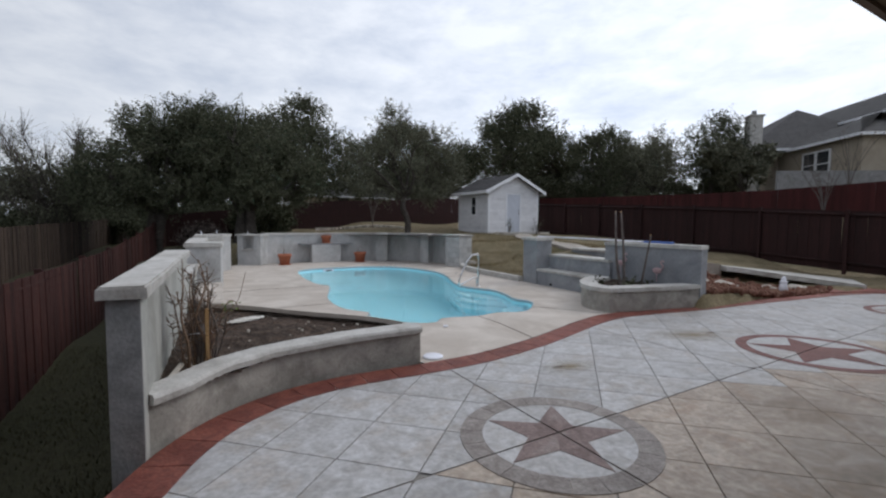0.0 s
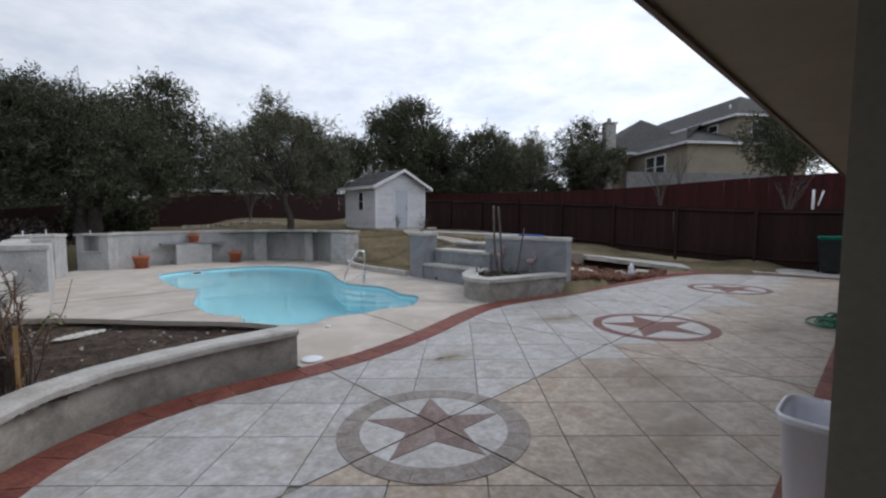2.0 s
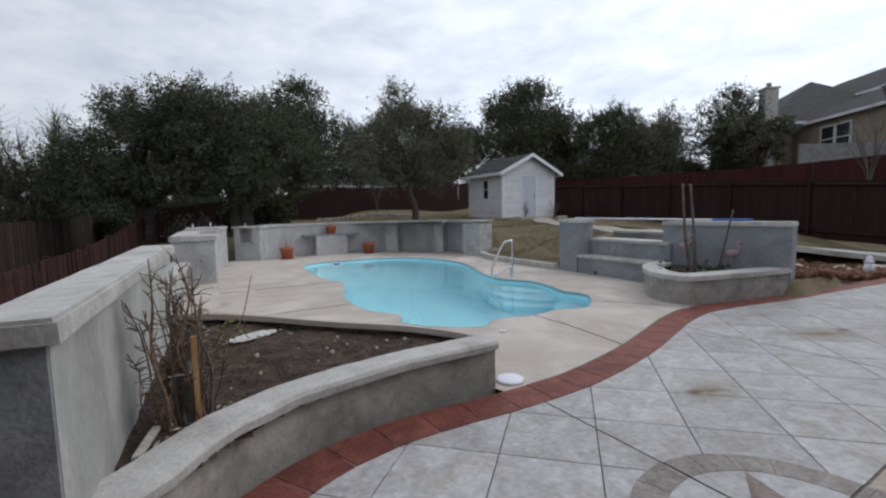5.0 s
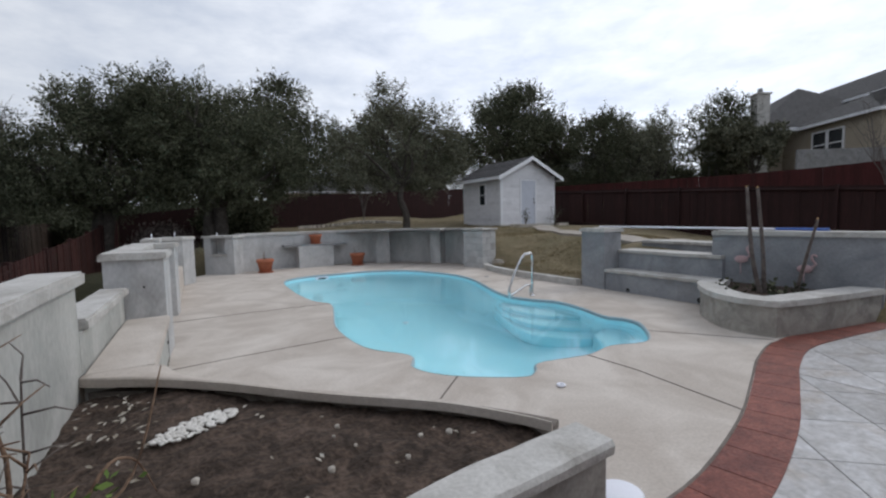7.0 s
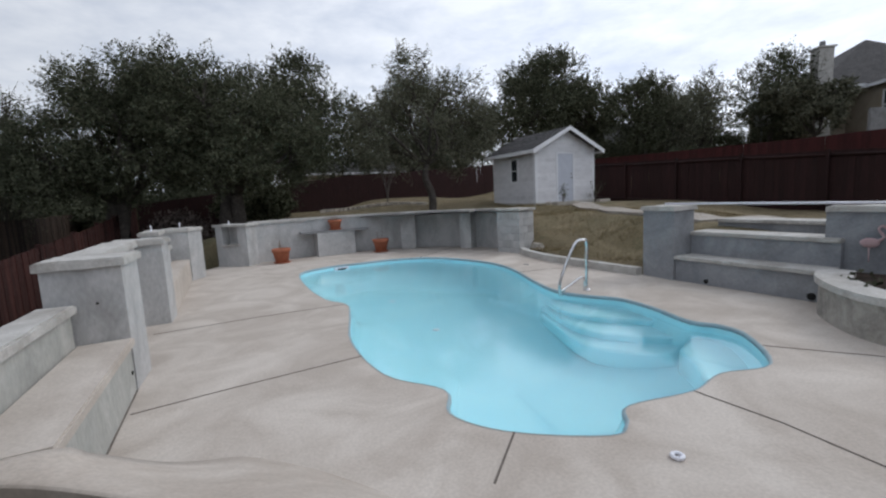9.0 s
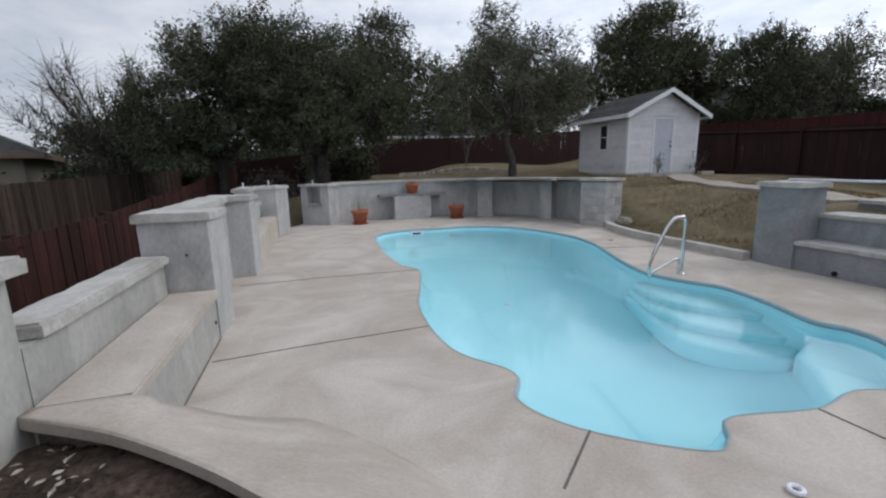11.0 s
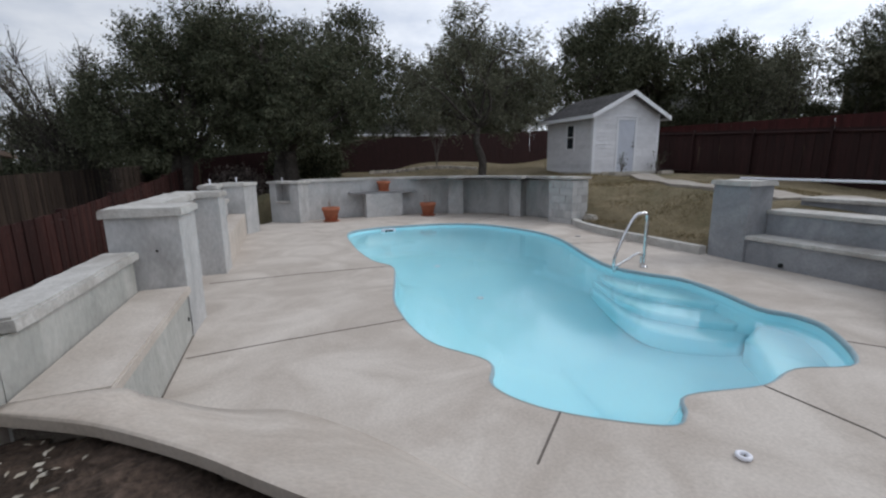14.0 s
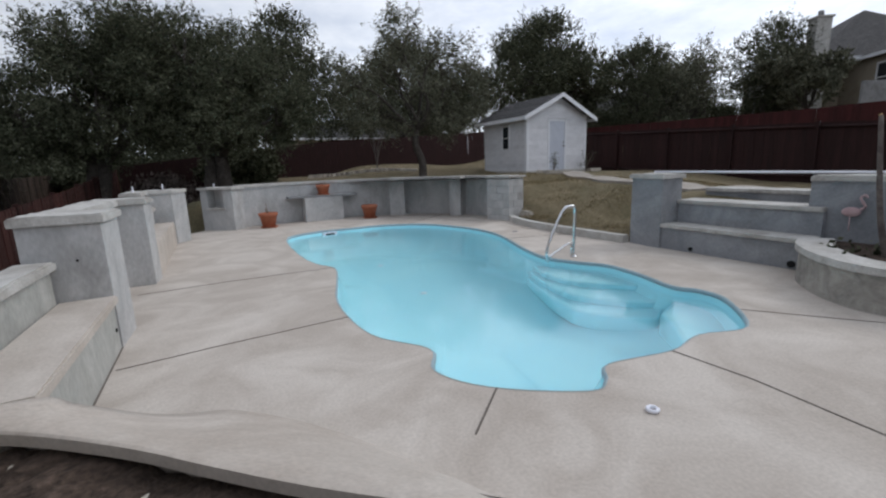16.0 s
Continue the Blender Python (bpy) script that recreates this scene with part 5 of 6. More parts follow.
tree("live_oak", OAK, 1.4, 22.5, [(0, 0, 4.0, 2.7, 2.6, 2.2), (1.9, -0.4, 3.5, 1.8, 1.9, 1.8), (-1.0, -1.0, 4.6, 1.9, 2.0, 1.6), (0.6, -1.2, 2.9, 2.2, 1.4, 1.1), (1.1, 0, 4.9, 1.3, 1.3, 1.15)], (0.28, 1.7), 12, M_LEAF, 0.9, trunks=2, gap=0.22, limbs=70)
tree("live_oak", BENT, 9.3, 21.4, [(0.1, 0, 4.7, 2.4, 2.0, 1.4), (2.1, 0.3, 3.6, 1.7, 1.5, 1.4), (-2.1, 0.2, 3.7, 1.5, 1.4, 1.4), (-0.6, 0, 5.9, 1.6, 1.5, 0.9), (1.6, 0.4, 2.6, 1.7, 1.3, 1.0), (-1.6, 0.2, 2.5, 1.2, 1.0, 0.8)], (0.16, 2.1), 13, M_LEAF2, 0.66, gap=0.29, limbs=60, droop=0.45, bend=[(0, 0, -0.3), (0.05, 0, 0.7), (-0.22, 0.05, 1.5), (-0.1, 0.1, 2.1)])
tree("live_oak", OAK, 24.5, 31.0, [(0, 0, 6.0, 3.8, 3.6, 3.6), (-2.9, 0, 4.4, 3.0, 3.0, 3.2), (2.8, -0.5, 5.2, 3.0, 3.0, 3.2), (0.8, 0, 8.6, 2.2, 2.4, 1.9), (-1.8, 0, 7.6, 1.8, 1.8, 1.6)], (0.3, 2.4), 14, M_LEAF, 0.85, 0.09, limbs=40)
tree("live_oak", OAK, 31.5, 28.0, [(0, 0, 5.0, 2.9, 2.4, 2.8), (1.2, 0, 6.9, 1.9, 1.7, 1.6), (-1.4, 0, 6.4, 1.4, 1.4, 1.4)], (0.22, 2.6), 15, M_LEAF, 0.9, 0.085, gap=0.16, limbs=40)
tree("oak_tree", "thin grey-green oak with bare upper branches", 36.5, 26.0, [(0, 0, 4.6, 3.0, 2.6, 2.4), (-1.8, 0, 3.4, 2.2, 2.2, 2.2), (1.6, 0, 6.2, 1.9, 1.8, 1.7), (-0.8, 0, 6.8, 1.2, 1.2, 1.0)], (0.2, 2.2), 16, M_LEAF2, 0.55, 0.082, gap=0.26, limbs=90)
tree("oak_tree", "grey-green oak beside the hill house", 39.5, 22.5, [(0, 0, 5.2, 2.8, 2.2, 2.7), (-1.6, 0, 3.6, 2.1, 1.8, 2.0), (1.3, 0, 6.8, 1.6, 1.6, 1.4), (1.9, -0.5, 4.4, 1.7, 1.6, 1.5)], (0.2, 2.0), 17, M_LEAF, 0.75, 0.082, gap=0.2, limbs=50)
tree("cedar_tree", "dark sparse cedar in front of the hill house", 33.0, 5.0, [(0, 0, 4.2, 2.4, 2.4, 1.9), (1.5, 0, 3.0, 2.0, 2.0, 1.2), (-1.6, 0.4, 3.0, 1.8, 1.8, 1.2), (0.2, 0, 5.6, 1.2, 1.2, 1.1)], (0.16, 1.6), 18, M_LEAF, 0.7, 0.082, gap=0.25)
tree("live_oak", OAK, 5.2, 31.0, [(0, 0, 5.4, 3.2, 2.6, 2.8), (2.6, 0, 4.2, 2.4, 2.2, 2.4), (-2.6, 0, 4.2, 2.4, 2.2, 2.6), (0.4, 0, 7.4, 1.6, 1.6, 1.5)], (0.26, 2.0), 19, M_LEAF, 0.85, 0.085)
tree("live_oak", OAK, 14.5, 35.0, [(0, 0, 5.4, 3.4, 2.8, 2.8), (-2.8, 0, 4.4, 2.6, 2.2, 2.4), (3.0, 0, 4.6, 2.8, 2.4, 2.6), (1.0, 0, 7.2, 1.8, 1.8, 1.4)], (0.26, 2.0), 20, M_LEAF, 0.85, 0.09)
tree("live_oak", OAK, 20.0, 37.0, [(0, 0, 4.6, 3.2, 2.6, 2.6), (-2.6, 0, 3.6, 2.4, 2.2, 2.2), (2.2, 0, 5.6, 2.0, 2.0, 1.8)], (0.26, 2.0), 25, M_LEAF, 0.85, 0.09, gap=0.16)
tree("live_oak", OAK, 28.6, 31.5, [(0, 0, 4.8, 2.6, 2.4, 2.6), (1.4, 0, 6.2, 1.6, 1.6, 1.5)], (0.24, 2.2), 26, M_LEAF2, 0.75, 0.085, gap=0.2)
tree("oak_tree", "thin grey-green oak with bare upper branches", 34.0, 27.0, [(0, 0, 4.6, 2.4, 2.2, 2.2), (-1.2, 0, 6.0, 1.3, 1.3, 1.3)], (0.2, 2.0), 27, M_LEAF2, 0.6, 0.082, gap=0.25, limbs=60)
tree("live_oak", OAK, -4.0, 40.0, [(0, 0, 3.0, 5.0, 2.4, 3.0), (6.0, 0, 3.0, 4.5, 2.4, 3.0), (-7.0, 0, 2.4, 4.5, 2.4, 2.4)], (0.3, 1.4), 24, M_LEAF, 0.7, 0.12)
tree("live_oak", OAK, 47.0, 34.0, [(0, 0, 5.0, 4.5, 3.0, 3.0), (-5, 0, 4.4, 3.6, 3.0, 2.8)], (0.3, 2.0), 23, M_LEAF2, 0.7, 0.12)
tree("oak_tree", "thin grey-green oak in front of the beige chimney", 37.6, 19.2, [(0, 0, 3.0, 1.6, 1.6, 1.5), (-0.9, 0.9, 4.2, 1.4, 1.4, 1.2), (0.5, -0.6, 4.0, 1.2, 1.2, 1.0)], (0.14, 1.4), 28, M_LEAF2, 0.6, 0.08, gap=0.22, limbs=50)


def fan_tree(x, y, seed):
    """A half-bare tree: stems fanning out from the ground, long fine twigs, few leaves."""
    rnd = np.random.RandomState(seed)
    ob = thing("elm_tree", "half-bare grey-green tree with fine fanned twigs beyond the side fence", "tree", at=(x, y, ground_z(x, y) - 0.1))
    wood, starts, ways = bmesh.new(), [], []
    for k in range(15):
        h, out = rnd.uniform(3.0, 5.6), rnd.uniform(-2.9, 1.0)
        dy = rnd.uniform(-1.0, 1.0)
        line = spline([(0.03 * out, 0, 0), (0.25 * out, 0.3 * dy, 0.36 * h), (0.62 * out, 0.7 * dy, 0.72 * h), (out, dy, h)], 6)
        part("stem", tube(line, 0.055, 0.008, 6), M_BARK, ob)
        for p in line[5:]:
            p = np.array(p)
            for j in range(9):
                w = np.array((0.35 * out, 0.3 * dy, 1.6)) * 0.35 + rnd.normal(0, 0.42, 3)
                w *= rnd.uniform(0.5, 1.2) / np.linalg.norm(w)
                mid = p + w * 0.5 + rnd.normal(0, 0.05, 3)
                stick(wood, (p, mid, p + w), 0.012, 0.004)
                if rnd.rand() < 0.50 - 0.085 * p[2]:
                    starts.append(mid)
                    ways.append(w * 0.7)
                    starts.append(p + rnd.normal(0, 0.2, 3))
                    ways.append(w * 0.6)
    tagged(part("brushwood", wood, M_BARK, ob), kind="stuff")
    cw = new("crown", sprays_mesh("crown", np.array(starts), np.array(ways), 16, 0.034, rnd, M_LEAF2))
    cw.parent = ob


fan_tree(-5.5, 24.0, 21)


def shrub(name, label, x, y, r, h, seed, m=None):
    rnd = np.random.RandomState(seed)
    ob = thing(name, label, "shrub", at=(x, y, ground_z(x, y) - 0.05))
    lb = bmesh.new()
    cs = []
    for k in range(14):
        a, q = rnd.uniform(0, 6.28), rnd.uniform(0.3, 1.0)
        tube([(0.1 * math.cos(a), 0.1 * math.sin(a), 0), (q * r * math.cos(a), q * r * math.sin(a), h * rnd.uniform(0.5, 1.0))], 0.02, 0.006, 5, lb)
    part("stems", lb, M_BARK, ob)
    for k in range(int(90 * r * h)):
        u = rnd.normal(0, 1, 3)
        u /= np.linalg.norm(u)
        cs.append((u[0] * r * rnd.uniform(0.5, 1), u[1] * r * rnd.uniform(0.5, 1), h * (0.5 + 0.5 * u[2] * rnd.uniform(0.5, 1.05))))
    f = new("foliage", leaves_mesh("foliage", cs, 26, 0.16, 0.07, rnd, m or M_LEAF))
    f.parent = ob


for i, (x, y, r, h) in enumerate(((3.1, 24.6, 1.0, 1.5), (-3.0, 30.5, 2.2, 2.5), (-6.2, 31.0, 2.2, 2.4), (-0.3, 30.0, 1.9, 2.3), (1.9, 26.3, 1.2, 1.7), (-7.0, 25.0, 1.6, 1.8), (-8.5, 20.0, 1.6, 1.5), (27.5, 22.5, 1.6, 1.7), (33.0, 24.0, 2.4, 2.2), (41.0, 28.0, 3.0, 3.4), (38.0, 32.0, 3.0, 3.4), (34.0, 34.0, 3.0, 3.2), (44.0, 24.0, 2.6, 3.2), (30.0, 36.0, 3.0, 3.0))):
    shrub("shrub", "dark evergreen undergrowth beneath the oaks", x, y, r, h, 40 + i)
shrub("shrub", "grey-pink twiggy shrub under the oaks by the fence corner", -0.3, 23.2, 1.1, 1.2, 60, M_DRYLEAF)

# ---- loose things ----


def handrail():
    ob = thing("pool_handrail", "bent stainless steel handrail at the pool steps", "handrail")
    pts = spline([(5.46, 9.26, 0.0), (5.46, 9.26, 0.24), (5.76, 9.28, 0.74), (5.93, 9.27, 0.82), (6.02, 9.27, 0.76), (6.02, 9.27, 0.45), (6.02, 9.27, 0.0)], 6)
    part("rail", tube(pts, 0.024, sides=12), M_CHROME, ob)
    part("brace", tube(spline([(5.46, 9.26, 0.06), (5.72, 9.28, 0.15), (5.90, 9.28, 0.22), (5.97, 9.28, 0.18), (5.98, 9.28, 0.0)], 5), 0.02, sides=10), M_CHROME, ob)
    for x in (6.02,):
        part("escutcheon", lathe([(0.06, 0.0), (0.06, 0.012), (0.035, 0.03)], 16, at=(x, 9.27, 0.0)), M_CHROME, ob)


handrail()


def flower_pot(x, y, z, r, h, label):
    ob = thing("flower_pot", label, "pot", "terracotta pots", at=(x, y, z))
    part("saucer", lathe([(r * 0.85, 0.0), (r * 0.98, 0.03), (r * 0.94, 0.035), (r * 0.8, 0.012)], 28), M_CLAY, ob)
    part("body", lathe([(r * 0.66, 0.014), (r * 0.92, h * 0.78), (r * 1.02, h * 0.79), (r * 1.04, h), (r * 0.93, h), (r * 0.88, h * 0.86)], 28), M_CLAY, ob)
    part("soil", lathe([(r * 0.88, h * 0.80), (r * 0.89, h * 0.86), (0.002, h * 0.88)], 20), M_SOIL, ob)
    bm = bmesh.new()
    rnd = random.Random(int(x * 100))
    for k in range(5):
        a = rnd.uniform(0, 6.28)
        tube([(0.3 * r * math.cos(a), 0.3 * r * math.sin(a), h * 0.85), (0.6 * r * math.cos(a), 0.6 * r * math.sin(a), h + rnd.uniform(0.08, 0.3))], 0.006, 0.003, 5, bm)
    part("dry_stem", bm, M_TWIG, ob)


flower_pot(2.36, 16.88, 0.0, 0.24, 0.40, "terracotta pot on a saucer with dry stems, standing on the deck")
flower_pot(5.28, 16.95, 0.0, 0.24, 0.40, "terracotta pot on a saucer with dry stems, standing on the deck")
flower_pot(4.05, 17.50, 0.76, 0.20, 0.30, "terracotta pot standing on the grey slab shelf")


def flamingo(x, y, z, s, flip):
    """A plain pink bird ornament on the wall, one mesh."""
    m = pose(x, y, z, 0, 0, 99) @ Matrix.Diagonal((flip * s, s, s, 1))
    bm = bmesh.new()
    sp = bmesh.ops.create_uvsphere(bm, u_segments=14, v_segments=9, radius=0.1)
    bmesh.ops.transform(bm, matrix=Matrix.Diagonal((1.35, 0.30, 0.85, 1)), verts=sp["verts"])
    tube(spline([(0.10, 0, 0.03), (0.17, 0, 0.10), (0.13, 0, 0.18), (0.10, 0, 0.25), (0.15, 0, 0.30), (0.19, 0, 0.26)], 5), 0.024, 0.018, 8, bm)
    tube([(-0.01, 0, -0.06), (0.0, 0, -0.34)], 0.009, 0.009, 6, bm)
    bmesh.ops.transform(bm, matrix=m, verts=list(bm.verts))
    bmesh.ops.recalc_face_normals(bm, faces=list(bm.faces))
    tagged(part("flamingo_ornament", bm, M_PINK), "pale pink flamingo ornament against the plastered wall", "ornament", "wall ornaments")


flamingo(8.13, 6.60, 0.76, 0.72, -1)
flamingo(8.27, 5.80, 0.66, 0.72, -1)


def cut_stalks():
    ob = thing("bare_stalks", "bare cut stalks leaning in the round planter", "plant", at=(0, 0, 0))
    for a, b, c, r0, r1 in (((7.45, 6.02, 0.3), (7.42, 6.14, 0.9), (7.5, 6.27, 1.9), 0.036, 0.02), ((7.5, 6.0, 0.3), (7.52, 6.05, 1.0), (7.5, 6.13, 1.88), 0.032, 0.02), ((7.55, 5.66, 0.3), (7.54, 5.56, 0.8), (7.5, 5.42, 1.42), 0.028, 0.015)):
        st = part("stalk", tube(spline([a, b, c], 5), r0, r1, 8), M_STALK, ob)
        part("cut_end", tube([c, (c[0], c[1] + 0.01, c[2] + 0.012)], r1 * 0.95, r1 * 0.9, 8), M_STAKE, st)
    rnd = np.random.RandomState(5)
    cs = [(rnd.uniform(6.9, 8.1), rnd.uniform(5.5, 6.5), 0.40) for _ in range(10)]
    tuft = new("groundcover", leaves_mesh("groundcover", cs, 20, 0.06, 0.045, rnd, M_LEAF))
    tuft.parent = ob
    tuft["kind"] = "stuff"


M_STALK = mat("grey_stalk_bark", (0.10, 0.08, 0.075), (0.17, 0.145, 0.13), 0.9, 8, 50, 0.5, contrast=0.2)
cut_stalks()


def rose_canes():
    ob = thing("rose_bush", "bare thorny rose canes tied to a stake in the front planter", "shrub")
    rnd = random.Random(9)

    def clamp(q):
        return (max(q[0], -0.40), q[1], q[2])

    for k in range(28):
        thick = k < 8
        bx, by = -0.17 + rnd.uniform(-0.14, 0.14), 4.42 + rnd.uniform(-0.20, 0.24)
        h = rnd.uniform(0.75, 1.05) if thick else rnd.uniform(0.35, 0.95)
        a, l = rnd.uniform(0, 6.28), rnd.uniform(0.01, 0.10) if thick else rnd.uniform(0.04, 0.22)
        p = [(bx, by, 0.28)]
        for s in (0.25, 0.5, 0.75, 1.0):
            p.append((bx + l * s * math.cos(a) + rnd.uniform(-0.05, 0.05), by + l * s * math.sin(a) + rnd.uniform(-0.055, 0.055), 0.28 + h * s))
        p = [clamp(q) for q in p]
        cane = part("cane", tube(spline(p, 3), rnd.uniform(0.012, 0.019) if thick else rnd.uniform(0.005, 0.008), 0.003, 6), M_TWIG if k % 2 else M_STALK, ob)
        bm = bmesh.new()
        for j in range(11):
            q = rnd.randint(1, 3)
            s = Vector(p[q]).lerp(Vector(p[q + 1]), rnd.random())
            aa, ln = rnd.uniform(0, 6.28), rnd.uniform(0.05, 0.15)
            e = s + Vector((ln * math.cos(aa), ln * math.sin(aa), rnd.uniform(-0.02, 0.11)))
            m = s.lerp(e, 0.5) + Vector((rnd.uniform(-0.02, 0.02), rnd.uniform(-0.02, 0.02), 0.012))
            tube([clamp(s), clamp(m), clamp(e)], 0.004, 0.0015, 4, bm)
        tagged(part("twig_spray", bm, M_TWIG if k % 3 else M_STALK, cane), kind="stuff")
    for pts in ([(-0.12, 4.45, 0.3), (0.02, 4.5, 0.72), (0.16, 4.55, 0.86), (0.24, 4.6, 1.14)], [(-0.15, 4.5, 0.3), (0.05, 4.62, 0.8), (0.14, 4.7, 0.84), (0.2, 4.72, 0.7)], [(-0.2, 4.4, 0.3), (-0.22, 4.3, 0.8), (-0.26, 4.22, 1.1)]):
        part("cane", tube(spline(pts, 5), 0.008, 0.002, 6), M_TWIG, ob)
    rr = np.random.RandomState(3)
    lf = new("new_leaves", leaves_mesh("new_leaves", [(0.12, 4.55, 0.84), (0.06, 4.6, 0.80)], 9, 0.035, 0.022, rr, M_LEAF3))
    lf.parent = ob
    part("stake", box(-0.113, -0.085, 4.286, 4.310, 0.1, 0.86, 0.003), M_STAKE, ob, "pale new wooden stake")
    part("trunk_stub", tube([(-0.16, 4.44, 0.2), (-0.15, 4.42, 0.72)], 0.035, 0.03, 8), M_STALK, ob)
    part("tie", tube([(-0.24, 4.40, 0.62), (-0.05, 4.37, 0.63)], 0.005, 0.005, 5), M_PLASTIC, ob)


rose_canes()


def soil_litter():
    rnd = np.random.RandomState(8)
    pts = []
    while len(pts) < 110:
        x, y = rnd.uniform(-0.35, 2.0), rnd.uniform(3.8, 6.8)
        if inside(x, y, grow(soil_poly, -0.1)) and (rnd.rand() < 0.05 or x < 0.15 and (y > 6.0 or y < 4.6)):
            pts.append((x, y, 0.375))
    v, f = [], []
    for x, y, z in pts:
        a, s = rnd.uniform(0, 6.28), rnd.uniform(0.012, 0.034)
        u, w = np.array([math.cos(a), math.sin(a), rnd.uniform(-0.3, 0.3)]) * s, np.array([-math.sin(a), math.cos(a), rnd.uniform(-0.2, 0.5)]) * s * 0.4
        n = len(v)
        c = np.array((x, y, z))
        v += [tuple(c - u), tuple(c + w), tuple(c + u), tuple(c - w + (0, 0, 0.006))]
        f.append((n, n + 1, n + 2, n + 3))
    me = bpy.data.meshes.new("leaf_litter")
    me.from_pydata(v, [], f)
    me.materials.append(M_LITTER)
    tagged(new("leaf_litter", me), "pale dry leaves scattered over the soil", "leaves", kind="stuff")
    for k in range(9):
        x, y = ((0.95, 5.35), (1.0, 5.45), (0.85, 5.05), (1.02, 5.2), (1.35, 5.1), (1.5, 5.05), (0.7, 4.9), (1.2, 4.95), (0.3, 5.3))[k]
        pebble = bmesh.new()
        bmesh.ops.create_icosphere(pebble, subdivisions=2, radius=0.011 + 0.004 * (k % 3))
        rough(pebble, 0.006, 40)
        bmesh.ops.translate(pebble, verts=list(pebble.verts), vec=(x, y, 0.385))
        tagged(part("pebble", pebble, M_PALEROCK), "small white pebble on the planter's soil", "stone", "white pebbles")
    shell = bmesh.new()
    for k in range(260):
        a, r = rnd.uniform(0, 6.28), math.sqrt(rnd.rand())
        sb = bmesh.ops.create_icosphere(shell, subdivisions=1, radius=rnd.uniform(0.008, 0.02))
        t = Matrix.Translation((0.32 + 0.21 * r * math.cos(a) + 0.05 * r * math.sin(a), 5.89 + 0.13 * r * math.sin(a) + 0.06 * r * math.cos(a), 0.395)) @ Matrix.Diagonal((1, 1, 0.5, 1))
        bmesh.ops.transform(shell, matrix=t, verts=sb["verts"])
    tagged(part("crushed_mortar", shell, M_MORTAR), "patch of crushed white mortar on the soil", "rubble", kind="stuff")
    tagged(part("wood_scrap", box(-0.02, 0.02, -0.14, 0.14, -0.012, 0.012, 0.004, m=pose(-0.33, 4.14, 0.385, 4, 0, -13)), M_PALEROCK), "pale broken wood scrap lying on the soil", "scrap")


M_MORTAR = mat("white_crushed_mortar", (0.58, 0.55, 0.51), (0.70, 0.68, 0.64), 0.95, 9, 60, 0.3, contrast=0.12)
M_LITTER = mat("dry_leaf", (0.30, 0.26, 0.20), (0.48, 0.45, 0.40), 0.9, 9, 60, 0.1, contrast=0.2)
soil_litter()

# small fittings on the deck
lid = tagged(part("skimmer_lid", lathe([(0.125, 0.0), (0.125, 0.014), (0.11, 0.022), (0.03, 0.026)], 32, at=(2.30, 4.56, 0.004)), M_PLASTIC), "round white plastic skimmer lid in the deck", "lid")
ring = bmesh.new()
ring_pts = [(3.17 + 0.03 * math.cos(a), 5.82 + 0.03 * math.sin(a), 0.014) for a in np.linspace(0, 2 * math.pi, 25)]
tube(ring_pts, 0.013, sides=8, bm=ring)
tagged(part("ring_fitting", ring, M_PLASTIC), "small white plastic ring lying on the deck", "fitting")
tagged(part("deck_drain", lathe([(0.06, 0.0), (0.06, 0.006), (0.04, 0.008)], 20, at=(6.9, 11.9, 0.002)), M_BARE), "small round grey deck drain cover", "drain")

pole = thing("pool_pole", "long white pool pole with a blue handle, resting on the copings", "pole")
part("tube", tube([(8.05, 9.35, 1.275), (8.42, 6.25, 1.25)], 0.018, sides=10), M_PLASTIC, pole)
part("grip", tube([(8.42, 6.25, 1.25), (8.5, 5.6, 1.247)], 0.022, sides=10), M_BLUE, pole)


def waste_bin():
    ob = thing("waste_bin", "tapered white plastic waste bin standing on the red border", "bin", at=(2.93, 0.20, 0.097))
    bm = bmesh.new()
    rings = []
    for s, z in ((0.76, 0.0), (0.78, 0.01), (0.98, 0.53), (1.05, 0.53), (1.06, 0.57), (1.0, 0.575), (0.96, 0.53), (0.76, 0.03)):
        ring_v = []
        for k in range(24):
            a = 2 * math.pi * k / 24
            cx = math.copysign(abs(math.cos(a)) ** 0.45, math.cos(a)) * 0.19 * s
            cy = math.copysign(abs(math.sin(a)) ** 0.45, math.sin(a)) * 0.14 * s
            ring_v.append(bm.verts.new((cx, cy, z)))
        rings.append(ring_v)
    for a, b in zip(rings, rings[1:]):
        for k in range(24):
            bm.faces.new((a[k], a[(k + 1) % 24], b[(k + 1) % 24], b[k])).smooth = True
    bm.faces.new(rings[0][::-1])
    bm.faces.new(rings[-1])
    bmesh.ops.recalc_face_normals(bm, faces=list(bm.faces))
    part("bucket", bm, M_PLASTIC, ob)
    lip = [(math.copysign(abs(math.cos(a)) ** 0.45, math.cos(a)) * 0.202, math.copysign(abs(math.sin(a)) ** 0.45, math.sin(a)) * 0.149, 0.566) for a in np.linspace(0, 2 * math.pi, 33)]
    part("rim", tube(lip, 0.011, sides=8), M_PLASTIC, ob, "rolled rim")


waste_bin()


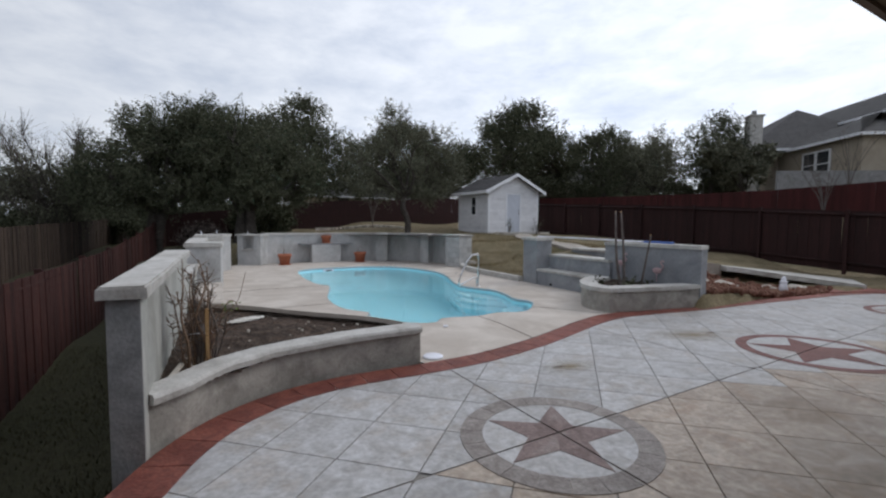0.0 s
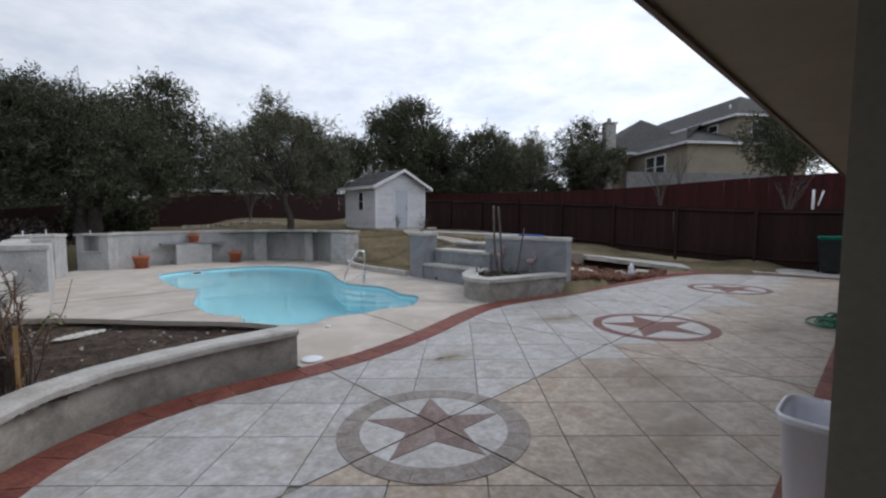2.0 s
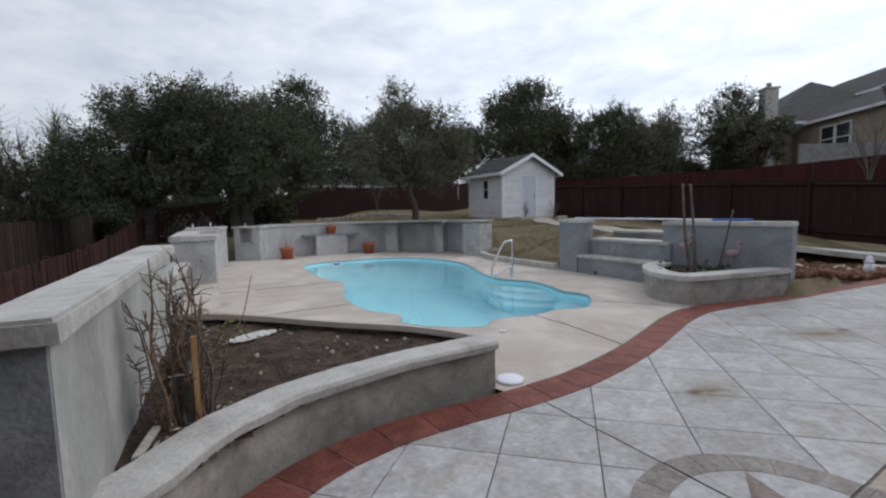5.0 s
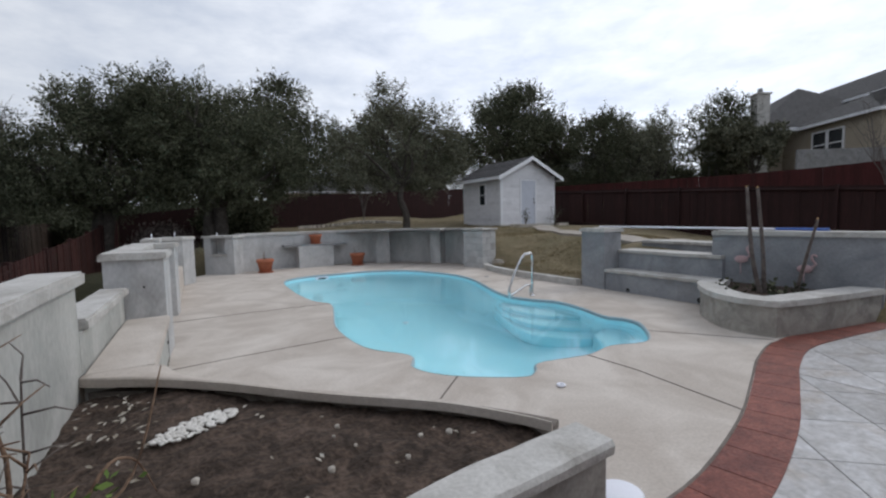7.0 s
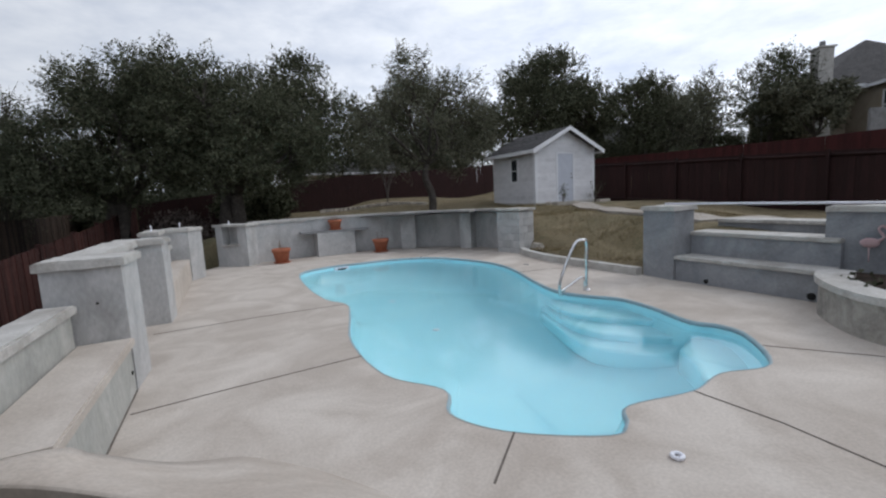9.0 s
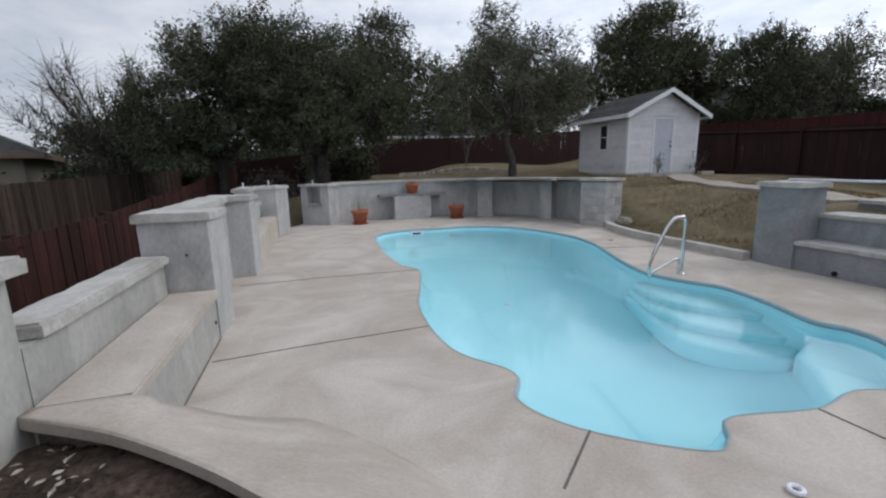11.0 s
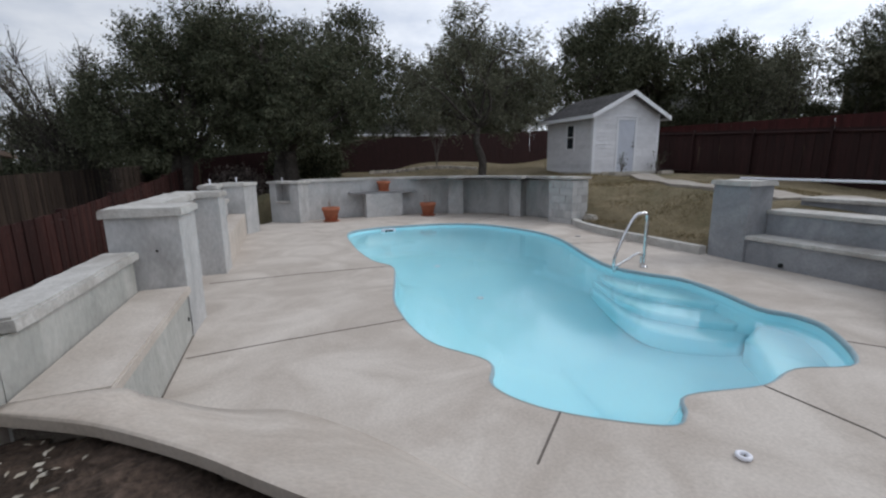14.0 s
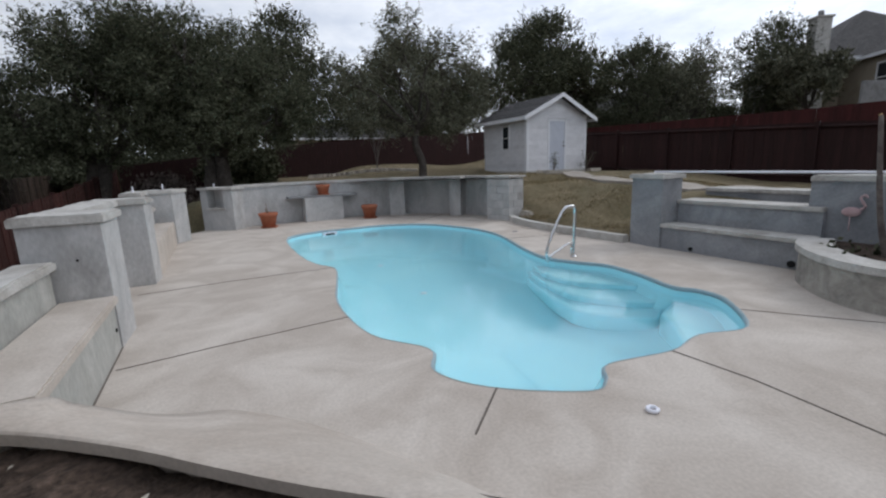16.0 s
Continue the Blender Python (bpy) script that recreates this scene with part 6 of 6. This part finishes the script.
def garden_hose():
    ob = thing("garden_hose", "tangled dark green garden hose heaped against the house wall", "hose")
    rnd = random.Random(4)
    for k in range(9):
        cx = 8.75 + rnd.uniform(-0.12, 0.12)
        top = rnd.uniform(0.65, 1.0)
        y0 = wall_y(8.7) + 0.05 + 0.02 * k
        pts = [(cx - 0.14, y0, 0.14), (cx - 0.12, y0, top * 0.7), (cx, y0 - 0.01, top), (cx + 0.12, y0, top * 0.65), (cx + 0.15, y0 + 0.04, 0.14), (cx + rnd.uniform(-0.2, 0.1), y0 + rnd.uniform(0.15, 0.35), 0.115)]
        part("loop", tube(spline(pts, 6), 0.014, sides=7), M_HOSE, ob)
    for k in range(6):
        r = rnd.uniform(0.2, 0.38)
        cx, cy = 8.6 + rnd.uniform(-0.25, 0.15), 0.58 + rnd.uniform(-0.1, 0.1)
        pts = [(cx + r * 1.2 * math.cos(a), max(cy + r * 0.7 * math.sin(a), 0.3), 0.115 + 0.02 * k * (1 + math.sin(3 * a)) * 0.5) for a in np.linspace(0, 6.0, 22)]
        part("loop", tube(pts, 0.014, sides=7), M_HOSE, ob)


garden_hose()


def cart(x, y, lid_m, label):
    ob = thing("refuse_cart", label, "bin", "carts by the fence", at=(x, y, 0.06), turn=-80)
    bm = bmesh.new()
    vs = [bm.verts.new((sx * w, sy * d, z)) for z, w, d in ((0.08, 0.24, 0.27), (1.0, 0.30, 0.36)) for sx, sy in ((-1, -1), (1, -1), (1, 1), (-1, 1))]
    for f in ((0, 1, 5, 4), (1, 2, 6, 5), (2, 3, 7, 6), (3, 0, 4, 7), (4, 5, 6, 7), (3, 2, 1, 0)):
        bm.faces.new([vs[i] for i in f])
    bmesh.ops.bevel(bm, geom=list(bm.edges), offset=0.03, segments=2, affect="EDGES")
    part("body", bm, M_CART, ob)
    part("lid", box(-0.33, 0.33, -0.40, 0.40, 1.0, 1.09, 0.035), lid_m, ob, "moulded lid")
    part("handle", tube([(-0.25, 0.42, 1.0), (0.25, 0.42, 1.0)], 0.02), M_CART, ob)
    for sx in (-0.27, 0.27):
        part("wheel", tube([(sx - 0.03, 0.28, 0.1), (sx + 0.03, 0.28, 0.1)], 0.12, sides=18), M_BLACK, ob)


cart(16.5, 1.35, M_LID, "dark wheeled refuse cart with a green lid by the fence")
cart(16.5, 0.45, M_CART, "dark wheeled refuse cart by the fence")


def rocks():
    rnd = np.random.RandomState(2)
    bed = [(8.62, 5.06), (8.85, 6.2), (10.2, 6.75), (11.8, 7.0), (13.0, 6.2), (13.7, 4.75), (13.0, 4.64), (11.0, 4.86), (9.5, 5.02)]
    bm = bmesh.new()
    n = 0
    while n < 1250:
        x, y = rnd.uniform(8.7, 13.8), rnd.uniform(4.6, 7.1)
        if not inside(x, y, bed):
            continue
        s = bmesh.ops.create_icosphere(bm, subdivisions=1, radius=rnd.uniform(0.05, 0.11))
        m = Matrix.Translation((x, y, max(ground_z(x, y), -0.06) + rnd.uniform(0.02, 0.08))) @ Euler(rnd.uniform(0, 6.28, 3)).to_matrix().to_4x4() @ Matrix.Diagonal((1.0, rnd.uniform(0.6, 1.0), rnd.uniform(0.4, 0.75), 1))
        for v in s["verts"]:
            v.co *= rnd.uniform(0.8, 1.2)
        bmesh.ops.transform(bm, matrix=m, verts=s["verts"])
        n += 1
    me = part("rock_bed", bm, M_ROCKBED)
    tagged(me, "bed of broken red-brown landscape rock", "rocks", kind="stuff")
    for k in range(26):
        t = k / 25
        x, y = 10.6 + 2.9 * t + rnd.uniform(-0.15, 0.15), 6.85 - 1.75 * t ** 1.5 + rnd.uniform(-0.25, 0.15)
        b = bmesh.new()
        r = rnd.uniform(0.08, 0.17)
        bmesh.ops.create_icosphere(b, subdivisions=2, radius=r)
        bmesh.ops.transform(b, matrix=Matrix.Translation((x, y, max(ground_z(x, y), -0.05) + r * 0.35)) @ Matrix.Diagonal((1.3, 0.9, 0.65, 1)), verts=list(b.verts))
        rough(b, 0.03, 9)
        tagged(part("boulder", b, M_PALEROCK), "pale limestone boulder at the edge of the rock bed", "rock", "boulders")


M_ROCKBED = mat("broken_red_rock", (0.13, 0.055, 0.04), (0.25, 0.13, 0.09), 0.95, 9, 40, 0.5, c=(0.30, 0.20, 0.15), contrast=0.3)
rocks()

lantern = thing("garden_lantern", "small white lantern-shaped ornament on the patio border", "ornament", at=(11.75, 4.98, 0.0))
part("base", lathe([(0.13, 0.0), (0.13, 0.05), (0.10, 0.07)], 10), M_PLASTIC, lantern)
part("tower", lathe([(0.10, 0.07), (0.065, 0.30)], 10), M_PLASTIC, lantern)
part("top", lathe([(0.085, 0.30), (0.085, 0.33), (0.05, 0.34), (0.05, 0.40), (0.01, 0.45)], 10), M_PLASTIC, lantern)

posts = thing("pipe_stub", "two white plastic pipes standing on the slope", "pipe", at=(21.5, 2.4, 1.75))
part("pipe", tube([(0, 0, -0.2), (0, 0, 1.0)], 0.045), M_PLASTIC, posts)
part("pipe", tube([(0.0, -0.15, 0.4), (0.1, -0.28, 0.95)], 0.03), M_PLASTIC, posts)


def shed_rose(x, y, seed):
    rnd = random.Random(seed)
    ob = thing("rose_bush", "small half-bare rose bush beside the shed door", "shrub", "roses by the shed", at=(x, y, ground_z(x, y)))
    ends = []
    for k in range(7):
        a, h = rnd.uniform(0, 6.28), rnd.uniform(0.35, 0.85)
        l = rnd.uniform(0.05, 0.3)
        p = [(0, 0, 0), (0.4 * l * math.cos(a), 0.4 * l * math.sin(a), h * 0.5), (l * math.cos(a), l * math.sin(a), h)]
        part("cane", tube(spline(p, 3), 0.012, 0.005, 5), M_STALK, ob)
        ends += [p[2], tuple(Vector(p[1]).lerp(Vector(p[2]), 0.5))]
    f = new("foliage", leaves_mesh("foliage", ends, 9, 0.06, 0.03, np.random.RandomState(seed), M_LEAF))
    f.parent = ob


shed_rose(12.95, 17.15, 31)
shed_rose(14.85, 17.3, 32)
rnd_s = random.Random(77)
for k in range(9):
    a = math.pi + k * 0.36
    stone = box(-0.16, 0.16, -0.09, 0.09, -0.08, 0.11, 0.02)
    rough(stone, 0.02, 8)
    x, y = 12.95 + 0.62 * math.cos(a), 17.2 + 0.55 * math.sin(a)
    bmesh.ops.transform(stone, matrix=pose(x, y, ground_z(x, y), 0, 0, math.degrees(a) + 90), verts=list(stone.verts))
    tagged(part("edging_stone", stone, M_PALEROCK), "pale stone edging the rose bed", "stone", "bed edging")
tagged(part("stone_slab", rough(box(15.0, 15.6, 17.15, 17.4, ground_z(15.3, 17.3) - 0.1, ground_z(15.3, 17.3) + 0.12, 0.02), 0.015), M_PALEROCK), "pale stone block lying by the shed", "stone")
tagged(part("white_rock", rough(box(8.2, 8.42, 13.0, 13.4, 0.1, 0.26, 0.05), 0.03, 7), M_PALEROCK), "white rock on the kerb's end", "rock")
for k in range(22):
    x, y = 5.4 + 0.21 * k, 25.3 - 0.012 * k * k * 0.4
    st = rough(box(-0.14, 0.14, -0.1, 0.1, -0.1, 0.12, 0.03), 0.03, 6)
    bmesh.ops.transform(st, matrix=pose(x, y, ground_z(x, y), 0, 0, 7 * k), verts=list(st.verts))
    tagged(part("edging_stone", st, M_PALEROCK), "pale stone edging the upper lawn", "stone", "lawn edging")


def bare_tree(x, y, h, seed, label):
    rnd = random.Random(seed)
    ob = thing("bare_tree", label, "tree", at=(x, y, ground_z(x, y) - 0.05))
    for k in range(9):
        a, l = rnd.uniform(0, 6.28), rnd.uniform(0.12, 0.42) * h
        p = [(0, 0, 0), (0.15 * l * math.cos(a), 0.15 * l * math.sin(a), 0.35 * h), (0.6 * l * math.cos(a), 0.6 * l * math.sin(a), 0.7 * h), (l * math.cos(a), l * math.sin(a), h * rnd.uniform(0.8, 1.05))]
        line = spline(p, 4)
        limb = part("limb", tube(line, 0.02, 0.005, 6), M_GREYBARK, ob)
        bm = bmesh.new()
        for j in range(9):
            s = Vector(line[rnd.randint(4, len(line) - 1)])
            b = rnd.uniform(0, 6.28)
            tube([s, s + Vector((0.13 * h * math.cos(b), 0.13 * h * math.sin(b), rnd.uniform(0.05, 0.2) * h))], 0.006, 0.002, 4, bm)
        tagged(part("twig_spray", bm, M_GREYBARK, limb), kind="stuff")


M_GREYBARK = mat("pale_grey_bark", (0.10, 0.088, 0.082), (0.17, 0.15, 0.14), 0.9, 8, 50, 0.4, contrast=0.2)
bare_tree(8.6, 25.0, 2.6, 51, "bare grey crape myrtle in front of the back fence")
bare_tree(22.3, 8.2, 2.6, 52, "bare grey sapling on the slope behind the fence")
bare_tree(22.5, 3.3, 1.9, 53, "bare grey sapling on the slope behind the fence")
bare_tree(36.0, 12.0, 4.5, 55, "bare grey tree in front of the hill house")

hoop = thing("basketball_hoop", "white basketball backboard on a pole beyond the fence", "hoop", at=(38.5, 22.8, 3.6), turn=-35)
part("pole", tube([(0, 0, -1.0), (0, 0, 2.6)], 0.06), M_BARE, hoop)
part("backboard", box(-0.6, 0.6, -0.06, -0.02, 2.1, 2.9, 0.01), M_TRIM, hoop)
part("square", box(-0.25, 0.25, -0.072, -0.062, 2.25, 2.6), M_BARE, hoop)
part("rim", tube([(0.23 * math.cos(a), -0.3 + 0.23 * math.sin(a), 2.2) for a in np.linspace(0, 6.2832, 17)], 0.015, sides=6), M_FENCE, hoop)


def lawn_grass():
    """Dry upright blades over the lawn by the steps and the shed."""
    rnd = np.random.RandomState(12)
    v, f = [], []
    n = 0
    while n < 16000:
        x, y = rnd.uniform(7.95, 13.0), rnd.uniform(9.6, 20.0)
        if x < 8.6 and y > 13.0 or x > 12.0 and y > 17.5:
            continue
        if noise.noise(Vector((x * 0.8, y * 0.8, 9))) < rnd.uniform(-0.7, 0.3):
            continue
        a, h, w = rnd.uniform(0, 6.28), rnd.uniform(0.025, 0.075), rnd.uniform(0.004, 0.010)
        z = ground_z(x, y)
        k = len(v)
        v += [(x - w * math.cos(a), y - w * math.sin(a), z - 0.01), (x + w * math.cos(a), y + w * math.sin(a), z - 0.01), (x + rnd.normal(0, 0.03), y + rnd.normal(0, 0.03), z + h)]
        f.append((k, k + 1, k + 2))
        n += 1
    me = bpy.data.meshes.new("grass")
    me.from_pydata(v, [], f)
    me.materials.append(M_BLADE)
    tagged(new("grass", me), "dry tan grass blades over the sloping lawn", "grass", kind="stuff")


def side_grass():
    rnd = np.random.RandomState(14)
    v, f = [], []
    for n in range(9000):
        x, y = rnd.uniform(-2.15, -0.68), rnd.uniform(1.6, 9.0)
        a, h, w = rnd.uniform(0, 6.28), rnd.uniform(0.02, 0.07), rnd.uniform(0.003, 0.008)
        z = ground_z(x, y)
        k = len(v)
        v += [(x - w * math.cos(a), y - w * math.sin(a), z - 0.02), (x + w * math.cos(a), y + w * math.sin(a), z - 0.02), (x + rnd.normal(0, 0.03), y + rnd.normal(0, 0.03), z + h)]
        f.append((k, k + 1, k + 2))
    me = bpy.data.meshes.new("grass")
    me.from_pydata(v, [], f)
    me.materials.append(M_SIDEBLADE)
    tagged(new("grass", me), "short green grass strip along the side fence, darkened for shade", "grass", kind="stuff")


# Green blades, coloured darker for the shade beside the fence.
M_SIDEBLADE = leaf_mat("shade_darkened_grass_blade", (0.012, 0.014, 0.007), (0.075, 0.068, 0.034))
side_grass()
M_BLADE = leaf_mat("dry_grass_blade", (0.10, 0.085, 0.042), (0.36, 0.285, 0.17))
lawn_grass()

for x, y, z, h in ((0.12, 15.65, 1.2, 0.12), (1.15, 17.45, 1.14, 0.10), (-0.3, 14.6, 1.2, 0.12)):
    tagged(part("pipe_riser", tube([(x, y, z - 0.03), (x, y, z + h)], 0.014, 0.012, 8), M_PLASTIC), "short white plastic pipe standing on the coping", "pipe", "risers on the copings")


def stain(x, y, rx, ry, turn, m):
    bm = bmesh.new()
    bmesh.ops.create_circle(bm, cap_ends=True, segments=28, radius=1.0)
    ob = part("stain", bm, m, patio)
    ob.matrix_basis = pose(x, y, patio_z(x, y) + 0.003, math.degrees(-0.02), 0, 0) @ Matrix.Rotation(radians(turn), 4, "Z") @ Matrix.Diagonal((rx, ry, 1, 1))


M_RUST = stain_mat("rust_stain", (0.32, 0.23, 0.10), 1.1)
M_SPOT = stain_mat("brown_spot", (0.18, 0.11, 0.07), 2.2)
M_DAMP = stain_mat("old_water_stain", (0.30, 0.22, 0.15), 0.6)
for s in ((6.15, 3.72, 0.8, 0.42, -20, M_RUST), (6.52, 3.66, 0.11, 0.08, 0, M_SPOT), (3.38, 3.54, 0.10, 0.07, 0, M_SPOT), (3.5, 3.5, 0.45, 0.3, 0, M_RUST), (4.4, 1.6, 1.3, 0.8, 15, M_DAMP), (7.6, 1.2, 1.5, 0.9, 0, M_DAMP), (3.3, 1.0, 1.1, 0.6, 0, M_DAMP)):
    stain(*s)


# ---- tiles and border, piece by piece ----
def tiles():
    s, r2 = 0.596, math.sqrt(0.5)
    side_pts = [Vector(p) for p in band_line]
    count = 0
    for i in range(-12, 32):
        for j in range(-14, 30):
            d0, a0 = 3.07 + s * (i - 7), -0.317 + s * (j - 7)
            g = 0.0045
            corners = [(d + 0.02 * a, a) for d, a in ((d0 + g, a0 + g), (d0 + s - g, a0 + g), (d0 + s - g, a0 + s - g), (d0 + g, a0 + s - g))]
            q = [((d + a) * r2, (d - a) * r2) for d, a in corners]
            cx, cy = sum(p[0] for p in q) / 4, sum(p[1] for p in q) / 4
            if not (-1.6 < cx < 15.2 and -1.0 < cy < 5.4):
                continue
            c = Vector((cx, cy))
            k = min(range(len(side_pts) - 1), key=lambda n: ((side_pts[n] + side_pts[n + 1]) / 2 - c).length)
            v = (side_pts[k + 1] - side_pts[k]).normalized()
            if area(q) < 0:
                q = q[::-1]
            q = cut(q, tuple(side_pts[k]), (v.y, -v.x))
            if len(q) > 2 and cx > 1.3:
                q = cut(q, (0, wall_y(0) + 0.2), (-0.018, 1))
            if len(q) < 3 or area(q) < 0.004:
                continue
            for w in split([q]):
                if abs(area(w)) < 0.004:
                    continue
                mx_, my_ = sum(p[0] for p in w) / len(w), sum(p[1] for p in w) / len(w)
                for x, y, r, ri, *_ in STARS:
                    if all(math.hypot(p[0] - x, p[1] - y) < ri for p in w):
                        break
                else:
                    tan = my_ + 0.25 * noise.noise(Vector((mx_, my_, 5))) < 2.35 - 0.05 * mx_ + 0.22 * (mx_ > 2.25) and mx_ > 1.2
                    part("tile", prism(w, lambda x, y: patio_z(x, y) - 0.014, patio_z, 0.0), M_TILE_TAN if tan else M_TILE, patio)
                    count += 1


tiles()
for p, n in JOINTS:
    k = Vector((-n[1], n[0])).normalized()
    if abs(n[1]) > 0.5:
        ends = [(-0.9, p[1] - 0.03), (15.1, p[1] + 0.513)]
    else:
        far_y = min(band_line, key=lambda q: abs(q[0] - p[0]))[1]
        ends = [(p[0], wall_y(p[0]) + 0.3), (p[0], far_y)]
    part("saw_cut", prism(strip(ends, 0.008, 0.008), lambda x, y: patio_z(x, y) - 0.013, lambda x, y: patio_z(x, y) - 0.006), M_JOINT, patio)


def border():
    ob = thing("red_border", "red stained stamped border edging the patio", "edging", kind="structure")
    line = spline(BAND, 24)
    acc, start = 0.0, 0
    for i in range(1, len(line)):
        acc += math.dist(line[i], line[i - 1])
        if acc >= 0.33 or i == len(line) - 1:
            seg = line[start:i + 1]
            if len(seg) > 1:
                a, b = Vector(seg[0]), Vector(seg[-1])
                v = (b - a).normalized() * 0.004
                seg = [tuple(Vector(seg[0]) + v)] + list(seg[1:-1]) + [tuple(Vector(seg[-1]) - v)]
                w = 0.165 if seg[0][0] < 13.4 else 0.2
                part("paver", prism(strip(seg, w, w), -0.3, lambda x, y: max(patio_z(x, y), 0.0) + 0.006), M_BAND, ob)
            acc, start = 0.0, i
    crack = [q for q in offset_line(band_line, 0.178) if 2.3 < q[0] < 6.2]
    part("edge_gap", rough(prism(strip(crack, 0.011, 0.009), -0.05, 0.0035), 0.003, 20), M_JOINT, ob, "dark open gap along the deck")
    for q in ([(13.0, 4.64), (13.9, 4.34), (14.75, 5.12), (13.9, 4.86)], [(13.9, 4.34), (14.45, 4.02), (15.35, 4.6), (14.75, 5.12)], [(14.45, 4.02), (15.2, 3.1), (15.95, 4.1), (15.35, 4.6)]):
        part("paver", prism(q, -0.3, 0.03, 0.0), M_BAND, ob)
    wl_ = [(x, wall_y(x) + 0.16) for x in np.arange(1.5, 14.3, 0.5)]
    for a, b in zip(wl_, wl_[1:]):
        part("paver", prism(strip([(a[0] + 0.004, a[1]), (b[0] - 0.004, b[1])], 0.155, 0.155), -0.1, lambda x, y: patio_z(x, y) + 0.006), M_BAND, ob)


border()
